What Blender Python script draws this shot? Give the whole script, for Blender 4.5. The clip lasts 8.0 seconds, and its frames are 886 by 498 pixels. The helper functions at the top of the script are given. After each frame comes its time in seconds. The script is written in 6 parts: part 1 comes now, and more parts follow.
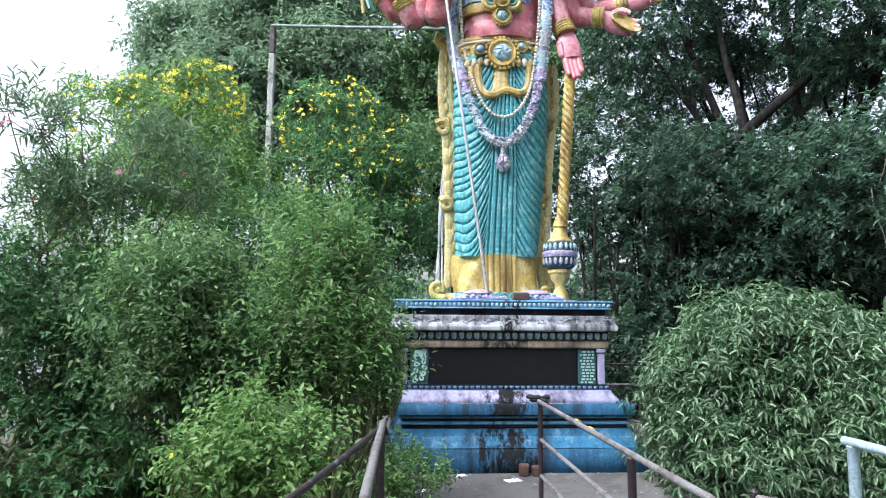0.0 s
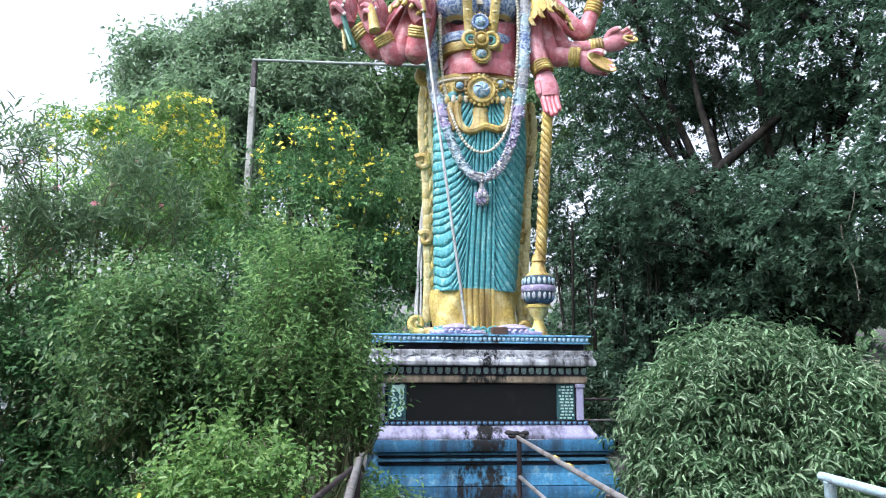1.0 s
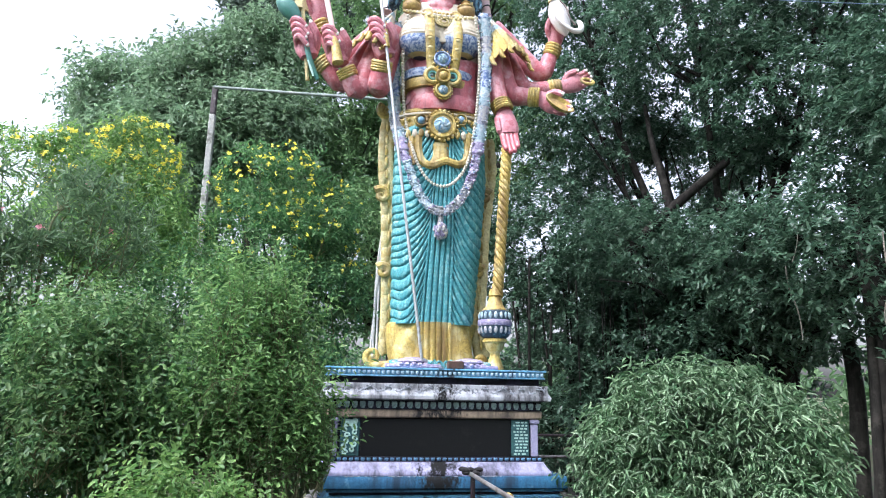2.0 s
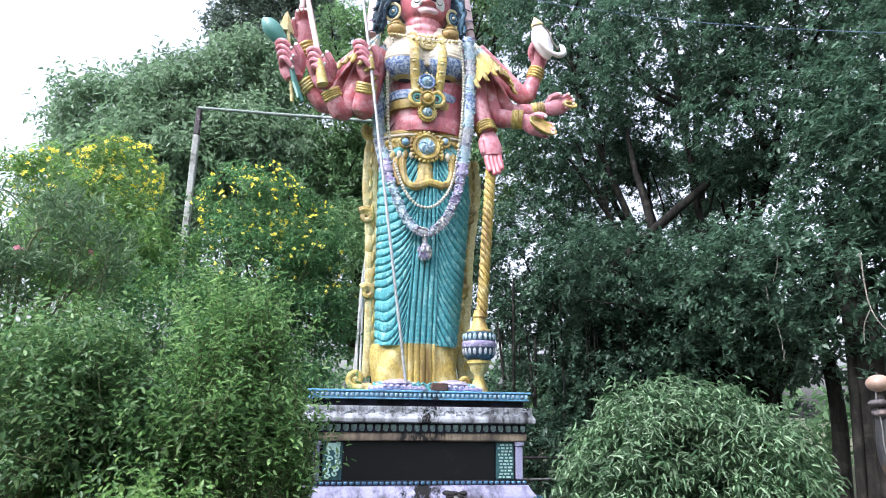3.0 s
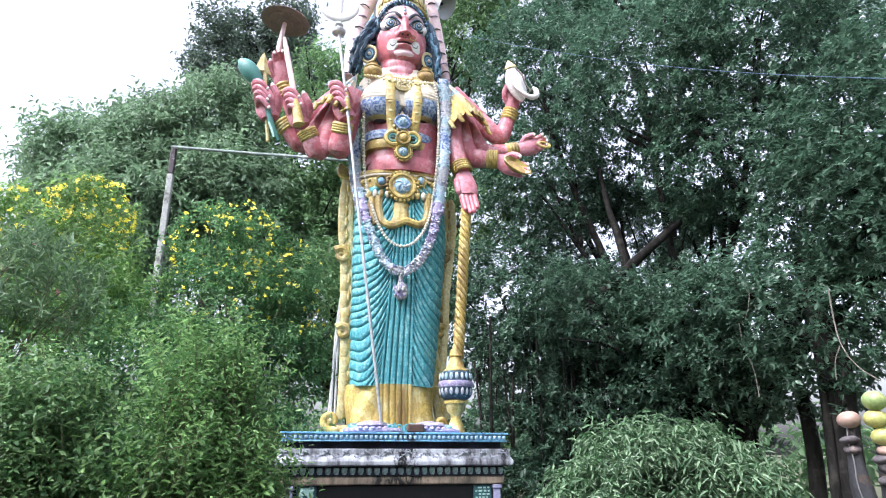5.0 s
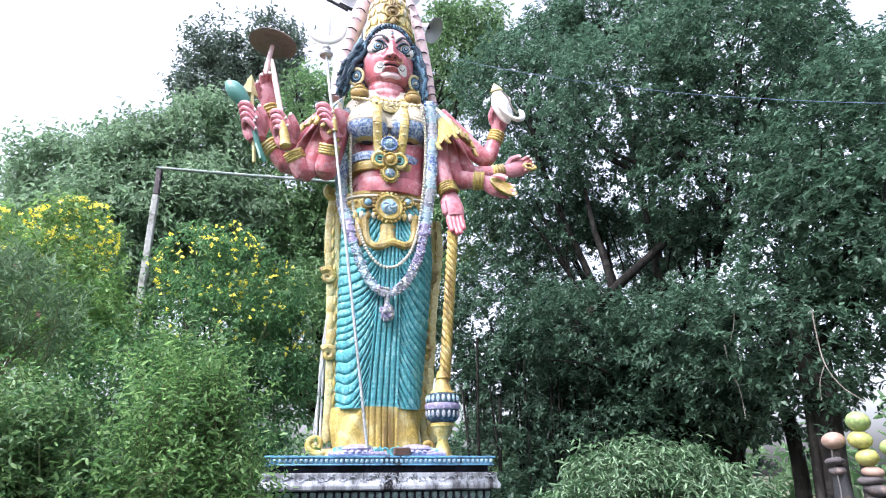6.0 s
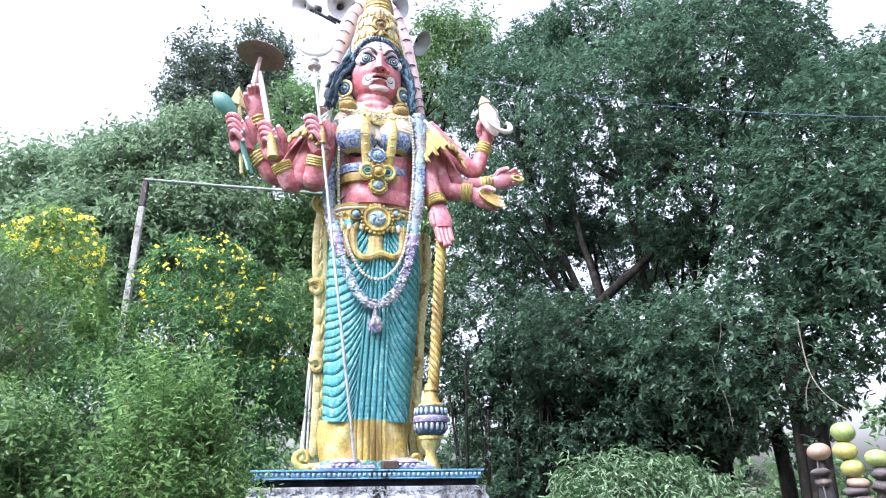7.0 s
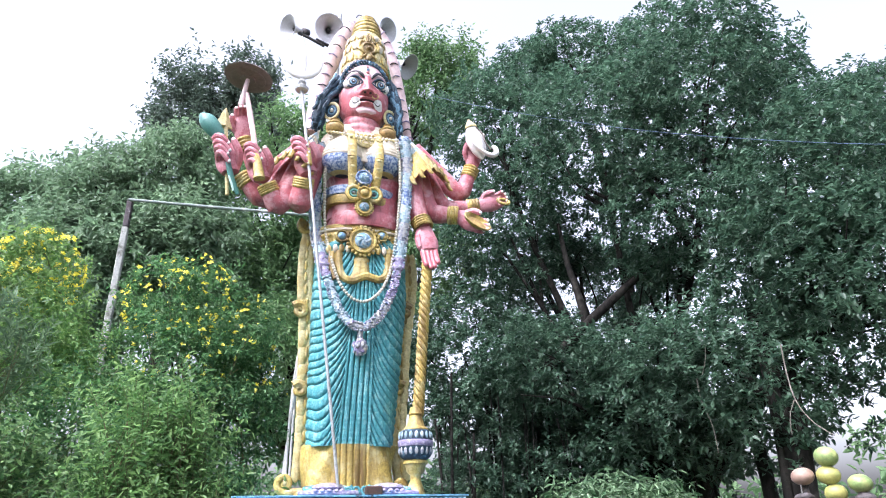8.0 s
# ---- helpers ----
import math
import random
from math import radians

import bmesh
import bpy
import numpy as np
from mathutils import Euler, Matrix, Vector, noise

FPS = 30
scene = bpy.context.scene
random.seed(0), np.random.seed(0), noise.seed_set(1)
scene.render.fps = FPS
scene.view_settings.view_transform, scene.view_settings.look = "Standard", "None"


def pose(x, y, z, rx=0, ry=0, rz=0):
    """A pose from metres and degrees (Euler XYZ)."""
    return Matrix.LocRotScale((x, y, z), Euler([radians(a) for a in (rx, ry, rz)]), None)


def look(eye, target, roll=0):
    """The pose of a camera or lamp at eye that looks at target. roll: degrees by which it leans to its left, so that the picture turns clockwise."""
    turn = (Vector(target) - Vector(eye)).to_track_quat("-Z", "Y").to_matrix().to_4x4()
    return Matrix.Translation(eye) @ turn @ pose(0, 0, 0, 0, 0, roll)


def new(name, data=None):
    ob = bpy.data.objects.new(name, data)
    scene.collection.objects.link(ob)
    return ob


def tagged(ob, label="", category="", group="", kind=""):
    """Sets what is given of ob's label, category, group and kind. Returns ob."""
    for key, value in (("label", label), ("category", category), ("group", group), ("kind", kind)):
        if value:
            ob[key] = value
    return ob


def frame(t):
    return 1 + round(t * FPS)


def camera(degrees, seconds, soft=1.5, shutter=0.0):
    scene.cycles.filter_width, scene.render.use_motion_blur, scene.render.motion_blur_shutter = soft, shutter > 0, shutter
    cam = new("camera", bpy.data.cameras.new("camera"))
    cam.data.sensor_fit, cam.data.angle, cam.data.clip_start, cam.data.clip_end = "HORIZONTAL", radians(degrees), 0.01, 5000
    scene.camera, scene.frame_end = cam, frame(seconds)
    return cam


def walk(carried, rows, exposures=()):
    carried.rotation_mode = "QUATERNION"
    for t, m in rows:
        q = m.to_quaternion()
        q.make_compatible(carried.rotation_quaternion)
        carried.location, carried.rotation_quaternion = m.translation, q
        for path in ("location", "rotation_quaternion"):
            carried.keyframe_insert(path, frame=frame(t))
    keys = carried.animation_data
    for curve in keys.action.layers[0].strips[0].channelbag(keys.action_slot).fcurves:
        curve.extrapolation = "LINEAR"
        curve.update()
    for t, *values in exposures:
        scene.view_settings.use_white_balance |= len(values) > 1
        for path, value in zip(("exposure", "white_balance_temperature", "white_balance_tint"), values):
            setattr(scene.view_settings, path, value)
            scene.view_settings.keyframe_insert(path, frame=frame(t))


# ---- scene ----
# camera: it stands almost at one spot, turns up and to the right and drifts a few centimetres
EYE_HEIGHT = 1.62
DRIFT = Vector((0.0062, 0.0022, 0.0016))      # metres a second
PATH = [
    (0.0, -0.00, 6.30, -0.45),
    (0.5, -1.10, 7.90, -0.54),
    (1.0, -1.85, 9.32, -0.51),
    (1.5, -3.99, 10.86, -0.88),
    (3.0, -7.04, 14.19, -0.78),
    (3.5, -7.28, 14.74, -0.55),
    (4.0, -7.97, 15.93, -0.63),
    (4.5, -8.45, 16.71, -0.32),
    (6.0, -10.03, 19.50, 0.39),
    (6.5, -10.42, 19.98, 0.57),
    (7.0, -10.96, 20.53, 0.80),
    (7.5, -11.79, 21.47, 0.79),
    (8.0, -12.20, 22.49, 0.96),
]
cam = camera(69.0, 8.0, soft=1.1)
walk(cam, [(t, pose(DRIFT.x * t, DRIFT.y * t, EYE_HEIGHT + DRIFT.z * t, 90 + pitch, roll, yaw)) for t, yaw, pitch, roll in PATH],
     exposures=[(0.0, 1.66, 5950, 14), (1.5, 1.67, 5950, 15), (4.0, 1.77, 5950, 17), (6.0, 1.89, 5950, 19), (6.8, 2.03, 5950, 20), (8.0, 1.82, 5950, 20)])

# light: bright hazy sky, soft sun high on the camera's left
world = bpy.data.worlds.new("hazy_sky")
scene.world = world
world.use_nodes = True
wn = world.node_tree.nodes
wl = world.node_tree.links
sky = wn.new("ShaderNodeTexSky")
sky.sky_type = "NISHITA"
sky.sun_disc = False
SUN_ELEVATION, SUN_AZIMUTH = radians(54), radians(-122)   # azimuth from the view's first direction, clockwise
sky.sun_elevation = SUN_ELEVATION
sky.sun_rotation = SUN_AZIMUTH
sky.air_density, sky.dust_density, sky.ozone_density = 1.0, 6.0, 1.0
haze = wn.new("ShaderNodeHueSaturation")
haze.inputs["Saturation"].default_value = 0.35
wl.new(sky.outputs[0], haze.inputs["Color"])
wl.new(haze.outputs[0], wn["Background"].inputs["Color"])
wn["Background"].inputs["Strength"].default_value = 0.15
sun = new("sun", bpy.data.lights.new("sun", "SUN"))
sun.data.energy, sun.data.angle, sun.data.color = 0.75, radians(28), (1.0, 0.97, 0.92)
sun_dir = Vector((math.sin(SUN_AZIMUTH) * math.cos(SUN_ELEVATION), math.cos(SUN_AZIMUTH) * math.cos(SUN_ELEVATION), math.sin(SUN_ELEVATION)))
sun.matrix_world = look(sun_dir * 40, (0, 0, 0))


# ---- materials ----
def ramp(nt, stops):
    r = nt.nodes.new("ShaderNodeValToRGB")
    e = r.color_ramp.elements
    while len(e) < len(stops):
        e.new(0.5)
    for el, (p, c) in zip(e, stops):
        el.position, el.color = p, (*c, 1)
    return r


def noise_node(nt, scale, detail=5, rough=0.6, coord="Object", stretch=(1, 1, 1)):
    tc = nt.nodes.new("ShaderNodeTexCoord")
    mp = nt.nodes.new("ShaderNodeMapping")
    mp.inputs["Scale"].default_value = stretch
    n = nt.nodes.new("ShaderNodeTexNoise")
    n.inputs["Scale"].default_value, n.inputs["Detail"].default_value, n.inputs["Roughness"].default_value = scale, detail, rough
    nt.links.new(tc.outputs[coord], mp.inputs["Vector"])
    nt.links.new(mp.outputs[0], n.inputs["Vector"])
    return n


def mix(nt, fac, a, b):
    m = nt.nodes.new("ShaderNodeMix")
    m.data_type = "RGBA"
    for key, v in ((0, fac), (6, a), (7, b)):
        if isinstance(v, (int, float)):
            m.inputs[key].default_value = v
        elif isinstance(v, tuple):
            m.inputs[key].default_value = (*v, 1)
        else:
            nt.links.new(v, m.inputs[key])
    return m.outputs[2]


def surface(name, base, worn=None, wear=0.45, wear_scale=3.0, grain=0.12, grain_scale=40, rough=0.6, bump=0.2, metal=0.0, drip=None, drip_amount=0.5, stretch=(1, 1, 1), spec=0.5, stain=0.0):
    """A painted or raw surface: base colour with fine grain, patches of a worn colour, and vertical dark drips."""
    m = bpy.data.materials.new(name)
    m.use_nodes = True
    nt = m.node_tree
    bs = nt.nodes["Principled BSDF"]
    g = noise_node(nt, grain_scale, 6, 0.7, stretch=stretch)
    dark = tuple(c * (1 - grain * 2.2) for c in base)
    lite = tuple(min(1, c * (1 + grain)) for c in base)
    gr = ramp(nt, [(0.3, dark), (0.7, lite)])
    nt.links.new(g.outputs[0], gr.inputs[0])
    col = gr.outputs[0]
    if worn:
        w = noise_node(nt, wear_scale, 8, 0.7)
        wr = ramp(nt, [(1 - wear - 0.06, (0, 0, 0)), (1 - wear + 0.06, (1, 1, 1))])
        nt.links.new(w.outputs[0], wr.inputs[0])
        col = mix(nt, wr.outputs[0], col, worn)
    if drip:
        d = noise_node(nt, 2.2, 7, 0.65, stretch=(2.2, 2.2, 0.35))
        dr = ramp(nt, [(1 - drip_amount - 0.08, (0, 0, 0)), (1 - drip_amount + 0.12, (1, 1, 1))])
        nt.links.new(d.outputs[0], dr.inputs[0])
        col = mix(nt, dr.outputs[0], col, drip)
    if stain:      # black algae that ran down the middle from the statue's feet
        tc = nt.nodes.new("ShaderNodeTexCoord")
        xyz = nt.nodes.new("ShaderNodeSeparateXYZ")
        nt.links.new(tc.outputs["Object"], xyz.inputs[0])
        off = nt.nodes.new("ShaderNodeMath")
        off.operation, off.inputs[1].default_value = "ADD", 0.08
        nt.links.new(xyz.outputs["X"], off.inputs[0])
        ab = nt.nodes.new("ShaderNodeMath")
        ab.operation = "ABSOLUTE"
        nt.links.new(off.outputs[0], ab.inputs[0])
        mr = nt.nodes.new("ShaderNodeMapRange")
        mr.inputs["From Min"].default_value, mr.inputs["From Max"].default_value = 0.05, 1.0
        mr.inputs["To Min"].default_value, mr.inputs["To Max"].default_value = 0.24 * stain, -0.20
        nt.links.new(ab.outputs[0], mr.inputs["Value"])
        sn = noise_node(nt, 3.0, 12, 0.80, stretch=(2.4, 2.4, 0.9))
        sm = nt.nodes.new("ShaderNodeMath")
        sm.operation = "ADD"
        nt.links.new(mr.outputs[0], sm.inputs[0])
        nt.links.new(sn.outputs[0], sm.inputs[1])
        sr = ramp(nt, [(0.58, (0, 0, 0)), (0.67, (1, 1, 1))])
        nt.links.new(sm.outputs[0], sr.inputs[0])
        col = mix(nt, sr.outputs[0], col, (0.007, 0.0075, 0.008))
    nt.links.new(col, bs.inputs["Base Color"])
    bs.inputs["Roughness"].default_value, bs.inputs["Metallic"].default_value = rough, metal
    bs.inputs["Specular IOR Level"].default_value = spec
    if bump:
        b = nt.nodes.new("ShaderNodeBump")
        b.inputs["Strength"].default_value, b.inputs["Distance"].default_value = bump, 0.01
        nt.links.new(g.outputs[0], b.inputs["Height"])
        nt.links.new(b.outputs[0], bs.inputs["Normal"])
    return m


def leaf(name, dark, light, trans=0.35, rough=0.45, edge=None):
    """Foliage: colour differs from leaf to leaf, light passes through."""
    m = bpy.data.materials.new(name)
    m.use_nodes = True
    nt = m.node_tree
    bs = nt.nodes["Principled BSDF"]
    geo = nt.nodes.new("ShaderNodeNewGeometry")
    r = ramp(nt, [(0.0, dark), (0.6, tuple((a + b) / 2 for a, b in zip(dark, light))), (1.0, light)])
    nt.links.new(geo.outputs["Random Per Island"], r.inputs[0])
    big = noise_node(nt, 0.9, 3)
    hue = nt.nodes.new("ShaderNodeHueSaturation")
    mr = nt.nodes.new("ShaderNodeMapRange")
    mr.inputs["From Min"].default_value, mr.inputs["From Max"].default_value = 0.3, 0.7
    mr.inputs["To Min"].default_value, mr.inputs["To Max"].default_value = 0.75, 1.25
    nt.links.new(big.outputs[0], mr.inputs["Value"])
    nt.links.new(mr.outputs[0], hue.inputs["Value"])
    nt.links.new(r.outputs[0], hue.inputs["Color"])
    bs.inputs["Roughness"].default_value = rough
    bs.inputs["Specular IOR Level"].default_value = 0.4
    nt.links.new(hue.outputs[0], bs.inputs["Base Color"])
    tr = nt.nodes.new("ShaderNodeBsdfTranslucent")
    gain = nt.nodes.new("ShaderNodeHueSaturation")
    gain.inputs["Value"].default_value, gain.inputs["Saturation"].default_value = 1.5, 1.0
    nt.links.new(hue.outputs[0], gain.inputs["Color"])
    nt.links.new(gain.outputs[0], tr.inputs["Color"])
    mx = nt.nodes.new("ShaderNodeMixShader")
    mx.inputs[0].default_value = trans
    nt.links.new(bs.outputs[0], mx.inputs[1])
    nt.links.new(tr.outputs[0], mx.inputs[2])
    nt.links.new(mx.outputs[0], nt.nodes["Material Output"].inputs["Surface"])
    return m


BLACK = (0.012, 0.012, 0.013)
CONCRETE = surface("concrete", (0.15, 0.148, 0.145), (0.085, 0.085, 0.08), 0.45, 1.6, 0.2, 60, 0.95, 0.5, spec=0.15)
EARTH = surface("earth", (0.09, 0.075, 0.045), (0.05, 0.075, 0.025), 0.5, 1.2, 0.25, 30, 0.95, 0.6)
BLUE_BASE = surface("blue_paint", (0.030, 0.125, 0.235), (0.10, 0.21, 0.30), 0.38, 9, 0.16, 30, 0.75, 0.5, spec=0.2, drip=(0.018, 0.04, 0.07), drip_amount=0.48, stain=0.85)
BLUE_LIGHT = surface("light_blue_paint", (0.045, 0.185, 0.33), (0.17, 0.30, 0.39), 0.40, 8, 0.16, 30, 0.75, 0.5, spec=0.2, drip=(0.02, 0.05, 0.09), drip_amount=0.44, stain=0.8)
LAVENDER = surface("lavender_paint", (0.34, 0.34, 0.50), (0.18, 0.185, 0.25), 0.38, 5, 0.1, 30, 0.7, 0.4, drip=(0.03, 0.03, 0.035), drip_amount=0.44, stain=0.75, spec=0.2)
WHITE_PAINT = surface("white_paint", (0.43, 0.46, 0.50), (0.22, 0.23, 0.26), 0.42, 5, 0.12, 30, 0.7, 0.4, drip=(0.03, 0.03, 0.035), drip_amount=0.47, stain=0.55, spec=0.2)
CREAM = surface("cream_paint", (0.42, 0.33, 0.24), (0.19, 0.15, 0.12), 0.42, 5, 0.1, 30, 0.65, 0.3, drip=(0.04, 0.035, 0.03), drip_amount=0.48, stain=0.6)
# near-black colour of the set-back bands, die, neck and dentil backings
DARK_RECESS = surface("dark_recess", (0.035, 0.035, 0.06), (0.012, 0.012, 0.016), 0.5, 5, 0.2, 30, 0.7, 0.3, spec=0.2)
SKY_BLUE = surface("sky_blue_paint", (0.15, 0.40, 0.62), (0.07, 0.18, 0.30), 0.4, 5, 0.12, 30, 0.6, 0.3, drip=(0.03, 0.03, 0.04), drip_amount=0.38, stain=0.5)
DENTIL_BLUE = surface("dentil_blue_paint", (0.10, 0.26, 0.42), (0.04, 0.08, 0.14), 0.45, 5, 0.12, 30, 0.6, 0.3)
DENTIL_GREY = surface("dentil_grey_paint", (0.34, 0.46, 0.46), (0.06, 0.11, 0.12), 0.42, 7, 0.12, 30, 0.6, 0.3)
PALE_BLUE = surface("pale_blue_paint", (0.42, 0.62, 0.78), (0.2, 0.3, 0.42), 0.4, 8, 0.12, 40, 0.6, 0.2)
GREEN_PANEL = surface("green_panel", (0.035, 0.12, 0.13), (0.02, 0.05, 0.06), 0.4, 6, 0.15, 40, 0.6, 0.2)
RELIEF_WHITE = surface("relief_white_paint", (0.30, 0.33, 0.38), (0.13, 0.135, 0.15), 0.48, 6, 0.15, 30, 0.75, 0.4, spec=0.2)
POLE_GREY = surface("weathered_pole", (0.36, 0.38, 0.36), (0.13, 0.14, 0.12), 0.42, 6, 0.15, 30, 0.9, 0.4)
PALE_GOLD = surface("pale_gold_paint", (0.60, 0.53, 0.27), (0.42, 0.33, 0.12), 0.45, 7, 0.2, 35, 0.5, 0.4)
DISC_BROWN = surface("brown_metal", (0.20, 0.165, 0.15), (0.13, 0.11, 0.10), 0.45, 4, 0.12, 35, 0.6, 0.1)
MEDAL_BLUE = surface("medallion_blue_paint", (0.17, 0.35, 0.52), (0.45, 0.55, 0.62), 0.42, 16, 0.12, 50, 0.45, 0.3)
PALE_GREEN = surface("pale_green_paint", (0.45, 0.68, 0.62), (0.25, 0.42, 0.4), 0.35, 8, 0.1, 40, 0.6, 0.2)
TABLET = surface("black_granite", (0.010, 0.011, 0.012), (0.022, 0.022, 0.021), 0.35, 3, 0.3, 120, 0.55, 0.05, spec=0.2)
SOOT = surface("soot", (0.012, 0.012, 0.013), None, grain=0.3, rough=0.9)
BRICK = surface("brick", (0.085, 0.045, 0.032), (0.05, 0.032, 0.025), 0.45, 12, 0.2, 60, 0.85, 0.4)
RAIL_PAINT = surface("worn_rail_paint", (0.19, 0.19, 0.195), (0.085, 0.07, 0.065), 0.46, 9, 0.2, 40, 0.55, 0.3)
RAIL_DARK = surface("dark_red_rail_paint", (0.03, 0.02, 0.025), (0.17, 0.165, 0.17), 0.38, 9, 0.2, 40, 0.55, 0.3)
RAIL_BLUE = surface("pale_blue_rail_paint", (0.33, 0.46, 0.52), (0.2, 0.2, 0.2), 0.4, 9, 0.2, 40, 0.55, 0.3)
YELLOW_PAINT = surface("yellow_paint", (0.55, 0.42, 0.12), (0.3, 0.25, 0.15), 0.4, 9, 0.15, 40, 0.55, 0.2)
PAPER = surface("crumpled_plastic", (0.62, 0.66, 0.7), None, grain=0.1, rough=0.4)
# statue paints
TEAL = surface("teal_paint", (0.075, 0.33, 0.37), (0.24, 0.50, 0.52), 0.44, 13, 0.2, 45, 0.55, 0.5, drip=(0.05, 0.23, 0.26), drip_amount=0.42)
GOLD = surface("gold_paint", (0.56, 0.42, 0.115), (0.60, 0.52, 0.25), 0.44, 6, 0.25, 35, 0.5, 0.5, drip=(0.15, 0.095, 0.03), drip_amount=0.48)
SKIN = surface("red_paint", (0.54, 0.155, 0.185), (0.66, 0.36, 0.39), 0.45, 5, 0.12, 30, 0.42, 0.2, drip=(0.17, 0.045, 0.05), drip_amount=0.42)
PALE_FACE = surface("pale_face_paint", (0.70, 0.52, 0.55), (0.62, 0.36, 0.40), 0.40, 7, 0.1, 30, 0.45, 0.1)
PINK = surface("pink_paint", (0.55, 0.24, 0.28), (0.38, 0.10, 0.13), 0.45, 9, 0.12, 30, 0.45, 0.2)
CREAM_ROBE = surface("cream_robe_paint", (0.58, 0.52, 0.40), (0.54, 0.55, 0.53), 0.42, 6, 0.12, 30, 0.5, 0.2, drip=(0.36, 0.31, 0.22), drip_amount=0.38)
BLUE_TRIM = surface("blue_trim_paint", (0.07, 0.14, 0.33), (0.42, 0.50, 0.60), 0.50, 26, 0.2, 60, 0.5, 0.4)
BLUE_SCARF = surface("pale_scarf_paint", (0.30, 0.43, 0.50), (0.52, 0.57, 0.60), 0.45, 14, 0.2, 50, 0.5, 0.4)
FLOWER_WHITE = surface("white_flower_paint", (0.42, 0.43, 0.44), (0.16, 0.19, 0.28), 0.45, 24, 0.2, 70, 0.6, 0.5)
FLOWER_VIOLET = surface("violet_flower_paint", (0.26, 0.23, 0.38), (0.44, 0.42, 0.52), 0.45, 24, 0.2, 70, 0.6, 0.5)
PEARL = surface("pearl_paint", (0.56, 0.54, 0.45), (0.34, 0.33, 0.28), 0.4, 12, 0.1, 40, 0.4, 0.1)
HAIR = surface("blue_black_hair_paint", (0.028, 0.055, 0.085), (0.13, 0.24, 0.31), 0.40, 12, 0.2, 40, 0.6, 0.3, spec=0.3)
STATUE_WHITE = surface("statue_white_paint", (0.78, 0.77, 0.76), (0.6, 0.56, 0.55), 0.35, 9, 0.06, 40, 0.45, 0.1)
STATUE_BLACK = surface("statue_black_paint", (0.02, 0.022, 0.03), None, grain=0.2, rough=0.4)
HALO_PINK = surface("pale_pink_paint", (0.66, 0.50, 0.50), (0.52, 0.37, 0.40), 0.42, 6, 0.1, 30, 0.5, 0.2)
LIP = surface("lip_paint", (0.50, 0.17, 0.18), None, grain=0.1, rough=0.35)
METAL = surface("weathered_steel", (0.46, 0.48, 0.49), (0.28, 0.27, 0.26), 0.4, 9, 0.15, 50, 0.45, 0.1, metal=0.35)
BELL_GOLD = surface("tarnished_gold_paint", (0.36, 0.24, 0.09), (0.50, 0.36, 0.12), 0.45, 9, 0.2, 40, 0.5, 0.3)
TRESS = surface("blue_hair_paint", (0.09, 0.21, 0.31), (0.24, 0.38, 0.46), 0.40, 12, 0.2, 40, 0.6, 0.3)
LEAF_GREEN = surface("green_paint", (0.07, 0.23, 0.20), (0.2, 0.38, 0.34), 0.35, 9, 0.1, 40, 0.45, 0.1)
HORN_GREY = surface("horn_grey_paint", (0.50, 0.51, 0.54), (0.4, 0.4, 0.42), 0.4, 6, 0.06, 40, 0.5, 0.05)
IRON = surface("dark_iron", (0.045, 0.047, 0.052), (0.10, 0.07, 0.05), 0.4, 20, 0.2, 60, 0.55, 0.3, metal=0.4)
PIPE_GREEN = surface("green_pipe_paint", (0.20, 0.26, 0.24), (0.32, 0.36, 0.34), 0.4, 5, 0.15, 40, 0.6, 0.2)
CABLE = surface("cable_plastic", (0.07, 0.12, 0.20), None, grain=0.1, rough=0.5)
CORD_GREY = surface("grey_cord", (0.22, 0.22, 0.22), None, grain=0.15, rough=0.8)
CABLE_WHITE = surface("white_cable_plastic", (0.6, 0.6, 0.6), None, grain=0.1, rough=0.5)
BARK = surface("bark", (0.018, 0.017, 0.015), (0.034, 0.032, 0.028), 0.45, 5, 0.4, 18, 0.95, 1.0, stretch=(1, 1, 0.12), spec=0.2)
DRY_TWIG = surface("dry_twig", (0.20, 0.185, 0.16), (0.12, 0.105, 0.09), 0.4, 12, 0.2, 40, 0.85, 0.3)
TWIG = surface("green_stem", (0.13, 0.15, 0.07), (0.2, 0.15, 0.09), 0.4, 12, 0.2, 40, 0.8, 0.3)
# leaves
L_BANYAN = leaf("broad_dark_leaf", (0.030, 0.070, 0.045), (0.095, 0.170, 0.110), 0.40, 0.35)
# dark leaf made greyer and lighter: the haze before it is in the colour
L_HAZE_TINTED = leaf("haze_tinted_dark_leaf", (0.06, 0.09, 0.07), (0.12, 0.17, 0.13), 0.3)
L_NEEM = leaf("mid_green_leaf", (0.062, 0.13, 0.055), (0.165, 0.275, 0.12), 0.38)
# green lightened to carry the distance haze in the leaf colour itself
L_FAR_PALED = leaf("haze_paled_far_leaf", (0.10, 0.17, 0.10), (0.20, 0.30, 0.18), 0.38)
L_SHRUB = leaf("shrub_leaf", (0.034, 0.105, 0.043), (0.125, 0.255, 0.10), 0.42)
L_LIGHT = leaf("light_shrub_leaf", (0.08, 0.19, 0.055), (0.235, 0.37, 0.125), 0.42)
L_FRESH = leaf("fresh_green_leaf", (0.062, 0.152, 0.05), (0.215, 0.36, 0.13), 0.45)
L_OLIVE = leaf("olive_leaf", (0.048, 0.125, 0.05), (0.185, 0.30, 0.12), 0.40)
L_OLEANDER = leaf("oleander_leaf", (0.08, 0.15, 0.08), (0.18, 0.27, 0.15), 0.32)
L_VARIEGATED = leaf("pale_edged_leaf", (0.032, 0.09, 0.036), (0.21, 0.32, 0.185), 0.28, 0.36)
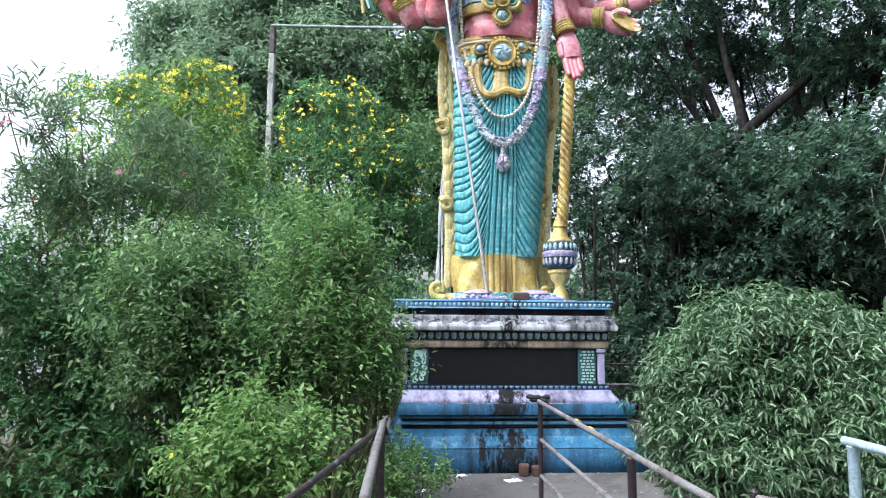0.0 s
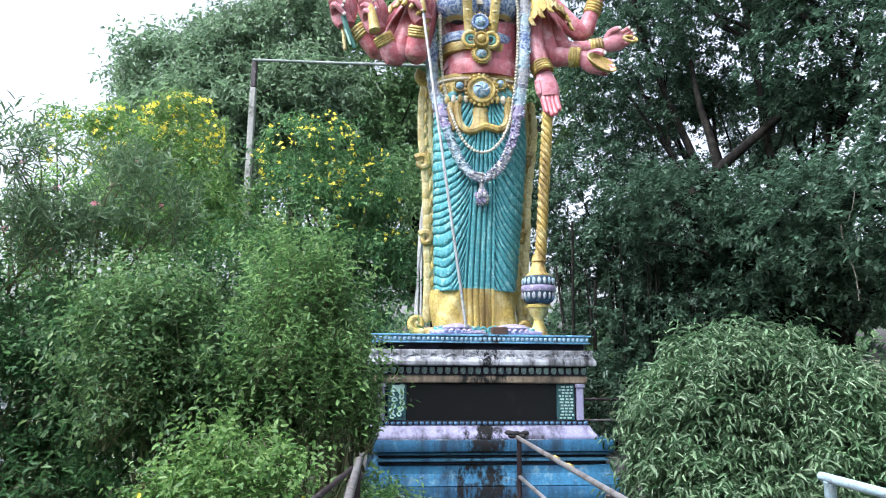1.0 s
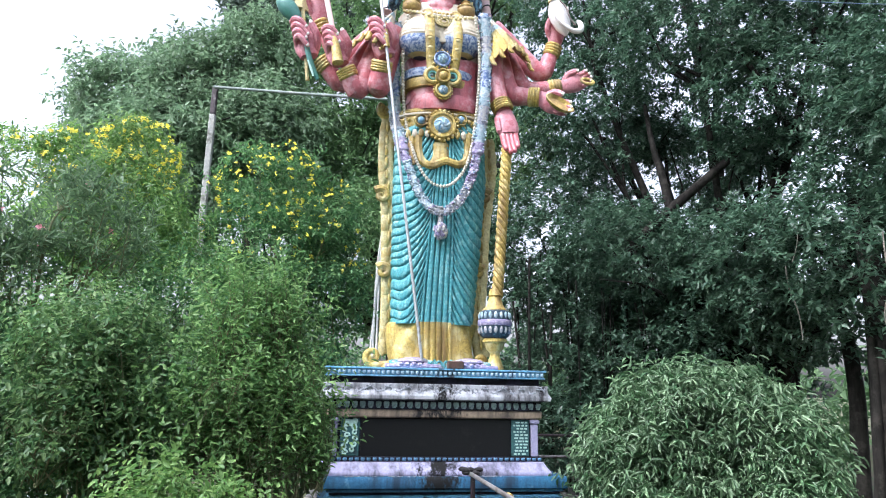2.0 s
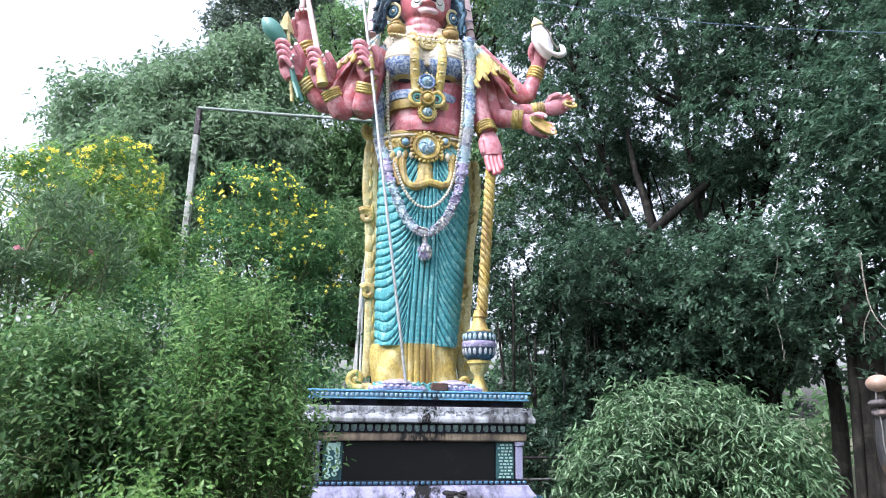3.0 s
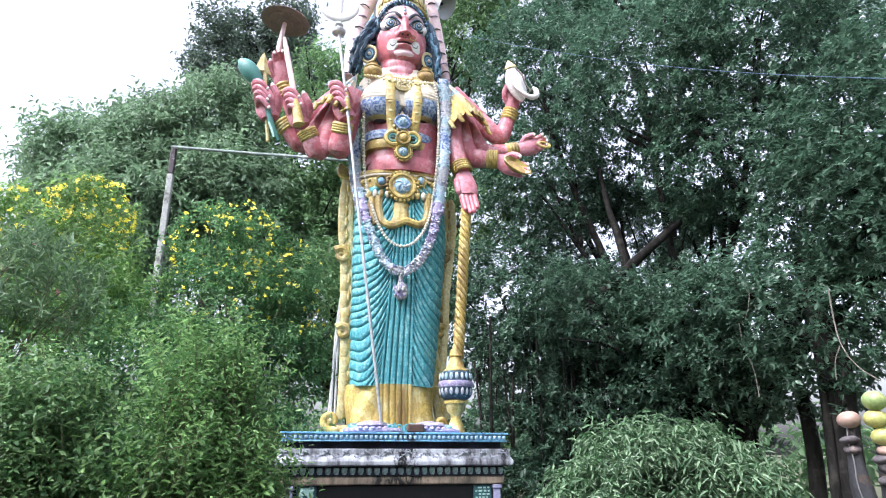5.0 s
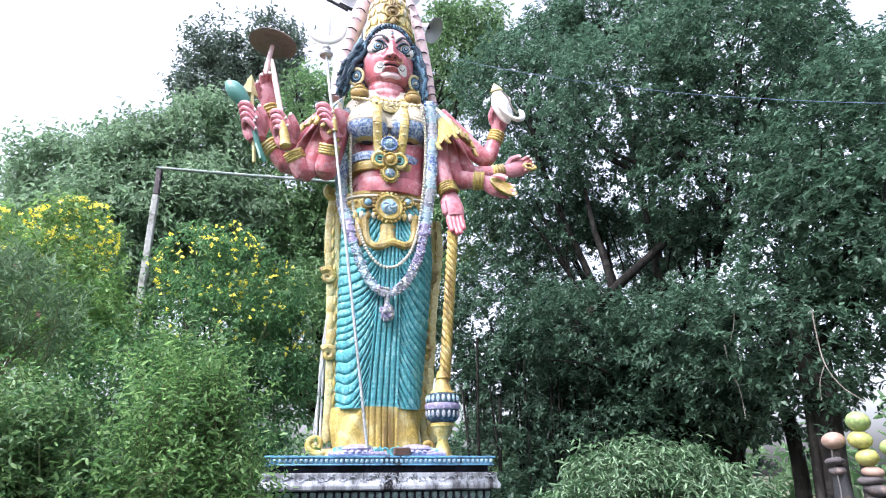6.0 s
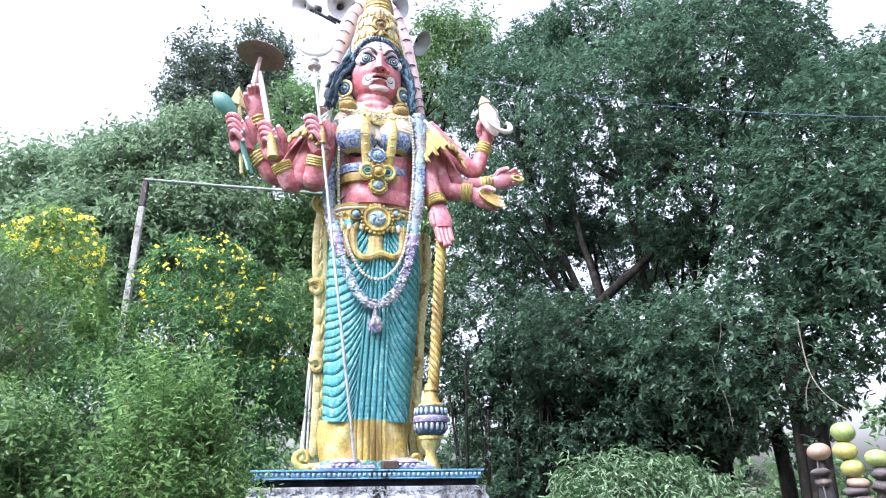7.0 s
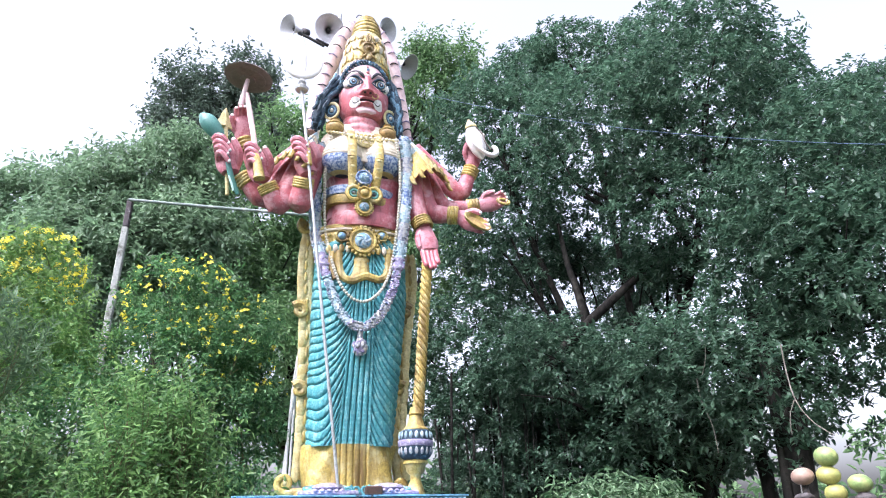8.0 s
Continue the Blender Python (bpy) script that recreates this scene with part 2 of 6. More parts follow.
L_GRASS = leaf("grass_blade", (0.05, 0.11, 0.03), (0.16, 0.24, 0.08), 0.35)
PETAL = leaf("yellow_petal", (0.78, 0.68, 0.05), (0.88, 0.82, 0.22), 0.35)
PETAL_PINK = leaf("pink_petal", (0.62, 0.2, 0.3), (0.75, 0.35, 0.42), 0.3)
PETAL_WHITE = leaf("white_petal", (0.7, 0.7, 0.7), (0.85, 0.85, 0.82), 0.3)
LIME_GREEN = surface("lime_skin", (0.25, 0.35, 0.13), (0.36, 0.41, 0.16), 0.45, 30, 0.14, 160, 0.35, 0.15)
LIME_YELLOW = surface("ripe_lime_skin", (0.42, 0.41, 0.13), (0.34, 0.38, 0.13), 0.42, 30, 0.14, 160, 0.35, 0.15)
LIME_PINK = surface("dried_lime_skin", (0.36, 0.25, 0.20), (0.27, 0.18, 0.14), 0.42, 30, 0.1, 120, 0.5, 0.2)
LIME_DARK = surface("shrivelled_lime_skin", (0.09, 0.08, 0.085), (0.2, 0.15, 0.13), 0.4, 18, 0.2, 60, 0.7, 0.5)
PALE_WALL = surface("pale_fence_paint", (0.5, 0.55, 0.6), (0.35, 0.38, 0.4), 0.4, 3, 0.1, 20, 0.6, 0.2)


# ---- shape helpers ----
class Shape:
    """Collects vertices and faces, each face with the index of its material."""

    def __init__(self):
        self.v, self.f, self.m = [], [], []

    def add(self, verts, faces, mi=0):
        n = len(self.v)
        self.v += [tuple(p) for p in verts]
        self.f += [tuple(i + n for i in q) for q in faces]
        self.m += [mi] * len(faces)

    def rings(self, rings, mi=0, caps=True, closed=False):
        n = len(rings[0])
        verts = [p for r in rings for p in r]
        k = len(rings)
        faces = [(i * n + j, i * n + (j + 1) % n, ((i + 1) % k) * n + (j + 1) % n, ((i + 1) % k) * n + j)
                 for i in range(k if closed else k - 1) for j in range(n)]
        if caps and not closed:
            faces += [tuple(range(n))[::-1], tuple((k - 1) * n + j for j in range(n))]
        self.add(verts, faces, mi)

    def tube(self, pts, radii, mi=0, n=10, flat=1.0, smooth=0):
        pts = [Vector(p) for p in pts]
        radii = list(radii) if isinstance(radii, (list, tuple)) else [radii] * len(pts)
        for _ in range(smooth):   # corner cutting
            q, r = [pts[0]], [radii[0]]
            for a, b, ra, rb in zip(pts, pts[1:], radii, radii[1:]):
                q += [a.lerp(b, 0.25), a.lerp(b, 0.75)]
                r += [ra * 0.75 + rb * 0.25, ra * 0.25 + rb * 0.75]
            pts, radii = q + [pts[-1]], r + [radii[-1]]
        side = None
        rings = []
        for i, p in enumerate(pts):
            d = (pts[min(i + 1, len(pts) - 1)] - pts[max(i - 1, 0)]).normalized()
            if side is None:
                side = d.cross(Vector((0, 1, 0.1))).normalized()
            side = (side - d * side.dot(d)).normalized()
            up = d.cross(side)
            rings.append([p + side * (radii[i] * math.cos(2 * math.pi * j / n)) + up * (radii[i] * flat * math.sin(2 * math.pi * j / n)) for j in range(n)])
        self.rings(rings, mi)

    def ball(self, c, r, mi=0, n=14, k=9, turn=None):
        r = r if isinstance(r, (tuple, list)) else (r, r, r)
        rings = []
        for i in range(k + 1):
            a = -math.pi / 2 + math.pi * min(max(i / k, 0.02), 0.98)
            ring = [Vector((r[0] * math.cos(a) * math.cos(2 * math.pi * j / n), r[1] * math.cos(a) * math.sin(2 * math.pi * j / n), r[2] * math.sin(a))) for j in range(n)]
            rings.append([Vector(c) + (turn @ p if turn else p) for p in ring])
        self.rings(rings, mi)

    def lathe(self, profile, c=(0, 0, 0), mi=0, n=20, turn=None, squash=1.0):
        rings = []
        for r, z in profile:
            ring = [Vector((r * math.cos(2 * math.pi * j / n), r * squash * math.sin(2 * math.pi * j / n), z)) for j in range(n)]
            rings.append([Vector(c) + (turn @ p if turn else p) for p in ring])
        self.rings(rings, mi)

    def loft(self, rows, mi=0, n=32, power=2.3):
        """rows: (x, y, z, half width, half depth)."""
        rings = []
        for x, y, z, a, b in rows:
            ring = []
            for j in range(n):
                t = 2 * math.pi * j / n
                ct, st = math.cos(t), math.sin(t)
                ring.append((x + a * math.copysign(abs(ct) ** (2 / power), ct), y + b * math.copysign(abs(st) ** (2 / power), st), z))
            rings.append(ring)
        self.rings(rings, mi)

    def box(self, x0, x1, y0, y1, z0, z1, b=0.01, mi=0):
        """A box with chamfered edges."""
        b = min(b, 0.45 * min(x1 - x0, y1 - y0, z1 - z0))

        def ring(i, z):
            a0, a1, c0, c1 = x0 + i, x1 - i, y0 + i, y1 - i
            return [(a0 + b, c0, z), (a1 - b, c0, z), (a1, c0 + b, z), (a1, c1 - b, z), (a1 - b, c1, z), (a0 + b, c1, z), (a0, c1 - b, z), (a0, c0 + b, z)]
        self.rings([ring(b, z0), ring(0, z0 + b), ring(0, z1 - b), ring(b, z1)], mi)

    def torus(self, c, R, r, mi=0, n=28, k=8, turn=None, squash=1.0):
        rings = []
        for i in range(n):
            a = 2 * math.pi * i / n
            ring = []
            for j in range(k):
                q = 2 * math.pi * j / k
                p = Vector(((R + r * math.cos(q)) * math.cos(a), (R + r * math.cos(q)) * math.sin(a) * squash, r * math.sin(q)))
                ring.append(Vector(c) + (turn @ p if turn else p))
            rings.append(ring)
        self.rings(rings, mi, closed=True)

    def mesh(self, name, mats, smooth=True):
        me = bpy.data.meshes.new(name)
        me.from_pydata(self.v, [], self.f)
        for m in mats if isinstance(mats, (list, tuple)) else [mats]:
            me.materials.append(m)
        me.polygons.foreach_set("material_index", self.m)
        if smooth:
            me.polygons.foreach_set("use_smooth", [True] * len(me.polygons))
            me.set_sharp_from_angle(angle=radians(42))
        me.update()
        return me


def part(name, shape, material, parent, label="", at=None):
    me = shape if isinstance(shape, bpy.types.Mesh) else shape.mesh(name, material)
    ob = new(name, me)
    ob.parent = parent
    if at is not None:
        ob.matrix_basis = at
    return tagged(ob, label)


def thing(name, label, category, m=None, group="", kind="", data=None):
    ob = new(name, data)
    if m is not None:
        ob.matrix_basis = m
    return tagged(ob, label, category, group, kind)


FACING = Matrix.Rotation(radians(90), 3, "X")     # turns a lathe's axis from z to the front, -y
MONUMENT = pose(0.80, 7.11, 0, 0, 0, 3.7)         # front centre of the pedestal's foot


# ---- ground ----
def sheet(name, half, cells, mat, height):
    s = Shape()
    n = cells
    pts = []
    for i in range(n + 1):
        for j in range(n + 1):
            u, w = 2 * i / n - 1, 2 * j / n - 1
            x, y = half * u * abs(u) ** 2.2, half * w * abs(w) ** 2.2 + 6
            pts.append((x, y, height(x, y)))
    s.add(pts, [(i * (n + 1) + j, (i + 1) * (n + 1) + j, (i + 1) * (n + 1) + j + 1, i * (n + 1) + j + 1) for i in range(n) for j in range(n)])
    return s.mesh(name, mat)


def ground_height(x, y):
    d = math.hypot(x, y - 6)
    return -0.12 + (0.05 * noise.noise((x * 0.6, y * 0.6, 0)) if d < 60 else 0)


thing("ground", "bare dark earth with patches of weeds and leaf litter", "ground", kind="structure", data=sheet("ground", 900, 90, EARTH, ground_height))

pav = Shape()
pav.box(-1.55, 3.2, -7.6, 4.2, -0.3, 0.0, 0.02)
thing("pavement", "worn grey concrete platform strewn with dust", "pavement", MONUMENT, kind="structure", data=pav.mesh("pavement", CONCRETE))


# ---- pedestal ----
PED_BACK = 2.7


def stack(profile, cx=0.0, back=PED_BACK, b=0.012):
    """A moulding that runs round the pedestal. profile: (half width, front, height)."""
    s = Shape()
    rings = []
    for hw, fy, z in profile:
        by = back - fy
        rings.append([(cx - hw + b, fy, z), (cx + hw - b, fy, z), (cx + hw, fy + b, z), (cx + hw, by - b, z), (cx + hw - b, by, z), (cx - hw + b, by, z), (cx - hw, by - b, z), (cx - hw, fy + b, z)])
    s.rings(rings)
    return s


pedestal = thing("pedestal", "stepped concrete pedestal in blue, lavender and white paint, stained black", "pedestal", MONUMENT)
CX = -0.11
part("ogee", stack([(1.368, 0.004, 0.252), (1.372, 0.0, 0.262), (1.355, 0.015, 0.285), (1.335, 0.03, 0.325), (1.30, 0.05, 0.37), (1.29, 0.06, 0.375), (1.272, 0.075, 0.42), (1.262, 0.08, 0.452)], 0.03), BLUE_LIGHT, pedestal, "light blue painted curved moulding with chipped paint")
part("plinth", stack([(1.40, 0, 0), (1.41, -0.012, 0.02), (1.41, -0.012, 0.24), (1.40, -0.004, 0.25)], 0.025), BLUE_BASE, pedestal, "blue painted plinth blackened in the middle")
for z0, z1, hw, fy in ((0.456, 0.49, 1.245, 0.10), (0.494, 0.53, 1.27, 0.075), (0.534, 0.56, 1.25, 0.095), (0.564, 0.59, 1.28, 0.06)):
    part("moulding", stack([(hw - 0.01, fy + 0.01, z0), (hw, fy, z0 + 0.008), (hw, fy, z1 - 0.008), (hw - 0.01, fy + 0.01, z1)], 0.01), SKY_BLUE if fy < 0.09 else DARK_RECESS, pedestal)
part("step", stack([(1.29, 0.03, 0.592), (1.31, 0.01, 0.61), (1.315, 0.005, 0.70), (1.30, 0.02, 0.722)], 0.01), BLUE_BASE, pedestal)
part("lower_moulding", stack([(1.27, 0.075, 0.724), (1.275, 0.07, 0.75), (1.262, 0.08, 0.772), (1.235, 0.105, 0.80), (1.215, 0.125, 0.83), (1.205, 0.14, 0.856)], CX), LAVENDER, pedestal, "lavender painted ogee moulding with black stains")
part("die", stack([(1.165, 0.26, 0.858), (1.165, 0.26, 1.312)], CX), DARK_RECESS, pedestal)


def dentils(z0, z1, hw, fy, band, tooth, pitch, width, name):
    row = part(name, stack([(hw, fy, z0), (hw, fy, z1)], CX), band, pedestal)
    one = Shape()
    h = z1 - z0
    one.loft([(0, 0, -h * 0.36, width * 0.30, 0.012), (0, 0, -h * 0.15, width * 0.46, 0.017), (0, 0, h * 0.2, width * 0.5, 0.018), (0, 0, h * 0.36, width * 0.42, 0.012)], 0, 10)
    me = one.mesh("dentil", tooth)
    k = int(2 * hw / pitch)
    for i in range(k):
        x = CX - hw + (i + 0.5) * 2 * hw / k
        part("dentil", me, tooth, row, at=pose(x, fy - 0.004, (z0 + z1) / 2, random.uniform(-4, 4), random.uniform(-5, 5), 0))


dentils(0.86, 0.905, 1.20, 0.19, DARK_RECESS, DENTIL_BLUE, 0.062, 0.045, "lower_dentil_course")
dentils(1.402, 1.50, 1.20, 0.19, DARK_RECESS, DENTIL_GREY, 0.085, 0.062, "upper_dentil_course")
part("cream_band", stack([(1.19, 0.215, 1.312), (1.205, 0.20, 1.325), (1.21, 0.195, 1.385), (1.195, 0.205, 1.40)], CX), CREAM, pedestal, "cream and orange painted band")
cornice = part("cornice", stack([(1.25, 0.14, 1.502), (1.285, 0.10, 1.515), (1.29, 0.095, 1.545), (1.285, 0.10, 1.56), (1.262, 0.125, 1.60), (1.255, 0.132, 1.64), (1.262, 0.125, 1.665), (1.255, 0.13, 1.68)], CX), WHITE_PAINT, pedestal, "white painted cornice with raised leaf scrolls and black streaks")
def leaf_scroll(kind):
    """A raised curl with leaf tips, in one of three shapes."""
    r = Shape()
    turn = (1.0, -1.0, 0.8)[kind]
    r.tube([(turn * 0.042 * math.cos(a * 0.55) * (1 - a / 13), -0.004, 0.034 * math.sin(a * 0.55) * (1 - a / 13)) for a in range(11)], [0.012 - 0.0007 * a for a in range(11)], 0, 6, 0.7)
    for k in range(3 - (kind == 1)):
        a = 0.6 + 1.0 * k
        r.tube([(turn * 0.03 * math.cos(a), -0.003, 0.03 * math.sin(a)), (turn * 0.055 * math.cos(a + 0.3), -0.008, 0.048 * math.sin(a + 0.3)), (turn * 0.06 * math.cos(a + 0.7), -0.003, 0.058 * math.sin(a + 0.7))], [0.007, 0.010, 0.002], 0, 6, 0.7)
    return r.mesh("leaf_scroll", RELIEF_WHITE)


scrolls = [leaf_scroll(k) for k in range(3)]
for i in range(23):
    part("leaf_scroll", scrolls[(i * 7 + i // 4) % 3], None, cornice, at=pose(CX - 1.18 + i * 0.107, 0.131, 1.617, 12, (0, 180)[i % 2] + random.uniform(-25, 25), 0))
part("neck", stack([(1.18, 0.21, 1.682), (1.18, 0.21, 1.752)], CX), DARK_RECESS, pedestal)
dentils(1.772, 1.826, 1.215, 0.14, SKY_BLUE, PALE_BLUE, 0.052, 0.036, "top_dentil_course")
part("top_slab", stack([(1.22, 0.135, 1.828), (1.24, 0.115, 1.832), (1.24, 0.115, 1.846), (1.23, 0.125, 1.85)], CX), SKY_BLUE, pedestal, "sky blue painted top slab")
part("slab_lip", stack([(1.215, 0.15, 1.752), (1.228, 0.13, 1.758), (1.222, 0.135, 1.77)], CX), SKY_BLUE, pedestal)

tab = Shape()
tab.box(-0.93, 0.735, 0.235, 0.262, 0.905, 1.308, 0.006)
part("tablet", tab, TABLET, pedestal, "blank polished black granite tablet with grime")
for x0, x1 in ((-1.15, -0.945), (0.75, 0.955)):
    s = Shape()
    s.box(x0, x1, 0.243, 0.262, 0.91, 1.306, 0.005)
    panel = part("side_panel", s, GREEN_PANEL, pedestal, "dark green painted side panel")
    if x0 > 0:   # faded lines of lettering, too worn to read
        for i in range(11):
            z = 1.275 - i * 0.034
            x = x0 + 0.02 + random.uniform(0, 0.04)
            while x < x1 - 0.03:
                w = min(random.uniform(0.02, 0.05), x1 - 0.012 - x)
                b = Shape()
                b.box(x, x + w, 0.238, 0.2435, z - 0.009, z + 0.009, 0.002)
                part("bar", b, PALE_GREEN, panel)
                x += w + random.uniform(0.008, 0.02)
    else:        # pale scrollwork
        b = Shape()
        b.box(x0 + 0.03, x1 - 0.03, 0.238, 0.244, 1.215, 1.29, 0.004)
        part("tile", b, PALE_GREEN, panel)
        for i in range(12):
            b = Shape()
            cx, cz = x0 + 0.06 + 0.085 * (i % 2) + random.uniform(-0.012, 0.012), 0.945 + 0.03 * i
            b.tube([(cx + 0.032 * math.cos(a * 0.7 + i) * (1 - a / 14), 0.24, cz + 0.03 * math.sin(a * 0.7 + i) * (1 - a / 14)) for a in range(10)], 0.011, 0, 6)
            part("scroll", b, PALE_GREEN, panel)
for x0 in (-1.255, 0.975):
    s = Shape()
    s.box(x0, x0 + 0.075, 0.205, 0.262, 0.91, 1.262, 0.008)
    pil = part("pilaster", s, LAVENDER, pedestal, "lavender painted pilaster")
    s = Shape()
    s.box(x0 - 0.015, x0 + 0.09, 0.195, 0.262, 1.264, 1.308, 0.008)
    part("capital", s, LAVENDER, pil)


# ---- statue: one mesh ----
MI = {}
STATUE_MATS = []
for key, m in (("teal", TEAL), ("gold", GOLD), ("skin", SKIN), ("pink", PINK), ("pale", PALE_FACE), ("robe", CREAM_ROBE), ("trim", BLUE_TRIM), ("scarf", BLUE_SCARF), ("fw", FLOWER_WHITE), ("fv", FLOWER_VIOLET), ("pearl", PEARL),
               ("hair", HAIR), ("white", STATUE_WHITE), ("black", STATUE_BLACK), ("halo", HALO_PINK), ("lip", LIP), ("metal", METAL), ("green", LEAF_GREEN), ("lav", FLOWER_VIOLET), ("blue", MEDAL_BLUE), ("pgold", PALE_GOLD), ("disc", DISC_BROWN), ("bell", BELL_GOLD), ("tress", TRESS), ("pgreen", PALE_GREEN), ("brick", BRICK)):
    MI[key] = len(STATUE_MATS)
    STATUE_MATS.append(m)
S = Shape()
AY = 1.05      # depth of the statue's axis


def span(l, r):
    return (l[0] + r[0]) / 2, (r[0] - l[0]) / 2, (l[2] + r[2]) / 2


# draped skirt: a closed surface with modelled folds
skirt = [span(*q) for q in (((-0.58, 1.00, 1.94), (0.47, 1.00, 1.94)), ((-0.59, 1.00, 2.42), (0.46, 1.00, 2.43)), ((-0.61, 1.00, 3.01), (0.52, 1.00, 3.05)), ((-0.62, 1.00, 3.71), (0.58, 1.00, 3.78)),
                            ((-0.63, 1.00, 4.31), (0.62, 1.00, 4.41)), ((-0.60, 1.00, 4.86), (0.59, 1.00, 4.98)), ((-0.50, 1.00, 5.17), (0.51, 1.00, 5.28)))]


def skirt_at(z):
    for (c0, h0, z0), (c1, h1, z1) in zip(skirt, skirt[1:]):
        if z <= z1 or z1 == skirt[-1][2]:
            t = min(max((z - z0) / (z1 - z0), 0), 1)
            return c0 + (c1 - c0) * t, h0 + (h1 - h0) * t


def skirt_front(x, z, out=0.0):
    """Depth of the skirt's front at a place."""
    c, h = skirt_at(z)
    u = min(abs((x - c) / h), 1)
    return AY - 0.62 * h * (1 - u ** 2.4) ** (1 / 2.4) - out


HEM = 2.42


def groove(q, sharp=6.0):
    """Rounded fold with a narrow groove at whole numbers of q."""
    q = q % 1.0
    return 1 - abs(2 * q - 1) ** sharp


def skirt_relief(u, z, gold):
    """How far the cloth stands out at a place across (-1 to 1) and up the skirt."""
    au = abs(u)
    down = min(max((4.4 - z) / 2.0, 0), 1)
    inner = 0.19 + 0.16 * down
    wob = noise.noise((u * 1.7, z * 1.3, 5.0))
    if au < inner:
        pleat = u / inner * 2.5 + 0.05 * wob
        return (0.020 if gold else 0.046) * groove(pleat, 3 if gold else 5) + (0.012 if gold else -0.006) + 0.002 * math.sin(z * 110) * (not gold)
    s = (au - inner) / (1 - inner)
    if gold:
        return 0.020 * math.sin(9 * s + 5 * z + 3 * wob) + 0.026 * math.sin(4 * s - 7 * (z - 1.9) * (1 if u < 0 else -1) + 2 * wob) + 0.012
    side = 1 if u > 0 else -1
    # folds leave the centre pleats steeply and sweep out towards the hip
    fall = 0.50 * (1 - (1 - s) ** 2.2) + 0.03 * s if side > 0 else 0.52 * (1 - (1 - s) ** 2.6) - 0.13 * s * s
    line = z + fall + 0.06 * wob + 0.03 * noise.noise((z * 2.1, side * 4.0, u))
    bend = line + 0.035 * math.sin(line * 5.1 + side) + 0.012 * math.sin(line * 13.7)
    q = bend / 0.112
    amount = 0.55 + 0.45 * noise.noise((math.floor(q) * 7.3, side * 2.0, s * 1.2))
    leg = 0.045 * math.sin(math.pi * min(s * 1.15, 1))
    rib = 0.0025 * math.sin((s * 60 + z * 9))
    return leg + (0.040 + 0.016 * amount) * (1 - 0.45 * s) * groove(q, 4.2) - 0.030 + rib


NZ, NF, NB = 340, 520, 60      # rows, and steps across the front and the back
for z0, z1, nz, mi in ((1.86, HEM, 60, "gold"), (HEM - 0.02, skirt[-1][2], NZ, "teal")):
    rings = []
    for i in range(nz + 1):
        z = z0 + (z1 - z0) * i / nz
        c, h = skirt_at(z)
        ring = []
        for j in range(NF + NB):
            t = math.pi + math.pi * j / NF if j < NF else math.pi * (j - NF) / NB
            ct, st = math.cos(t), math.sin(t)
            u, w = math.copysign(abs(ct) ** (2 / 2.4), ct), math.copysign(abs(st) ** (2 / 2.4), st)
            d = skirt_relief(u, z, mi == "gold") + (0.012 if mi == "gold" else 0)
            ring.append((c + (h + d * abs(u)) * u, AY + (0.62 * h + d) * w, z))
        rings.append(ring)
    S.rings(rings, MI[mi])

# torso, neck, head
torso = [span(*q) for q in (((-0.50, 1.00, 5.27), (0.51, 1.00, 5.38)), ((-0.48, 1.00, 5.50), (0.49, 1.00, 5.62)), ((-0.47, 1.00, 5.70), (0.48, 1.00, 5.82)), ((-0.52, 1.00, 5.88), (0.52, 1.00, 6.03)), ((-0.59, 1.00, 6.10), (0.57, 1.00, 6.26)),
                            ((-0.63, 1.00, 6.32), (0.59, 1.00, 6.50)), ((-0.63, 1.00, 6.52), (0.57, 1.00, 6.71)), ((-0.51, 1.00, 6.68), (0.45, 1.00, 6.84)), ((-0.36, 1.00, 6.79), (0.23, 1.00, 6.88)))]
names = ["skin", "skin", "skin", "robe", "robe", "robe", "robe", "robe"]
depth = [0.40, 0.41, 0.37, 0.37, 0.38, 0.38, 0.36, 0.32, 0.26]
for k in range(len(torso) - 1):
    rows = []
    for i in range(5):
        t = i / 4
        e = [torso[k][q] * (1 - t) + torso[k + 1][q] * t for q in range(3)]
        rows.append((e[0], AY, e[2], e[1], depth[k] * (1 - t) + depth[k + 1] * t))
    S.loft(rows, MI[names[k]], 40, 2.5)
# bust: pleated cream cloth over patterned blue cups edged in gold
for x, z, s in ((-0.34, 6.14, -1), (0.19, 6.19, 1)):
    nu, nv = 44, 44
    verts, mats = [], []
    for i in range(nu + 1):
        a = math.pi * (i / nu - 0.5)                 # from below to above
        for j in range(nv + 1):
            b = math.pi * (j / nv - 0.5) * 1.02      # across the front
            wv = math.sin(a)
            fold = 0.010 * groove(6.5 * wv + 0.9 * math.cos(b) + 0.6 * b * s, 3) if wv > 0.05 else 0.0
            r = 0.255 + fold
            verts.append((x + (r + 0.035) * math.cos(a) * math.sin(b), 0.735 - (r - 0.01) * math.cos(a) * math.cos(b), z + (r + 0.02) * wv * (1.25 if wv > 0 else 0.95)))
    for i in range(nu):
        wv = math.sin(math.pi * ((i + 0.5) / nu - 0.5))
        mats.append("robe" if wv > 0.02 else "black" if wv > -0.03 else "trim" if wv > -0.80 else "pgold" if wv > -0.93 else "black")
    for i in range(nu):
        S.add([verts[i * (nv + 1) + j] for j in range(nv + 1)] + [verts[(i + 1) * (nv + 1) + j] for j in range(nv + 1)],
              [(j, j + 1, nv + 2 + j, nv + 1 + j) for j in range(nv)], MI[mats[i]])
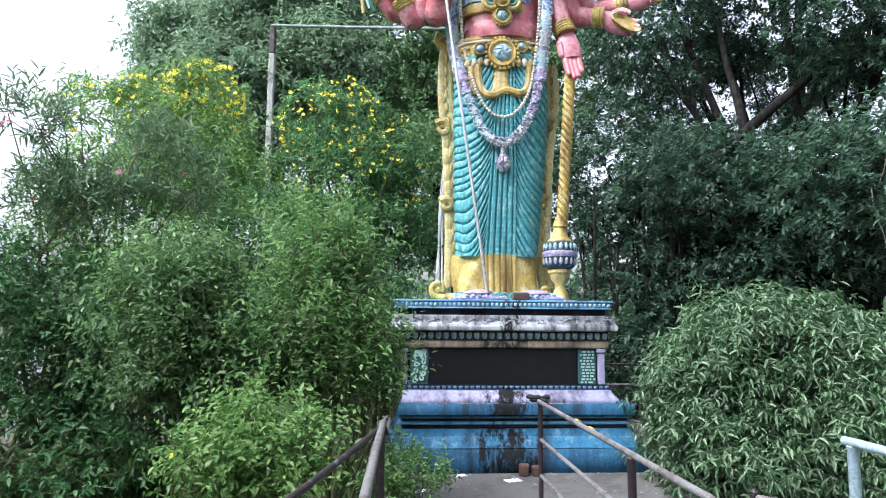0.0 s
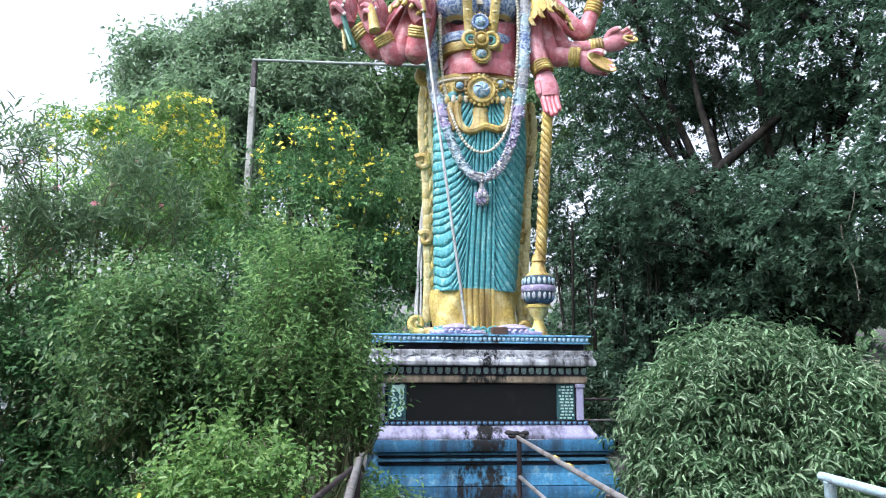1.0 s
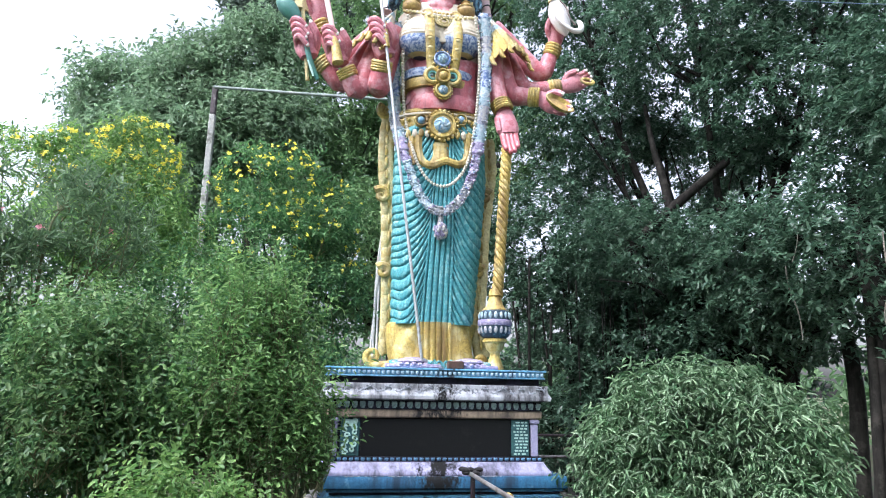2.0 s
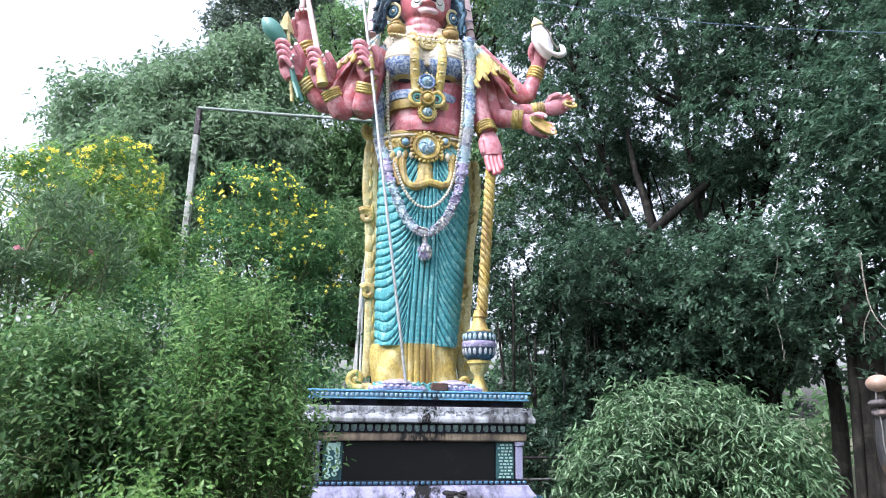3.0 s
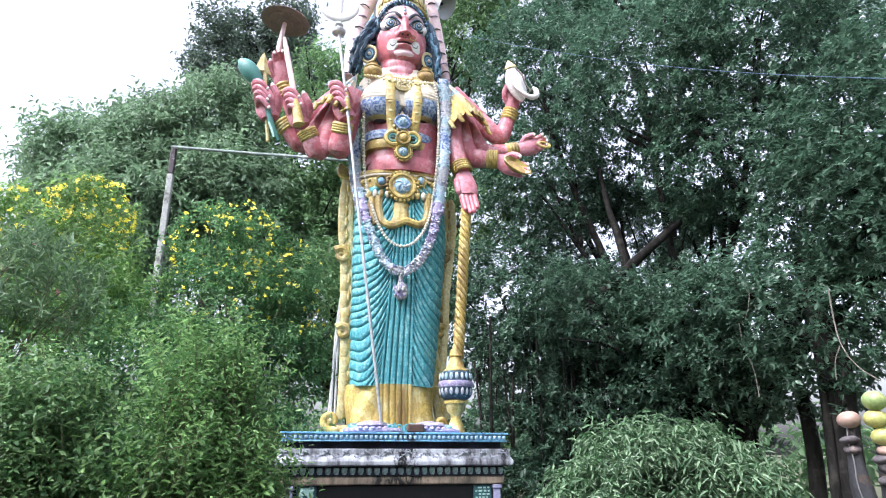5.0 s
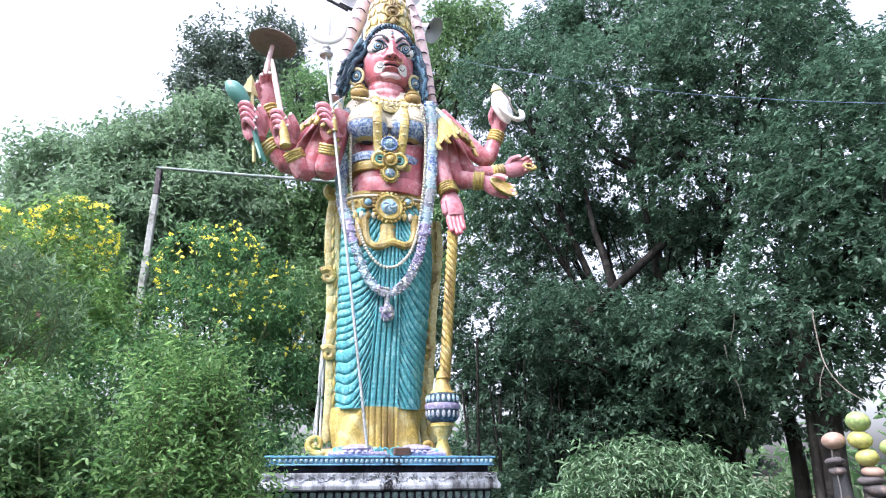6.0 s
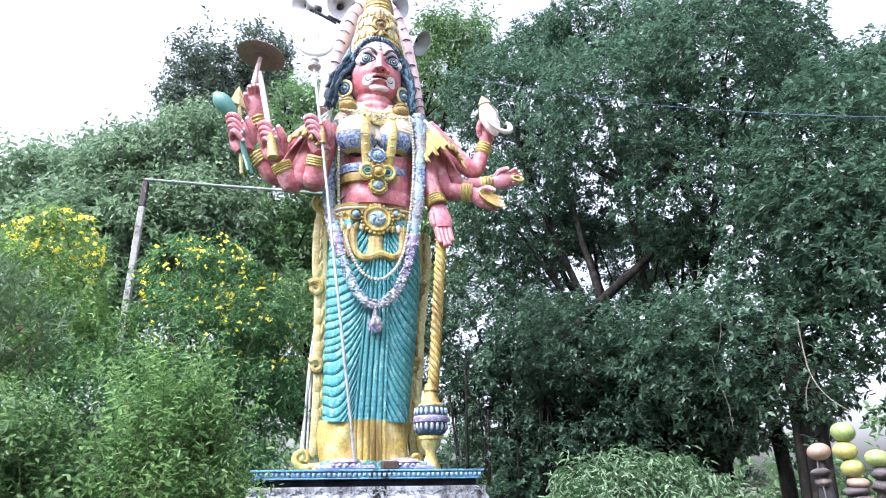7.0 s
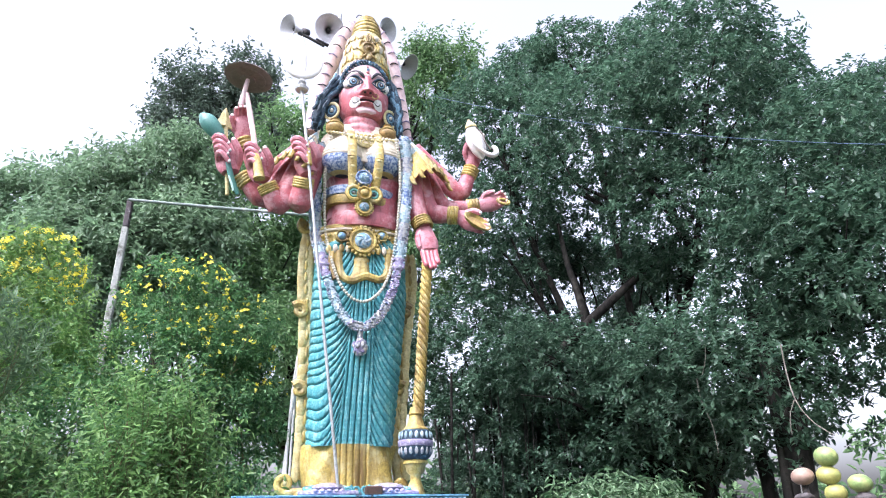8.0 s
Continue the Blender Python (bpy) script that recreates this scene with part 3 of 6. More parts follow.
# cloth stretched between and above the cups
S.loft([(-0.08, 0.86, 6.10 + 0.5 * i / 16, 0.50 - 0.15 * (i / 16) ** 2, 0.27 - 0.07 * (i / 16) ** 2 + 0.008 * (i % 2)) for i in range(17)], MI["robe"], 36, 2.6)
for b0, b1, mi, out in (((-0.54, 0.60, 5.65), (0.41, 0.60, 5.73), "trim", 0.0), ((-0.52, 0.60, 5.51), (0.39, 0.60, 5.59), "gold", 0.02)):
    zc = (b0[2] + b1[2]) / 2
    a = (b1[0] - b0[0]) / 2 + 0.015
    S.loft([((b0[0] + b1[0]) / 2, AY, zc - 0.06 + 0.12 * i / 3, a + out * 0.3 + 0.02, 0.43 + 0.012 * math.sin(i)) for i in range(4)], MI[mi], 40, 2.5)
# neck with rounded creases
n0 = (-0.08, 0.85, 6.64)
S.loft([(n0[0], AY - 0.10, 6.56 + 0.42 * i / 24, 0.272 + 0.012 * abs(math.sin(i * 0.52)) - 0.0008 * i, 0.265 + 0.012 * abs(math.sin(i * 0.52))) for i in range(25)], MI["skin"], 36, 2.1)
# head: one surface with brow, nose, lips, cheeks and chin modelled on it
hx, hz = -0.065, 7.39        # between the eyes
HEAD = ((-0.58, 0.10, 0.09, -0.06), (-0.55, 0.20, 0.19, -0.06), (-0.47, 0.285, 0.29, -0.05), (-0.34, 0.345, 0.37, -0.02), (-0.18, 0.372, 0.41, 0.0), (0.0, 0.378, 0.42, 0.0), (0.18, 0.375, 0.42, 0.0), (0.36, 0.345, 0.40, 0.02), (0.50, 0.29, 0.34, 0.05), (0.60, 0.20, 0.25, 0.07))


def head_row(w):
    cols = list(zip(*HEAD))
    e = 0.035                # a little smoothing between the rows
    return [sum(float(np.interp(w + k * e, cols[0], cols[q])) for k in (-1, 0, 1)) / 3 for q in (1, 2, 3)]


def bump(u, w, u0, w0, su, sw):
    return math.exp(-((u - u0) / su) ** 2 - ((w - w0) / sw) ** 2)


def ease(a, b, v):
    v = min(max((v - a) / (b - a), 0), 1)
    return v * v * (3 - 2 * v)


def face_relief(u, w):
    d = 0.0
    t = min(max((0.10 - w) / 0.29, 0), 1)
    under = ease(-0.235, -0.195, w)
    d += (0.015 + 0.115 * t ** 1.3) * math.exp(-(u / (0.034 + 0.026 * t)) ** 2) * under * ease(0.22, 0.05, w)
    for k in (-1, 1):
        d += 0.055 * bump(u, w, 0.072 * k, -0.185, 0.034, 0.036)             # nostril wings
        d -= 0.035 * bump(u, w, 0.20 * k, 0.02, 0.10, 0.075)                 # sockets
        d += 0.030 * bump(u, w, 0.19 * k, 0.145, 0.12, 0.04)                 # brow
        d += 0.028 * bump(u, w, 0.21 * k, -0.20, 0.11, 0.11)                 # cheeks
        d += 0.045 * bump(u, w, 0.042 * k, -0.268, 0.05, 0.026)              # upper lip
        d -= 0.012 * bump(u, w, 0.13 * k, -0.30, 0.025, 0.03)                # corners
    d += 0.050 * bump(u, w, 0, -0.338, 0.075, 0.030)                         # lower lip
    d -= 0.030 * bump(u, w, 0, -0.305, 0.10, 0.010)                          # mouth line
    d -= 0.020 * bump(u, w, 0, -0.395, 0.09, 0.022)
    d += 0.055 * bump(u, w, 0, -0.465, 0.12, 0.055)                          # chin
    return d


def face(u, w):
    """Depth of the face's front at a place."""
    a, b, oy = head_row(w)
    k = min(abs(u) / a, 0.985)
    return AY - 0.06 + oy - b * (1 - k ** 2.2) ** (1 / 2.2) - face_relief(u, w)


def face_paint(u, w):
    edge = 0.012 * noise.noise((u * 14, w * 14, 2.0))
    lip_top = -0.245 - 0.10 * abs(u) + 0.012 * math.cos(u * 60) - 0.9 * max(abs(u) - 0.075, 0)
    lip_low = -0.372 + 5.2 * u * u
    if abs(u) < 0.108 and lip_low < w < lip_top:
        return "black" if abs(w + 0.304) < 0.008 and abs(u) < 0.10 else "lip"
    for k in (-1, 1):
        if bump(u, w, 0.165 * k, -0.33, 0.075, 0.080) > 0.40 + edge * 9:
            return "white"
    if bump(u, w, 0, -0.44, 0.16, 0.06) > 0.45 + edge * 6:
        return "pale"
    if w > 0.10 + 0.16 * max(0, abs(u) - 0.25) + edge and abs(u) < 0.36:
        return "pale"
    for k in (-1, 1):
        if bump(u, w, 0.215 * k, 0.015, 0.135, 0.105) > 0.36 + edge * 6:
            return "pale"
    return "skin"


HN, HK = 200, 150
rings, paints = [], []
for i in range(HK + 1):
    w = -0.58 + 1.18 * i / HK
    a, b, oy = head_row(w)
    ring, paint = [], []
    for j in range(HN):
        t = 2 * math.pi * j / HN
        ct, st = math.cos(t), math.sin(t)
        u, v = a * math.copysign(abs(ct) ** (2 / 2.2), ct), math.copysign(abs(st) ** (2 / 2.2), st)
        front = ease(0.0, 0.35, -v)
        ring.append((hx + u, AY - 0.06 + oy + b * v - front * face_relief(u, w), hz + w))
        paint.append(face_paint(u, w) if v < 0 else "hair")
    rings.append(ring)
    paints.append(paint)
for i in range(HK):
    for key in set(paints[i]):
        js = [j for j in range(HN) if paints[i][j] == key]
        S.add(rings[i] + rings[i + 1], [(j, (j + 1) % HN, HN + (j + 1) % HN, HN + j) for j in js], MI[key])
S.ball((hx, AY - 0.12, hz - 0.555), (0.19, 0.18, 0.04), MI["skin"], 24, 8)


def on_face(u, w, out=0.01):
    return (hx + u, face(u, w) - out, hz + w)


def disc(u, w, r, mi, out, squash=1.0):
    """A thin round layer of paint that follows the eye."""
    turn = Vector((0.9 * u, -1.0, -0.12)).to_track_quat("Z", "Y").to_matrix()
    S.lathe([(r, -0.012), (r, 0.004), (r * 0.9, 0.010), (r * 0.1, 0.014)], on_face(u, w, out), MI[mi], 26, turn, squash)


for k in (-1, 1):
    u0 = 0.20 * k
    S.ball(on_face(u0, 0.0, -0.030), (0.136, 0.080, 0.100), MI["white"], 24, 12)
    for r, mi, out in ((0.096, "hair", 0.036), (0.078, "robe", 0.042), (0.062, "black", 0.048), (0.047, "blue", 0.054), (0.032, "black", 0.060), (0.011, "white", 0.066)):
        disc(u0, 0.002, r, mi, out)
    for lift, thick in ((0.100, 0.016), (-0.090, 0.010)):       # lids
        S.tube([on_face(u0 + 0.135 * q, lift * (1 - q * q) * (1.0 if lift > 0 else 0.9) - 0.008, 0.030 * (1 - q * q) + 0.012) for q in (-1, -0.7, -0.35, 0, 0.35, 0.7, 1)], [0.008] + [thick] * 5 + [0.008], MI["hair"], 7, 1, 1)
    brow = ((0.055, 0.075), (0.085, 0.125), (0.15, 0.185), (0.22, 0.195), (0.29, 0.155), (0.335, 0.085))
    S.tube([on_face(p * k, q, 0.008) for p, q in brow], [0.016, 0.026, 0.027, 0.024, 0.018, 0.008], MI["black"], 8, 0.6, 2)
    S.ball(on_face(0.038 * k, -0.214, 0.004), (0.020, 0.022, 0.012), MI["black"], 8, 6)
    S.tube([on_face(0.105 * k, -0.305, 0.006), on_face(0.145 * k, -0.345, 0.008), on_face(0.185 * k, -0.335, 0.006), on_face(0.20 * k, -0.295, 0.004)], [0.005, 0.007, 0.006, 0.003], MI["black"], 6, 1, 1)
    S.tube([on_face(0.095 * k, -0.32, 0.0), on_face(0.125 * k, -0.365, 0.01), on_face(0.135 * k, -0.40, 0.008)], [0.014, 0.012, 0.003], MI["white"], 7, 1, 1)
    # ear
    S.tube([(hx + 0.375 * k, AY - 0.02, hz + 0.10), (hx + 0.425 * k, AY - 0.01, hz + 0.06), (hx + 0.42 * k, AY - 0.04, hz - 0.10), (hx + 0.385 * k, AY - 0.10, hz - 0.27)], [0.03, 0.045, 0.045, 0.035], MI["pink"], 9, 0.6, 1)
S.torus(on_face(0.115, -0.225, 0.02), 0.042, 0.008, MI["gold"], 18, 6, FACING)
for w, r, mi in ((0.165, 0.026, "lip"), (0.225, 0.018, "blue"), (0.275, 0.020, "lip")):      # forehead mark
    S.ball(on_face(0, w, 0.004), (r, 0.014, r), MI[mi], 10, 6)
S.torus(on_face(0, 0.225, 0.004), 0.032, 0.006, MI["white"], 16, 5, FACING)
# disc and bell earrings
for d, b, k in (((-0.529, 0.80, 6.974), (-0.474, 0.75, 6.705), -1), ((0.319, 0.80, 6.974), (0.266, 0.75, 6.713), 1)):
    turn = Matrix.Rotation(radians(28 * k), 3, "Z") @ FACING
    S.torus(d, 0.105, 0.019, MI["pgold"], 28, 8, turn, 1.22)
    S.lathe([(0.10, -0.02), (0.098, 0.0), (0.08, 0.012), (0.01, 0.014)], d, MI["hair"], 24, turn, 1.2)
    S.torus((d[0], d[1] - 0.014, d[2]), 0.050, 0.011, MI["tress"], 20, 6, turn, 1.2)
    S.ball((d[0], d[1] - 0.022, d[2]), 0.026, MI["pearl"], 10, 7)
    S.lathe([(0.055, -0.125), (0.105, -0.105), (0.128, -0.06), (0.125, -0.02), (0.105, 0.0), (0.115, 0.012), (0.10, 0.03), (0.06, 0.065), (0.05, 0.085), (0.065, 0.10), (0.02, 0.13)], b, MI["bell"], 24)
    S.torus((b[0], b[1], b[2] + 0.006), 0.112, 0.014, MI["gold"], 24, 6)
# hair: wavy locks falling behind the ears to the shoulders, curls along the brow
for i in range(150):
    k = -1 if i % 2 else 1
    f = random.random()
    x0 = hx + k * (0.33 + 0.10 * f)
    z0 = hz + random.uniform(-0.12, 0.34)
    y0 = AY - random.uniform(0.0, 0.20)
    out = (0.72 if k < 0 else 0.56) * random.uniform(0.80, 1.0)
    end = Vector((hx + k * out, AY - random.uniform(0.02, 0.25), random.uniform(6.70, 6.98)))
    p0 = Vector((x0, y0, z0))
    pts = []
    for q in range(9):
        t = q / 8
        p = p0.lerp(end, t)
        p.x += k * 0.07 * math.sin(math.pi * t) * (1 - f * 0.5) + 0.018 * math.sin(t * 19 + i)
        p.y += 0.015 * math.cos(t * 19 + i) - 0.05 * math.sin(math.pi * t)
        pts.append(p)
    S.tube(pts, [0.022, 0.032, 0.034, 0.034, 0.034, 0.032, 0.030, 0.026, 0.012], MI["hair" if i % 5 else "tress"], 7, 1, 1)
for row in range(3):
    for i in range(27):
        a = radians(-8 + i * (196 / 26))
        r = 0.385 + 0.03 * row
        u, w = (0.335 + 0.012 * row) * math.cos(a), 0.03 + (0.335 + 0.03 * row) * math.sin(a)
        c = on_face(u, w, 0.012 - 0.012 * row)
        S.torus(c, 0.027, 0.015, MI["hair" if (i + row) % 4 else "tress"], 12, 6, Matrix.Rotation(a, 3, "Y") @ Matrix.Rotation(radians(60), 3, "X"))
S.ball((hx, AY + 0.10, hz + 0.02), (0.44, 0.38, 0.55), MI["hair"], 24, 14)
# crown: tall drum with raised ornament, stacked rings above
cx0, cz0 = -0.045, 7.80
crown_start = len(S.v)
S.lathe([(0.34, 0.0), (0.36, 0.03), (0.36, 0.07), (0.335, 0.09), (0.33, 0.20), (0.315, 0.40), (0.295, 0.58), (0.27, 0.72), (0.23, 0.80)], (cx0, AY - 0.01, cz0), MI["pgold"], 44)
for zz, r, t in ((0.03, 0.36, 0.026), (0.82, 0.225, 0.036), (0.90, 0.212, 0.040), (0.99, 0.20, 0.042), (1.08, 0.182, 0.040), (1.16, 0.15, 0.034)):
    S.torus((cx0 + 0.01, AY - 0.01, cz0 + zz), r - t * 0.5, t, MI["gold"], 36, 10)
S.lathe([(0.22, 0.78), (0.205, 1.0), (0.17, 1.12), (0.13, 1.20), (0.14, 1.23), (0.09, 1.27), (0.03, 1.31)], (cx0 + 0.01, AY - 0.01, cz0), MI["gold"], 30)


def on_crown(a, z, out=0.0):
    r = float(np.interp(z, (0.05, 0.20, 0.40, 0.58, 0.72), (0.36, 0.33, 0.315, 0.295, 0.27))) + out
    return Vector((cx0 + r * math.sin(a), AY - 0.01 - r * math.cos(a), cz0 + z))


for i in range(-6, 7):                       # leaf shields round the drum
    a = radians(i * 24)
    for z, h, mi in ((0.20, 0.10, "pgold"), (0.42, 0.085, "robe"), (0.62, 0.065, "robe")):
        a2 = a + radians(12) * (z > 0.3 and z < 0.5)
        p = on_crown(a2, z)
        S.ball(p, (0.055, 0.03, h), MI[mi], 12, 8, Matrix.Rotation(a2, 3, "Z"))
        S.tube([on_crown(a2 + 0.17 * math.sin(q) * 0.9, z + h * 1.15 * math.cos(q), 0.008) for q in (-2.4, -1.6, -0.8, 0, 0.8, 1.6, 2.4)], 0.013, MI["gold"], 6, 1, 1)
for z, r, t in ((0.33, 0.10, 0.028), (0.33, 0.055, 0.02)):                    # lion-face boss in front
    S.torus(on_crown(0, z, 0.02), r, t, MI["gold"], 24, 8, FACING)
S.ball(on_crown(0, 0.33, 0.03), 0.04, MI["gold"])
for k in (-1, 1):
    S.tube([on_crown(0.10 * k, 0.43, 0.02), on_crown(0.34 * k, 0.50, 0.03), on_crown(0.46 * k, 0.38, 0.03), on_crown(0.34 * k, 0.28, 0.03), on_crown(0.26 * k, 0.36, 0.03)], [0.02, 0.026, 0.026, 0.022, 0.012], MI["gold"], 8, 1, 2)
    S.tube([on_crown(0.04 * k, 0.48, 0.02), on_crown(0.10 * k, 0.60, 0.03), on_crown(0.0, 0.70, 0.02)], [0.02, 0.024, 0.01], MI["gold"], 8, 1, 1)
    S.tube([on_crown(0.08 * k, 0.22, 0.02), on_crown(0.20 * k, 0.13, 0.03), on_crown(0.34 * k, 0.16, 0.02)], [0.02, 0.022, 0.01], MI["gold"], 8, 1, 1)
S.ball(on_crown(0, 0.10, 0.02), (0.045, 0.035, 0.06), MI["gold"], 12, 8)
S.v[crown_start:] = [(x, y, cz0 + (z - cz0) * 0.90) for x, y, z in S.v[crown_start:]]
# pale pink arch behind head and crown, with dark joints
arch = [(-0.77, 1.30, 6.89), (-0.71, 1.35, 7.40), (-0.64, 1.40, 7.97), (-0.49, 1.40, 8.46), (-0.33, 1.40, 8.93), (-0.03, 1.40, 9.28), (0.28, 1.40, 9.00), (0.46, 1.40, 8.53), (0.56, 1.35, 7.90), (0.64, 1.30, 7.34), (0.70, 1.30, 6.99)]
S.tube(arch, [0.10, 0.13, 0.14, 0.14, 0.12, 0.08, 0.09, 0.09, 0.09, 0.08, 0.06], MI["halo"], 12, 0.7, 2)
for i in range(26):
    t = i / 25 * (len(arch) - 1.001)
    k = int(t)
    p, q = Vector(arch[k]), Vector(arch[k + 1])
    c = p.lerp(q, t - k)
    d = (q - p).normalized()
    S.torus(c, 0.125 if k < 5 else 0.085, 0.011, MI["lav" if i % 2 else "black"], 20, 5, d.to_track_quat("Z", "Y").to_matrix(), 0.75)


# arms
def finger(pts, r, mi, nail=True):
    S.tube(pts, [r, r * 1.05, r * 0.95, r * 0.75][:len(pts)], MI[mi], 8, 1, 2)
    e, p = Vector(pts[-1]), Vector(pts[-2])
    d = (e - p).normalized()
    S.ball(e, r * 0.78, MI[mi], 8, 6)
    if nail:
        S.ball(e + Vector((0, -r * 0.45, 0)) + d * r * 0.25, (r * 0.55, r * 0.4, r * 0.6), MI["white"], 8, 5)


def hand(wrist, tip, mi="pink", curl=0.6, size=1.0):
    """An open hand: flat palm, four jointed fingers and a thumb; curl bends the fingers forward."""
    w, t = Vector(wrist), Vector(tip)
    d = (t - w).normalized()
    side = d.cross(Vector((0, 1, 0.05))).normalized()
    front = d.cross(side).normalized()
    front = front if front.y < 0 else -front
    L = (t - w).length
    hanging = d.z < -0.8
    S.tube([w - d * 0.03, w + d * L * 0.15, w + d * L * 0.38, w + d * L * 0.56], [0.085 * size, 0.12 * size, 0.145 * size, 0.12 * size], MI[mi], 14, 0.5, 2)
    for i in range(4):
        b = w + d * L * 0.50 + side * ((0.048 if hanging else 0.056) * size * (i - 1.5))
        k = (0.85, 1.0, 0.96, 0.78)[i]
        m = b + d * L * 0.26 * k * (1 - 0.45 * curl) + front * 0.10 * curl * size
        e = m + d * L * 0.20 * k * (1 - 1.3 * curl) + front * 0.09 * curl * size
        g = e + d * L * 0.12 * k * (1 - 2.1 * curl) + front * 0.02 * size
        finger([b, m, e, g], 0.038 * size, "skin" if hanging else mi, not hanging)
    k = -0.25 if hanging else 1.0
    b = w + d * L * 0.16 + side * 0.09 * size * (-1 if hanging else 1)
    finger([b, b + side * 0.07 * size * k + d * L * 0.15 + front * 0.03, b + side * 0.05 * size * k + front * 0.08 * size * abs(k) + d * L * 0.34], 0.042 * size, mi, not hanging)


def fist(c, up, turn, size=1.0, mi="pink"):
    """A hand closed round a staff: palm behind it, fingers wrapped over the front. up: along the staff; turn: +1 fingers come from the +x side."""
    c, up = Vector(c), Vector(up).normalized()
    x = Vector((turn, 0, 0))
    x = (x - up * x.dot(up)).normalized()
    y = Vector((0, -1, 0))
    S.tube([c - up * 0.20 * size - x * 0.03, c - up * 0.10 * size - y * 0.03, c + up * 0.05 * size - y * 0.035, c + up * 0.17 * size - y * 0.02], [0.10 * size, 0.145 * size, 0.15 * size, 0.10 * size], MI[mi], 14, 0.62, 2)
    for i in range(4):
        h = c + up * (0.13 - 0.070 * i) * size
        k = (0.92, 1.0, 0.95, 0.8)[i]
        finger([h + x * 0.10 * size - y * 0.02, h + x * (0.185 - 0.02 * i) * size + y * 0.06 * size + up * 0.085, h + x * 0.10 * k * size + y * 0.15 * size + up * 0.075, h + x * (0.015 - 0.02 * (i % 2)) * size + y * 0.13 * size - up * (0.02 + 0.03 * (i % 2))], 0.036 * size, mi)
    b = c - x * 0.10 * size - up * 0.10 * size
    finger([b, b + y * 0.09 * size + up * 0.10 * size - x * 0.03 * size, c + y * 0.12 * size + up * 0.15 * size - x * 0.05 * size], 0.042 * size, mi)


def bangle(a, b, r):
    a, b = Vector(a), Vector(b)
    d = (b - a).normalized()
    for i in range(4):
        S.torus(a.lerp(b, i / 3), r, 0.028, MI["gold"], 18, 6, d.to_track_quat("Z", "Y").to_matrix())


def arm(shoulder, elbow, wrist, tip, r=0.16, curl=0.6, size=1.0, grip=0):
    s, e, w = Vector(shoulder), Vector(elbow), Vector(wrist)
    S.tube([s, s.lerp(e, 0.5), e, e.lerp(w, 0.5), w], [r * 1.1, r * 1.05, r * 0.92, r * 0.82, r * 0.55], MI["skin"], 14, 1, 2)
    bangle(w.lerp(e, 0.06), w.lerp(e, 0.30), r * 0.70)
    if grip:
        fist(tip, (0.05 * grip, 0, 1), grip, size)
    else:
        hand(w, tip, "pink", curl, size)


# spear side, front to back
arm((-0.72, 0.88, 6.33), (-0.885, 0.74, 5.38), (-0.85, 0.56, 5.73), (-0.84, 0.52, 5.99), 0.165, 0.85, 1.1, -1)
arm((-0.77, 0.95, 6.38), (-1.145, 0.85, 5.38), (-1.32, 0.74, 5.67), (-1.42, 0.70, 5.92), 0.155, 0.85, 1.1, -1)
arm((-0.79, 1.05, 6.47), (-1.34, 1.00, 5.52), (-1.665, 0.92, 5.86), (-1.83, 0.88, 6.08), 0.145, 0.8, 1.15, -1)
arm((-0.81, 1.18, 6.57), (-1.41, 1.20, 5.96), (-1.705, 1.14, 6.55), (-1.75, 1.10, 7.12), 0.135, 0.55, 1.0)
# mace side
arm((0.59, 0.85, 6.49), (0.66, 0.78, 5.65), (0.78, 0.66, 5.22), (0.86, 0.56, 4.62), 0.165, 0.10, 1.12)
arm((0.66, 0.98, 6.55), (0.91, 0.92, 5.58), (1.31, 0.78, 5.53), (1.74, 0.70, 5.30), 0.155, 0.30, 1.05)
arm((0.70, 1.10, 6.63), (1.16, 1.08, 5.74), (1.70, 1.00, 5.82), (2.20, 0.96, 6.03), 0.145, 0.50, 0.95)
arm((0.74, 1.20, 6.74), (1.50, 1.22, 6.06), (1.665, 1.14, 6.56), (1.76, 1.10, 7.22), 0.14, 0.35, 1.0)
# attributes held by the arms: leaf-shaped bowl, conch, ring, disc, staff, lotus bud, flag
bd = Vector((1.52, 0.60, 5.37))
tilt = Matrix.Rotation(radians(28), 3, "Y") @ Matrix.Rotation(radians(62), 3, "X")
S.lathe([(0.01, -0.075), (0.07, -0.06), (0.13, -0.015), (0.15, 0.03), (0.14, 0.035), (0.115, 0.0), (0.05, -0.035), (0.01, -0.04)], bd, MI["gold"], 28, tilt @ Matrix.Diagonal((1.45, 0.85, 1.0)))
S.lathe([(0.10, -0.005), (0.05, -0.03), (0.005, -0.034)], bd, MI["bell"], 24, tilt @ Matrix.Diagonal((1.45, 0.85, 1.0)))
S.torus((2.02, 0.82, 5.86), 0.085, 0.022, MI["gold"], 24, 8, Matrix.Rotation(radians(50), 3, "X"))
cc = Vector((1.69, 0.98, 6.93))
lean = Matrix.Rotation(radians(-17), 3, "Y")
S.lathe([(0.02, -0.36), (0.08, -0.30), (0.135, -0.20), (0.17, -0.06), (0.175, 0.06), (0.15, 0.14), (0.155, 0.155), (0.12, 0.20), (0.125, 0.215), (0.085, 0.26), (0.09, 0.27), (0.05, 0.32), (0.01, 0.37)], cc, MI["white"], 26, lean @ Matrix.Scale(0.88, 3), 0.62)
S.lathe([(0.10, 0.235), (0.09, 0.27), (0.05, 0.325), (0.008, 0.38)], cc + Vector((0, -0.004, 0.004)), MI["pgold"], 20, lean, 0.64)
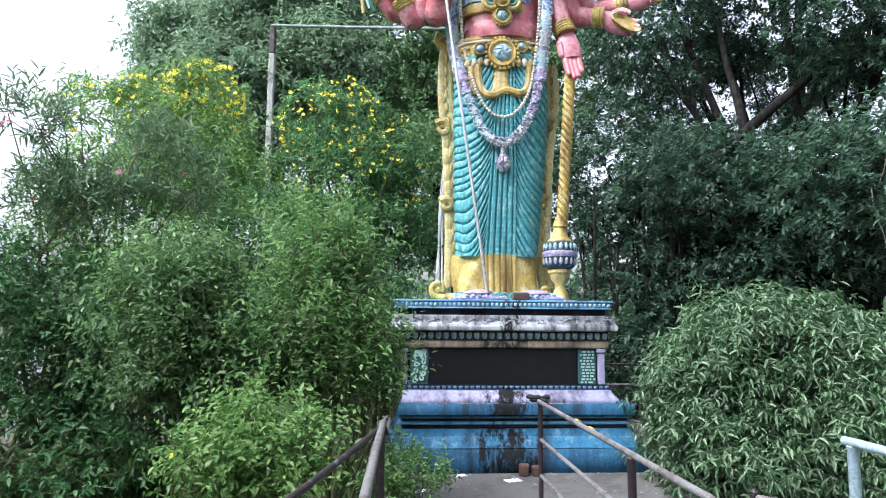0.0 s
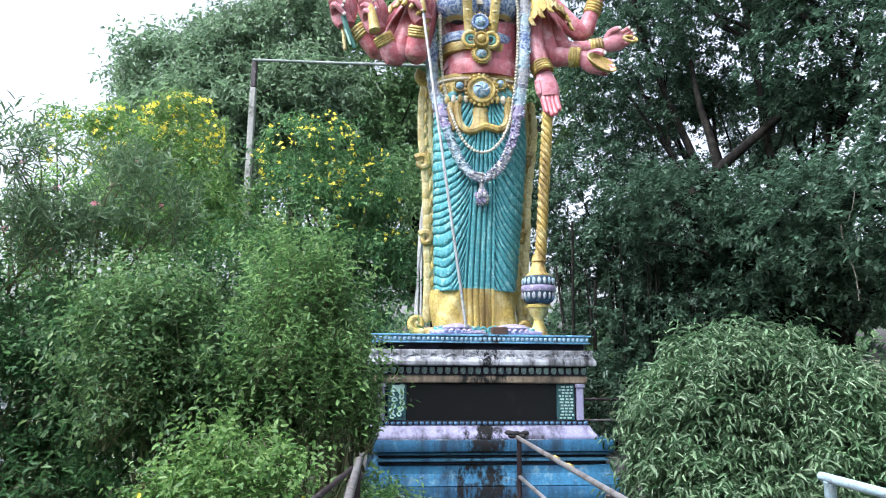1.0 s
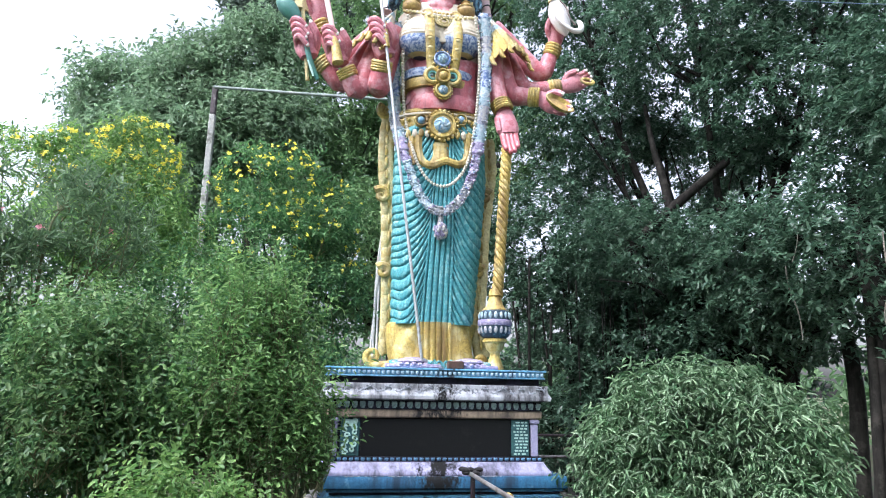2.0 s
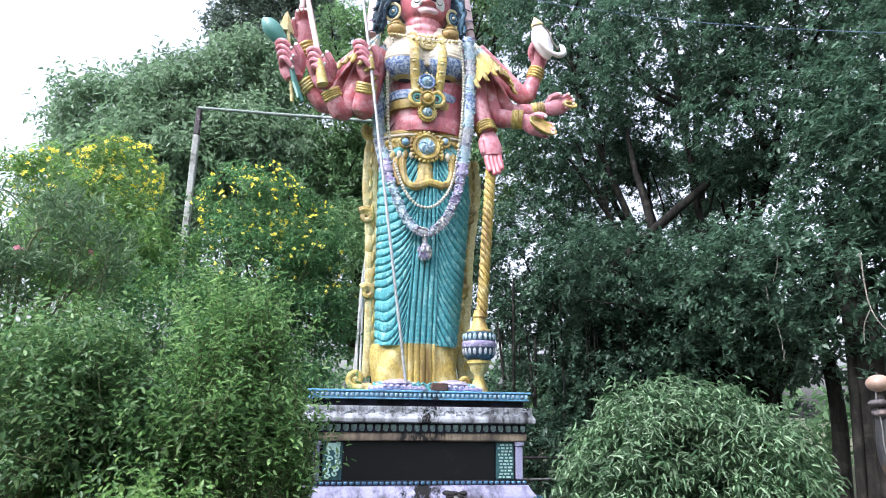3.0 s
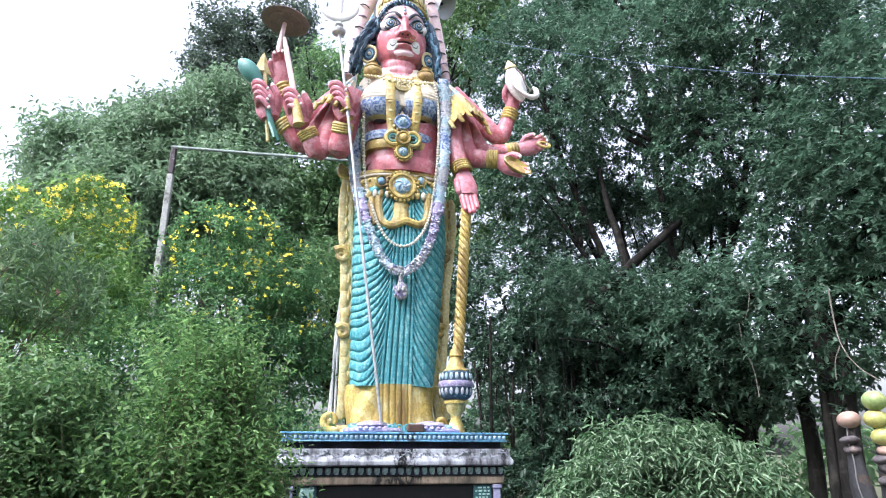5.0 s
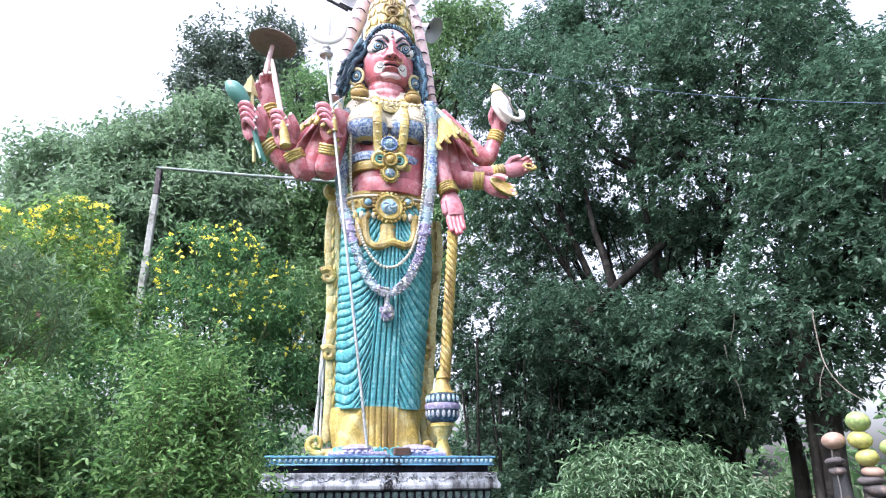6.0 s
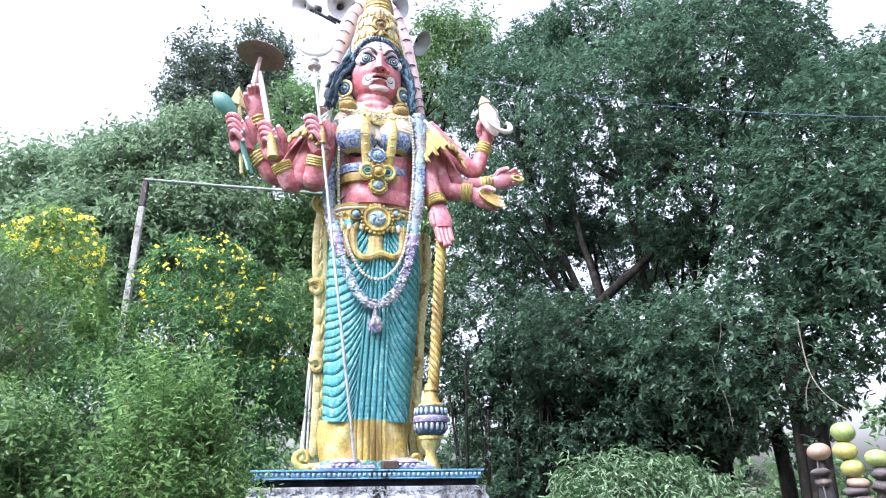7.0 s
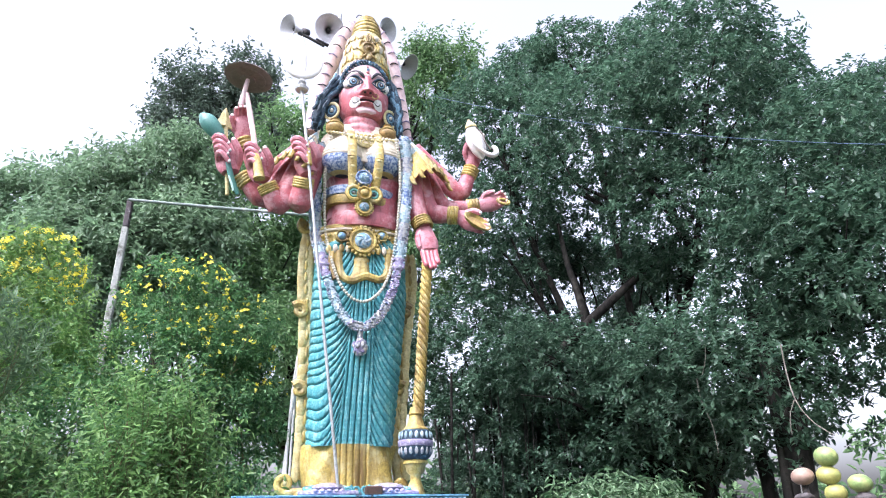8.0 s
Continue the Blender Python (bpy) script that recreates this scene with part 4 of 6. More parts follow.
S.tube([cc + lean @ Vector(p) for p in ((-0.10, -0.09, 0.10), (-0.11, -0.10, -0.06), (-0.03, -0.11, -0.22), (0.10, -0.10, -0.33), (0.22, -0.08, -0.31), (0.25, -0.06, -0.20), (0.20, -0.06, -0.15))], [0.018, 0.022, 0.026, 0.036, 0.045, 0.04, 0.02], MI["white"], 10, 1, 2)
S.tube([cc + lean @ Vector(p) for p in ((0.02, -0.12, 0.17), (0.09, -0.12, 0.05), (0.07, -0.13, -0.10), (0.13, -0.12, -0.24))], [0.010, 0.014, 0.014, 0.012], MI["disc"], 8, 1, 2)
dk = (-1.716, 1.10, 7.54)   # disc over a finger
S.lathe([(0.02, -0.05), (0.10, -0.045), (0.11, -0.028), (0.24, -0.025), (0.25, -0.015), (0.33, -0.012), (0.345, 0.0), (0.33, 0.018), (0.12, 0.05), (0.02, 0.07)], dk, MI["disc"], 40, Matrix.Rotation(radians(6), 3, "Y"))
S.tube([(-1.72, 1.08, 7.50), (-1.75, 1.06, 7.25), (-1.77, 1.06, 7.02)], [0.03, 0.036, 0.042], MI["halo"], 10, 1, 1)
S.tube([(-1.70, 1.00, 7.20), (-1.66, 0.92, 6.95), (-1.50, 0.66, 6.14), (-1.47, 0.62, 5.95)], [0.022, 0.040, 0.034, 0.034], MI["halo"], 10, 1, 1)
S.tube([(-1.50, 0.60, 6.10), (-1.48, 0.56, 5.98), (-1.42, 0.56, 5.72), (-1.41, 0.56, 5.64)], [0.045, 0.052, 0.064, 0.075], MI["gold"], 12, 1, 1)
S.tube([(-1.935, 0.90, 6.70), (-1.795, 0.90, 5.53)], [0.024, 0.024], MI["pgold"], 8)
S.lathe([(0.12, -0.15), (0.115, -0.13), (0.07, -0.03), (0.05, 0.06), (0.02, 0.12), (0.005, 0.15)], (-1.945, 0.90, 6.70), MI["pgold"], 4, Matrix.Rotation(radians(25), 3, "Z"), 0.4)
S.tube([(-2.25, 0.85, 6.66), (-2.19, 0.85, 6.61), (-2.10, 0.85, 6.51), (-2.02, 0.85, 6.41), (-1.93, 0.85, 6.28)], [0.03, 0.10, 0.125, 0.10, 0.04], MI["green"], 16, 0.9, 2)
S.tube([(-1.95, 0.85, 6.32), (-1.85, 0.83, 6.10), (-1.81, 0.80, 5.88), (-1.74, 0.83, 5.68), (-1.66, 0.85, 5.53)], [0.035, 0.032, 0.036, 0.040, 0.025], MI["green"], 10, 0.8, 2)
S.tube([(-1.84, 0.84, 6.05), (-1.80, 0.80, 5.80), (-1.72, 0.82, 5.56)], [0.018, 0.022, 0.012], MI["pgreen"], 8, 0.7, 1)

# scalloped shoulder capes
for (a, b, c, mi2) in (((-0.68, 0.80, 6.58), (-1.30, 1.00, 6.02), (-0.75, 0.66, 5.86), -1), ((0.53, 0.80, 6.66), (1.20, 1.02, 6.08), (0.58, 0.66, 5.92), 1)):
    a, b, c = Vector(a), Vector(b), Vector(c)
    rings = []
    for i in range(9):
        t = i / 8
        p, q = a.lerp(b, t), a.lerp(c, t)
        row = []
        for j in range(25):
            w = j / 24
            m = p.lerp(q, w)
            m.y -= 0.12 * t + 0.26 * math.sin(w * math.pi) * (0.4 + 0.6 * t) + 0.03 * math.sin(w * 38) * t
            m.z += 0.10 * t * math.sin(w * math.pi) - 0.05 * (t > 0.95) * abs(math.sin(w * 19))
            row.append(m)
        rings.append(row)
    for i in range(8):
        v = rings[i] + rings[i + 1]
        back = [(p.x, p.y + 0.05, p.z) for p in v]
        k = 25
        f = [(j, j + 1, k + j + 1, k + j) for j in range(24)]
        S.add(v, f, MI["gold" if i > 4 else "pgold" if i == 4 else "scarf" if i in (1, 3) else "robe"])
        S.add(back, [q[::-1] for q in f], MI["gold"])
    for j in range(0, 25, 4):
        m = rings[8][j]
        S.tube([m, m + Vector((0.02 * mi2, -0.02, -0.09)), m + Vector((0.06 * mi2, -0.04, -0.12))], [0.035, 0.03, 0.012], MI["gold"], 7, 1, 1)

# chest ornaments
TF = 0.56


def medal(c, r, y, centre="blue", rim="gold", beads=0):
    S.lathe([(r, -0.03), (r, 0.02), (r * 0.92, 0.045), (r * 0.8, 0.045), (r * 0.72, 0.025), (r * 0.05, 0.025)], (c[0], y, c[2]), MI[rim], 26, FACING)
    S.ball((c[0], y - 0.02, c[2]), (r * 0.6, 0.05, r * 0.6), MI[centre], 16, 8)
    if r > 0.09 and centre == "blue":      # carved swirl in the middle
        for q in range(5):
            a0 = q * 1.257
            S.tube([(c[0] + r * 0.55 * t * math.cos(a0 + 1.6 * t), y - 0.070 + 0.03 * t * t, c[2] + r * 0.55 * t * math.sin(a0 + 1.6 * t)) for t in (0.1, 0.35, 0.6, 0.8, 1.0)], [0.05 * r, 0.09 * r, 0.10 * r, 0.08 * r, 0.04 * r], MI["scarf"], 6, 1, 1)
    for i in range(beads):
        a = 2 * math.pi * i / beads
        S.ball((c[0] + r * 1.08 * math.cos(a), y - 0.01, c[2] + r * 1.08 * math.sin(a)), r * 0.14, MI["gold"], 7, 5)


def drape(points, r, mi, y, n=8, smooth=2):
    S.tube([(p[0], y(p) if callable(y) else y, p[2]) for p in points], r, MI[mi], n, 1, smooth)


for x0, x1 in ((-0.255, -0.215), (0.115, 0.085)):       # flat gold straps over the bust, with raised squares
    pts = [(x0, 0.68, 6.60), (x0, 0.56, 6.44), (x0, 0.475, 6.24), (x0, 0.455, 6.08), (x0 * 0.6 + x1 * 0.4, 0.50, 5.90), (x1, 0.555, 5.70)]
    for a, b in zip(pts, pts[1:]):
        S.tube([a, Vector(a).lerp(Vector(b), 0.5), b], 0.062, MI["gold"], 8, 0.35)
    for q in range(9):
        k = q / 8 * 4.999
        p = Vector(pts[int(k)]).lerp(Vector(pts[int(k) + 1]), k - int(k))
        S.ball((p.x, p.y - 0.018, p.z), (0.034, 0.009, 0.024), MI["pgold"], 8, 6)
for q in range(4):   # collar: fine rows that lie on the chest
    for i in range(-9, 10):
        a = radians(i * 7.5)
        r = 0.33 + 0.055 * q
        p = (n0[0] + 0.02 + r * math.sin(a) * 1.12, 0.96 - r * math.cos(a) * 0.86 - 0.02 * q, 6.60 - 0.075 * q * math.cos(a) ** 2 + 0.02 * abs(math.sin(a)))
        S.ball(p, (0.026, 0.014, 0.020), MI[("pgold", "gold", "robe", "pgold")[q]], 8, 6)
for r, dz in ((0.12, 0.0), (0.085, -0.005), (0.045, -0.01)):
    S.torus((n0[0] + 0.02, 0.57, 6.40 + dz), r, 0.016, MI["pgold"], 24, 6, FACING, 0.65)
medal((-0.08, 0.50, 5.80), 0.115, 0.52, "blue", "trim", 12)
for s in (-1, 1):
    c = (-0.07, 0.50, 5.55)
    S.torus((c[0] + 0.13 * s, 0.52, c[2] + 0.02), 0.095, 0.028, MI["gold"], 22, 8, FACING)
    S.torus((c[0] + 0.13 * s, 0.52, c[2] + 0.02), 0.05, 0.02, MI["green"], 18, 6, FACING)
medal((-0.07, 0.50, 5.55), 0.10, 0.48, "gold", "gold")
medal((-0.06, 0.50, 5.38), 0.11, 0.54, "blue", "gold", 20)
S.ball(((-0.04, 0.60, 5.26)[0], 0.62, (-0.04, 0.60, 5.24)[2]), (0.03, 0.03, 0.03), MI["lip"], 8, 6)
S.loft([(0.01, AY - 0.02, (-0.04, 0.60, 5.17)[2] + 0.20 * i / 4, 0.485, 0.435 + 0.02 * math.sin(i * 0.8)) for i in range(5)], MI["skin"], 36, 2.4)

# belt
b0, b1 = (-0.03, 0.60, 4.82)[2], (-0.04, 0.60, 5.19)[2]
cb, hb = skirt_at((b0 + b1) / 2)
for i, (f0, f1, out, mi) in enumerate(((0.0, 0.18, 0.03, "gold"), (0.18, 0.30, 0.05, "robe"), (0.30, 0.72, 0.045, "gold"), (0.72, 0.84, 0.065, "robe"), (0.84, 1.0, 0.05, "gold"))):
    z0, z1 = b0 + (b1 - b0) * f0, b0 + (b1 - b0) * f1
    S.loft([(cb, AY, z, hb + out + e, 0.62 * hb + out + e) for z, e in ((z0, -0.015), (z0 + 0.012, 0), (z1 - 0.012, 0), (z1, -0.015))], MI[mi], 48, 2.4)
for i in range(-7, 8):
    x = cb + i * 0.078
    y = skirt_front(x, b0, 0.07)
    S.ball((x, y, b0 + 0.0), (0.036, 0.03, 0.06), MI["robe" if i % 2 else "gold"], 9, 6)
    S.ball((x, y, b0 + 0.2), (0.03, 0.025, 0.03), MI["gold"], 8, 5)
BF = skirt_front(cb, b0 + 0.15, 0.08)
medal((-0.05, 0.50, 4.93), 0.185, BF, "blue", "gold", 22)
medal((-0.32, 0.50, 4.99), 0.085, BF + 0.05, "blue", "gold", 0)
medal((0.20, 0.50, 5.04), 0.085, BF + 0.05, "blue", "gold", 0)
t0 = (-0.05, 0.50, 4.74)
S.lathe([(0.15, -0.33), (0.155, -0.30), (0.12, -0.22), (0.10, -0.10), (0.115, -0.06), (0.08, 0.0), (0.09, 0.04)], (t0[0], BF + 0.06, t0[2]), MI["gold"], 18, None, 0.55)
# gold sash framing the front panel
drape(((-0.34, 0.60, 4.79), (-0.34, 0.60, 4.57), (-0.29, 0.60, 4.43), (-0.18, 0.60, 4.38), (-0.09, 0.60, 4.42), (-0.00, 0.60, 4.47), (0.09, 0.60, 4.44), (0.19, 0.60, 4.42), (0.28, 0.60, 4.50), (0.30, 0.60, 4.67), (0.27, 0.60, 4.85)), 0.052, "gold", lambda p: skirt_front(p[0], p[2], 0.04), 8)
drape(((-0.42, 0.60, 4.78), (-0.42, 0.60, 4.57), (-0.37, 0.60, 4.40)), 0.05, "gold", lambda p: skirt_front(p[0], p[2], 0.04), 8)
drape(((0.36, 0.60, 4.86), (0.37, 0.60, 4.64), (0.32, 0.60, 4.48)), 0.05, "gold", lambda p: skirt_front(p[0], p[2], 0.04), 8)


def chain(points, r, mi, y, step):
    p = [Vector((q[0], y(q), q[2])) for q in points]
    for _ in range(2):
        p = [p[0]] + [c for a, b in zip(p, p[1:]) for c in (a.lerp(b, 0.25), a.lerp(b, 0.75))] + [p[-1]]
    left = 0.0
    k = 0
    for a, b in zip(p, p[1:]):
        L = (b - a).length
        while left < L:
            yield a.lerp(b, left / L), k
            k += 1
            left += step
        left -= L


def body_front(q):
    z = q[2]
    if z < 5.2:
        return skirt_front(q[0], z, 0.09)
    u = min(abs(q[0]) / 0.66, 1)
    return AY - 0.46 * math.sqrt(max(0.02, 1 - u ** 3)) - 0.08


pearls = ((-0.53, 0.60, 6.46), (-0.58, 0.55, 5.98), (-0.57, 0.60, 5.59), (-0.52, 0.60, 5.10), (-0.44, 0.60, 4.68), (-0.34, 0.60, 4.35), (-0.20, 0.55, 4.15), (-0.03, 0.55, 4.09), (0.13, 0.55, 4.17), (0.28, 0.60, 4.40), (0.36, 0.60, 4.76), (0.40, 0.60, 5.21), (0.43, 0.60, 5.72), (0.42, 0.55, 6.13), (0.35, 0.60, 6.51))
for p, k in chain(pearls, 0.03, "pearl", body_front, 0.042):
    S.ball(p, 0.023, MI["pearl"], 8, 6)
garland = ((-0.65, 0.60, 6.39), (-0.69, 0.55, 5.97), (-0.68, 0.60, 5.57), (-0.63, 0.60, 5.09), (-0.56, 0.60, 4.71), (-0.46, 0.60, 4.34), (-0.33, 0.50, 3.99), (-0.18, 0.50, 3.80), (-0.04, 0.50, 3.76), (0.09, 0.50, 3.82), (0.24, 0.50, 4.00), (0.38, 0.60, 4.37), (0.44, 0.60, 4.81), (0.49, 0.60, 5.22), (0.51, 0.60, 5.73), (0.53, 0.60, 6.17), (0.48, 0.60, 6.51))
for p, k in chain(garland, 0.06, "fw", lambda q: body_front(q) - 0.03, 0.018):
    sec = ("scarf", "fw", "fv", "scarf", "fw", "fv", "fw")[(k // 38) % 7]
    g = 1.15 if p.z < 4.6 else 1.75
    if p.z > 4.75:
        sec = ("scarf", "fw", "scarf", "trim")[(k // 14) % 4]
    for q in range(5):
        a = random.uniform(0, 6.28)
        S.ball(p + Vector((0.042 * g * math.cos(a), random.uniform(-0.04, 0.02), 0.042 * g * math.sin(a))), (0.019, 0.019, 0.016), MI[sec if random.random() < 0.8 else random.choice(("trim", "fv", "scarf"))], 6, 4)
    if k % 2 == 0:
        S.ball(p, (0.047 * g, 0.032 * g, 0.040 * g), MI[sec], 10, 6)
pe = (-0.05, 0.45, 3.53)
for i in range(60):
    a, w = random.uniform(0, 6.28), random.uniform(-1, 1)
    q = math.sqrt(1 - w * w)
    S.ball((pe[0] + 0.075 * q * math.cos(a), skirt_front(0, pe[2], 0.10) + 0.07 * q * math.sin(a), pe[2] + 0.09 * w), 0.026, MI[random.choice(("fw", "fw", "fv", "pearl"))], 6, 4)
S.ball((pe[0], skirt_front(0, pe[2], 0.10), pe[2]), (0.075, 0.07, 0.09), MI["fv"])
S.tube([(pe[0], skirt_front(0, pe[2], 0.10), pe[2] + 0.08), (pe[0], skirt_front(0, pe[2] + 0.2, 0.10), pe[2] + 0.22)], 0.035, MI["fw"], 8)


# gilded scrolling frame beside the skirt
def scroll(c, r, turn, s, mi="gold"):
    S.tube([(c[0] + s * r * (1 - a / 16) * math.cos(a * 0.62 + turn), c[1], c[2] + r * (1 - a / 16) * math.sin(a * 0.62 + turn)) for a in range(15)], [(0.055 if mi == "gold" else 0.02) - 0.0012 * a * (2 if mi == "gold" else 1) for a in range(15)], MI[mi], 8, 1, 1)


left = ((-0.72, 1.15, 5.31), (-0.78, 1.15, 5.07), (-0.79, 1.15, 4.74), (-0.78, 1.15, 4.42), (-0.73, 1.15, 4.04), (-0.71, 1.15, 3.60), (-0.69, 1.15, 3.17), (-0.68, 1.15, 2.76), (-0.68, 1.15, 2.36), (-0.69, 1.15, 2.05))
right = ((0.73, 1.15, 4.96), (0.77, 1.15, 4.63), (0.74, 1.15, 4.30), (0.69, 1.15, 3.90), (0.66, 1.15, 3.52), (0.65, 1.15, 3.15), (0.62, 1.15, 2.72), (0.62, 1.15, 2.38), (0.68, 1.15, 2.04))
for edge, s in ((left, 1), (right, -1)):
    inner = [(p[0] + 0.12 * s, p[1], p[2]) for p in edge]
    mid = [(p[0] + 0.06 * s, p[1] + 0.01, p[2]) for p in edge]
    S.tube(edge, 0.035, MI["pgold"], 8, 1, 2)
    S.tube(mid, 0.095, MI["pgold"], 10, 0.35, 2)
    S.tube(inner, 0.055, MI["pgold"], 8, 0.8, 2)
    for i, (a, b) in enumerate(zip(edge, edge[1:])):
        for w in (0.2, 0.7):
            p = Vector(a).lerp(Vector(b), w)
            S.ball((p.x + 0.015 * s, p.y - 0.03, p.z), (0.052, 0.016, 0.125), MI["pgold"], 10, 7)
            S.ball((p.x + 0.07 * s, p.y - 0.045, p.z + 0.05), (0.022, 0.012, 0.07), MI["gold"], 8, 6)
scroll((-0.73, 1.12, 5.29), 0.11, 2.2, 1)
scroll((-0.76, 1.10, 4.10), 0.10, 0.6, -1)
scroll((-0.70, 1.10, 3.09), 0.09, 0.6, -1)
scroll((0.63, 1.10, 4.17), 0.10, 0.6, 1)
scroll((0.55, 1.10, 3.14), 0.08, 0.6, 1)
for x, y, k in ((-0.80, 0.93, -1), (0.52, 0.86, 1)):       # volutes at the foot
    z = 2.0 if k < 0 else 1.97
    R = 0.105 if k < 0 else 0.08
    S.tube([(x + k * R * (1 - a / 19) * math.cos(a * 0.55 - 1.6), y, z + R * (1 - a / 19) * math.sin(a * 0.55 - 1.6)) for a in range(18)], [0.042 - 0.0012 * a for a in range(18)], MI["gold"], 9, 1, 1)
    S.ball((x, y, z), 0.035, MI["pgold"], 10, 7)
    S.tube([(x, y, z - R), (x - k * 0.10, y - 0.02, z - R + 0.005), (x - k * 0.22, y - 0.06, z - R + 0.01)], [0.042, 0.05, 0.05], MI["gold"], 9, 1, 1)
# base under skirt, feet and painted lotus scrolls
S.loft([(0, AY, 1.85, 0.72, 0.62), (0, AY, 1.90, 0.70, 0.60), (0, AY, 1.92, 0.66, 0.56)], MI["gold"], 40, 2.6)
for s in (-1, 1):
    fx = -0.36 if s < 0 else 0.30
    S.ball((fx, 0.50, 1.93), (0.18, 0.25, 0.055), MI["fv"], 18, 10)
    for i in range(5):
        S.ball((fx - 0.15 + 0.07 * i, 0.27 + 0.015 * abs(i - 2), 1.895), (0.034, 0.05, 0.024), MI["fv"], 8, 6)
    for i in range(3):
        S.torus((fx, 0.52, 1.925), 0.20 + 0.03 * i, 0.015, MI[("teal", "fw", "teal")[i]], 24, 6, Matrix.Rotation(radians(9), 3, "X"), 1.0)
    for i in range(5):
        scroll((fx + s * -0.02 + 0.1 * i * -s * 0.9, 0.36 - 0.01 * i, 1.905), 0.05, i, s, ("teal", "fw")[i % 2])
    S.tube([(fx - 0.32, 0.36, 1.87), (fx - 0.1, 0.28, 1.875), (fx + 0.18, 0.27, 1.87), (fx + 0.3, 0.33, 1.87)], 0.03, MI["fv"], 8, 1, 1)
S.box(0.01, 0.19, 0.20, 0.30, 1.851, 1.94, 0.01, MI["brick"])

# mace
mt, mb = Vector((0.81, 0.62, 4.75)), Vector((0.68, 0.62, 2.75))
for i in range(4):
    ph = i * math.pi / 2
    S.tube([mt.lerp(mb, k / 70) + Vector((0.044 * math.cos(ph + k * 0.5), 0.044 * math.sin(ph + k * 0.5), 0)) for k in range(71)], 0.031, MI["gold"], 7)
mh = Vector((0.65, 0.62, 2.42))
mf = (0.64, 0.62, 1.91)
S.lathe([(0.06, 0.42), (0.075, 0.36), (0.085, 0.34), (0.07, 0.32), (0.11, 0.20), (0.15, 0.165), (0.15, 0.15)], mh, MI["gold"], 24)
S.lathe([(0.15, 0.155), (0.185, 0.13), (0.195, 0.06), (0.195, 0.035)], mh, MI["hair"], 26)
S.lathe([(0.20, 0.036), (0.208, 0.02), (0.208, -0.02), (0.20, -0.036)], mh, MI["fv"], 26)
S.lathe([(0.195, -0.035), (0.195, -0.09), (0.175, -0.15), (0.13, -0.185)], mh, MI["hair"], 26)
for i in range(18):
    a = 2 * math.pi * i / 18
    for dz, mi in ((0.085, "scarf"), (-0.085, "fw")):
        S.ball(mh + Vector((0.182 * math.cos(a), 0.182 * math.sin(a), dz)), (0.024, 0.024, 0.046), MI[mi], 8, 6)
hgt = mh.z - 1.85
S.lathe([(0.13, -0.185), (0.145, -0.20), (0.145, -0.225), (0.12, -0.24), (0.105, -0.31), (0.065, -0.35), (0.06, -0.40), (0.10, -hgt + 0.06), (0.115, -hgt + 0.02), (0.115, -hgt)], mh, MI["gold"], 24)

# long spear with trident head
sb, st = Vector((-0.276, 0.30, 1.936)), Vector((-0.975, 0.52, 7.06))
sm = Vector((-0.835, 0.40, 5.99))
S.tube([sb, sb.lerp(sm, 0.5), sm, st], [0.017, 0.018, 0.019, 0.022], MI["metal"], 12)
S.tube([sm + Vector((0.02, -0.01, -0.16)), sm + Vector((-0.012, -0.01, 0.07))], [0.045, 0.042], MI["gold"], 12)
S.lathe([(0.02, -0.03), (0.085, -0.015), (0.095, 0.02), (0.06, 0.05), (0.045, 0.08), (0.06, 0.11), (0.03, 0.14)], st, MI["metal"], 18)
tri = [(-1.25, 0.50, 7.62), (-1.235, 0.50, 7.46), (-1.16, 0.50, 7.33), (-1.03, 0.50, 7.27), (-0.90, 0.50, 7.29), (-0.79, 0.50, 7.38), (-0.74, 0.50, 7.52), (-0.75, 0.50, 7.68)]
S.tube(tri, [0.012, 0.040, 0.055, 0.062, 0.062, 0.055, 0.040, 0.012], MI["white"], 12, 0.5, 2)
S.tube([st, (-0.99, 0.50, 7.30), (-1.01, 0.50, 7.60), (-1.03, 0.50, 7.95)], [0.04, 0.045, 0.085, 0.01], MI["white"], 12, 0.45, 2)
thing("statue", "towering painted concrete figure, eight arms, teal skirt, gilded crown, mace", "statue", MONUMENT, data=S.mesh("statue", STATUE_MATS))


# ---- railings ----
def pipe(pts, r, mat, parent, name="rail", label="", smooth=0):
    s = Shape()
    s.tube(pts, r, 0, 12, 1, smooth)
    return part(name, s, mat, parent, label)


def post(x, y, z, parent, mat, r=0.03):
    s = Shape()
    s.lathe([(r * 2.0, 0), (r * 2.0, 0.012), (r, 0.016), (r, z), (r * 1.08, z + 0.004), (r * 0.6, z + 0.02)], (x, y, 0), 0, 14)
    return part("post", s, mat, parent)


rail = thing("railing", "welded pipe railing in worn grey and dark paint, sooty end", "railing", MONUMENT)
for y in (-1.22, -3.52, -5.0):
    post(0.0, y, 0.88, rail, RAIL_DARK, 0.022 if y > -2 else 0.024)
top = pipe([(-0.02, -1.16, 0.905), (0.0, -3.5, 0.905), (0.02, -5.05, 0.905)], 0.018, RAIL_PAINT, rail)
for y0, y1 in ((-2.38, -2.46), (-2.72, -2.8)):
    pipe([(0.005, y0, 0.907), (0.006, y1, 0.907)], 0.0192, YELLOW_PAINT, top, "paint_ring", "yellow paint band")
pipe([(0.0, -1.22, 0.57), (0.0, -5.0, 0.57)], 0.016, RAIL_PAINT, rail)
pipe([(0.0, -1.22, 0.26), (0.0, -5.0, 0.26)], 0.016, RAIL_PAINT, rail)
lump = Shape()
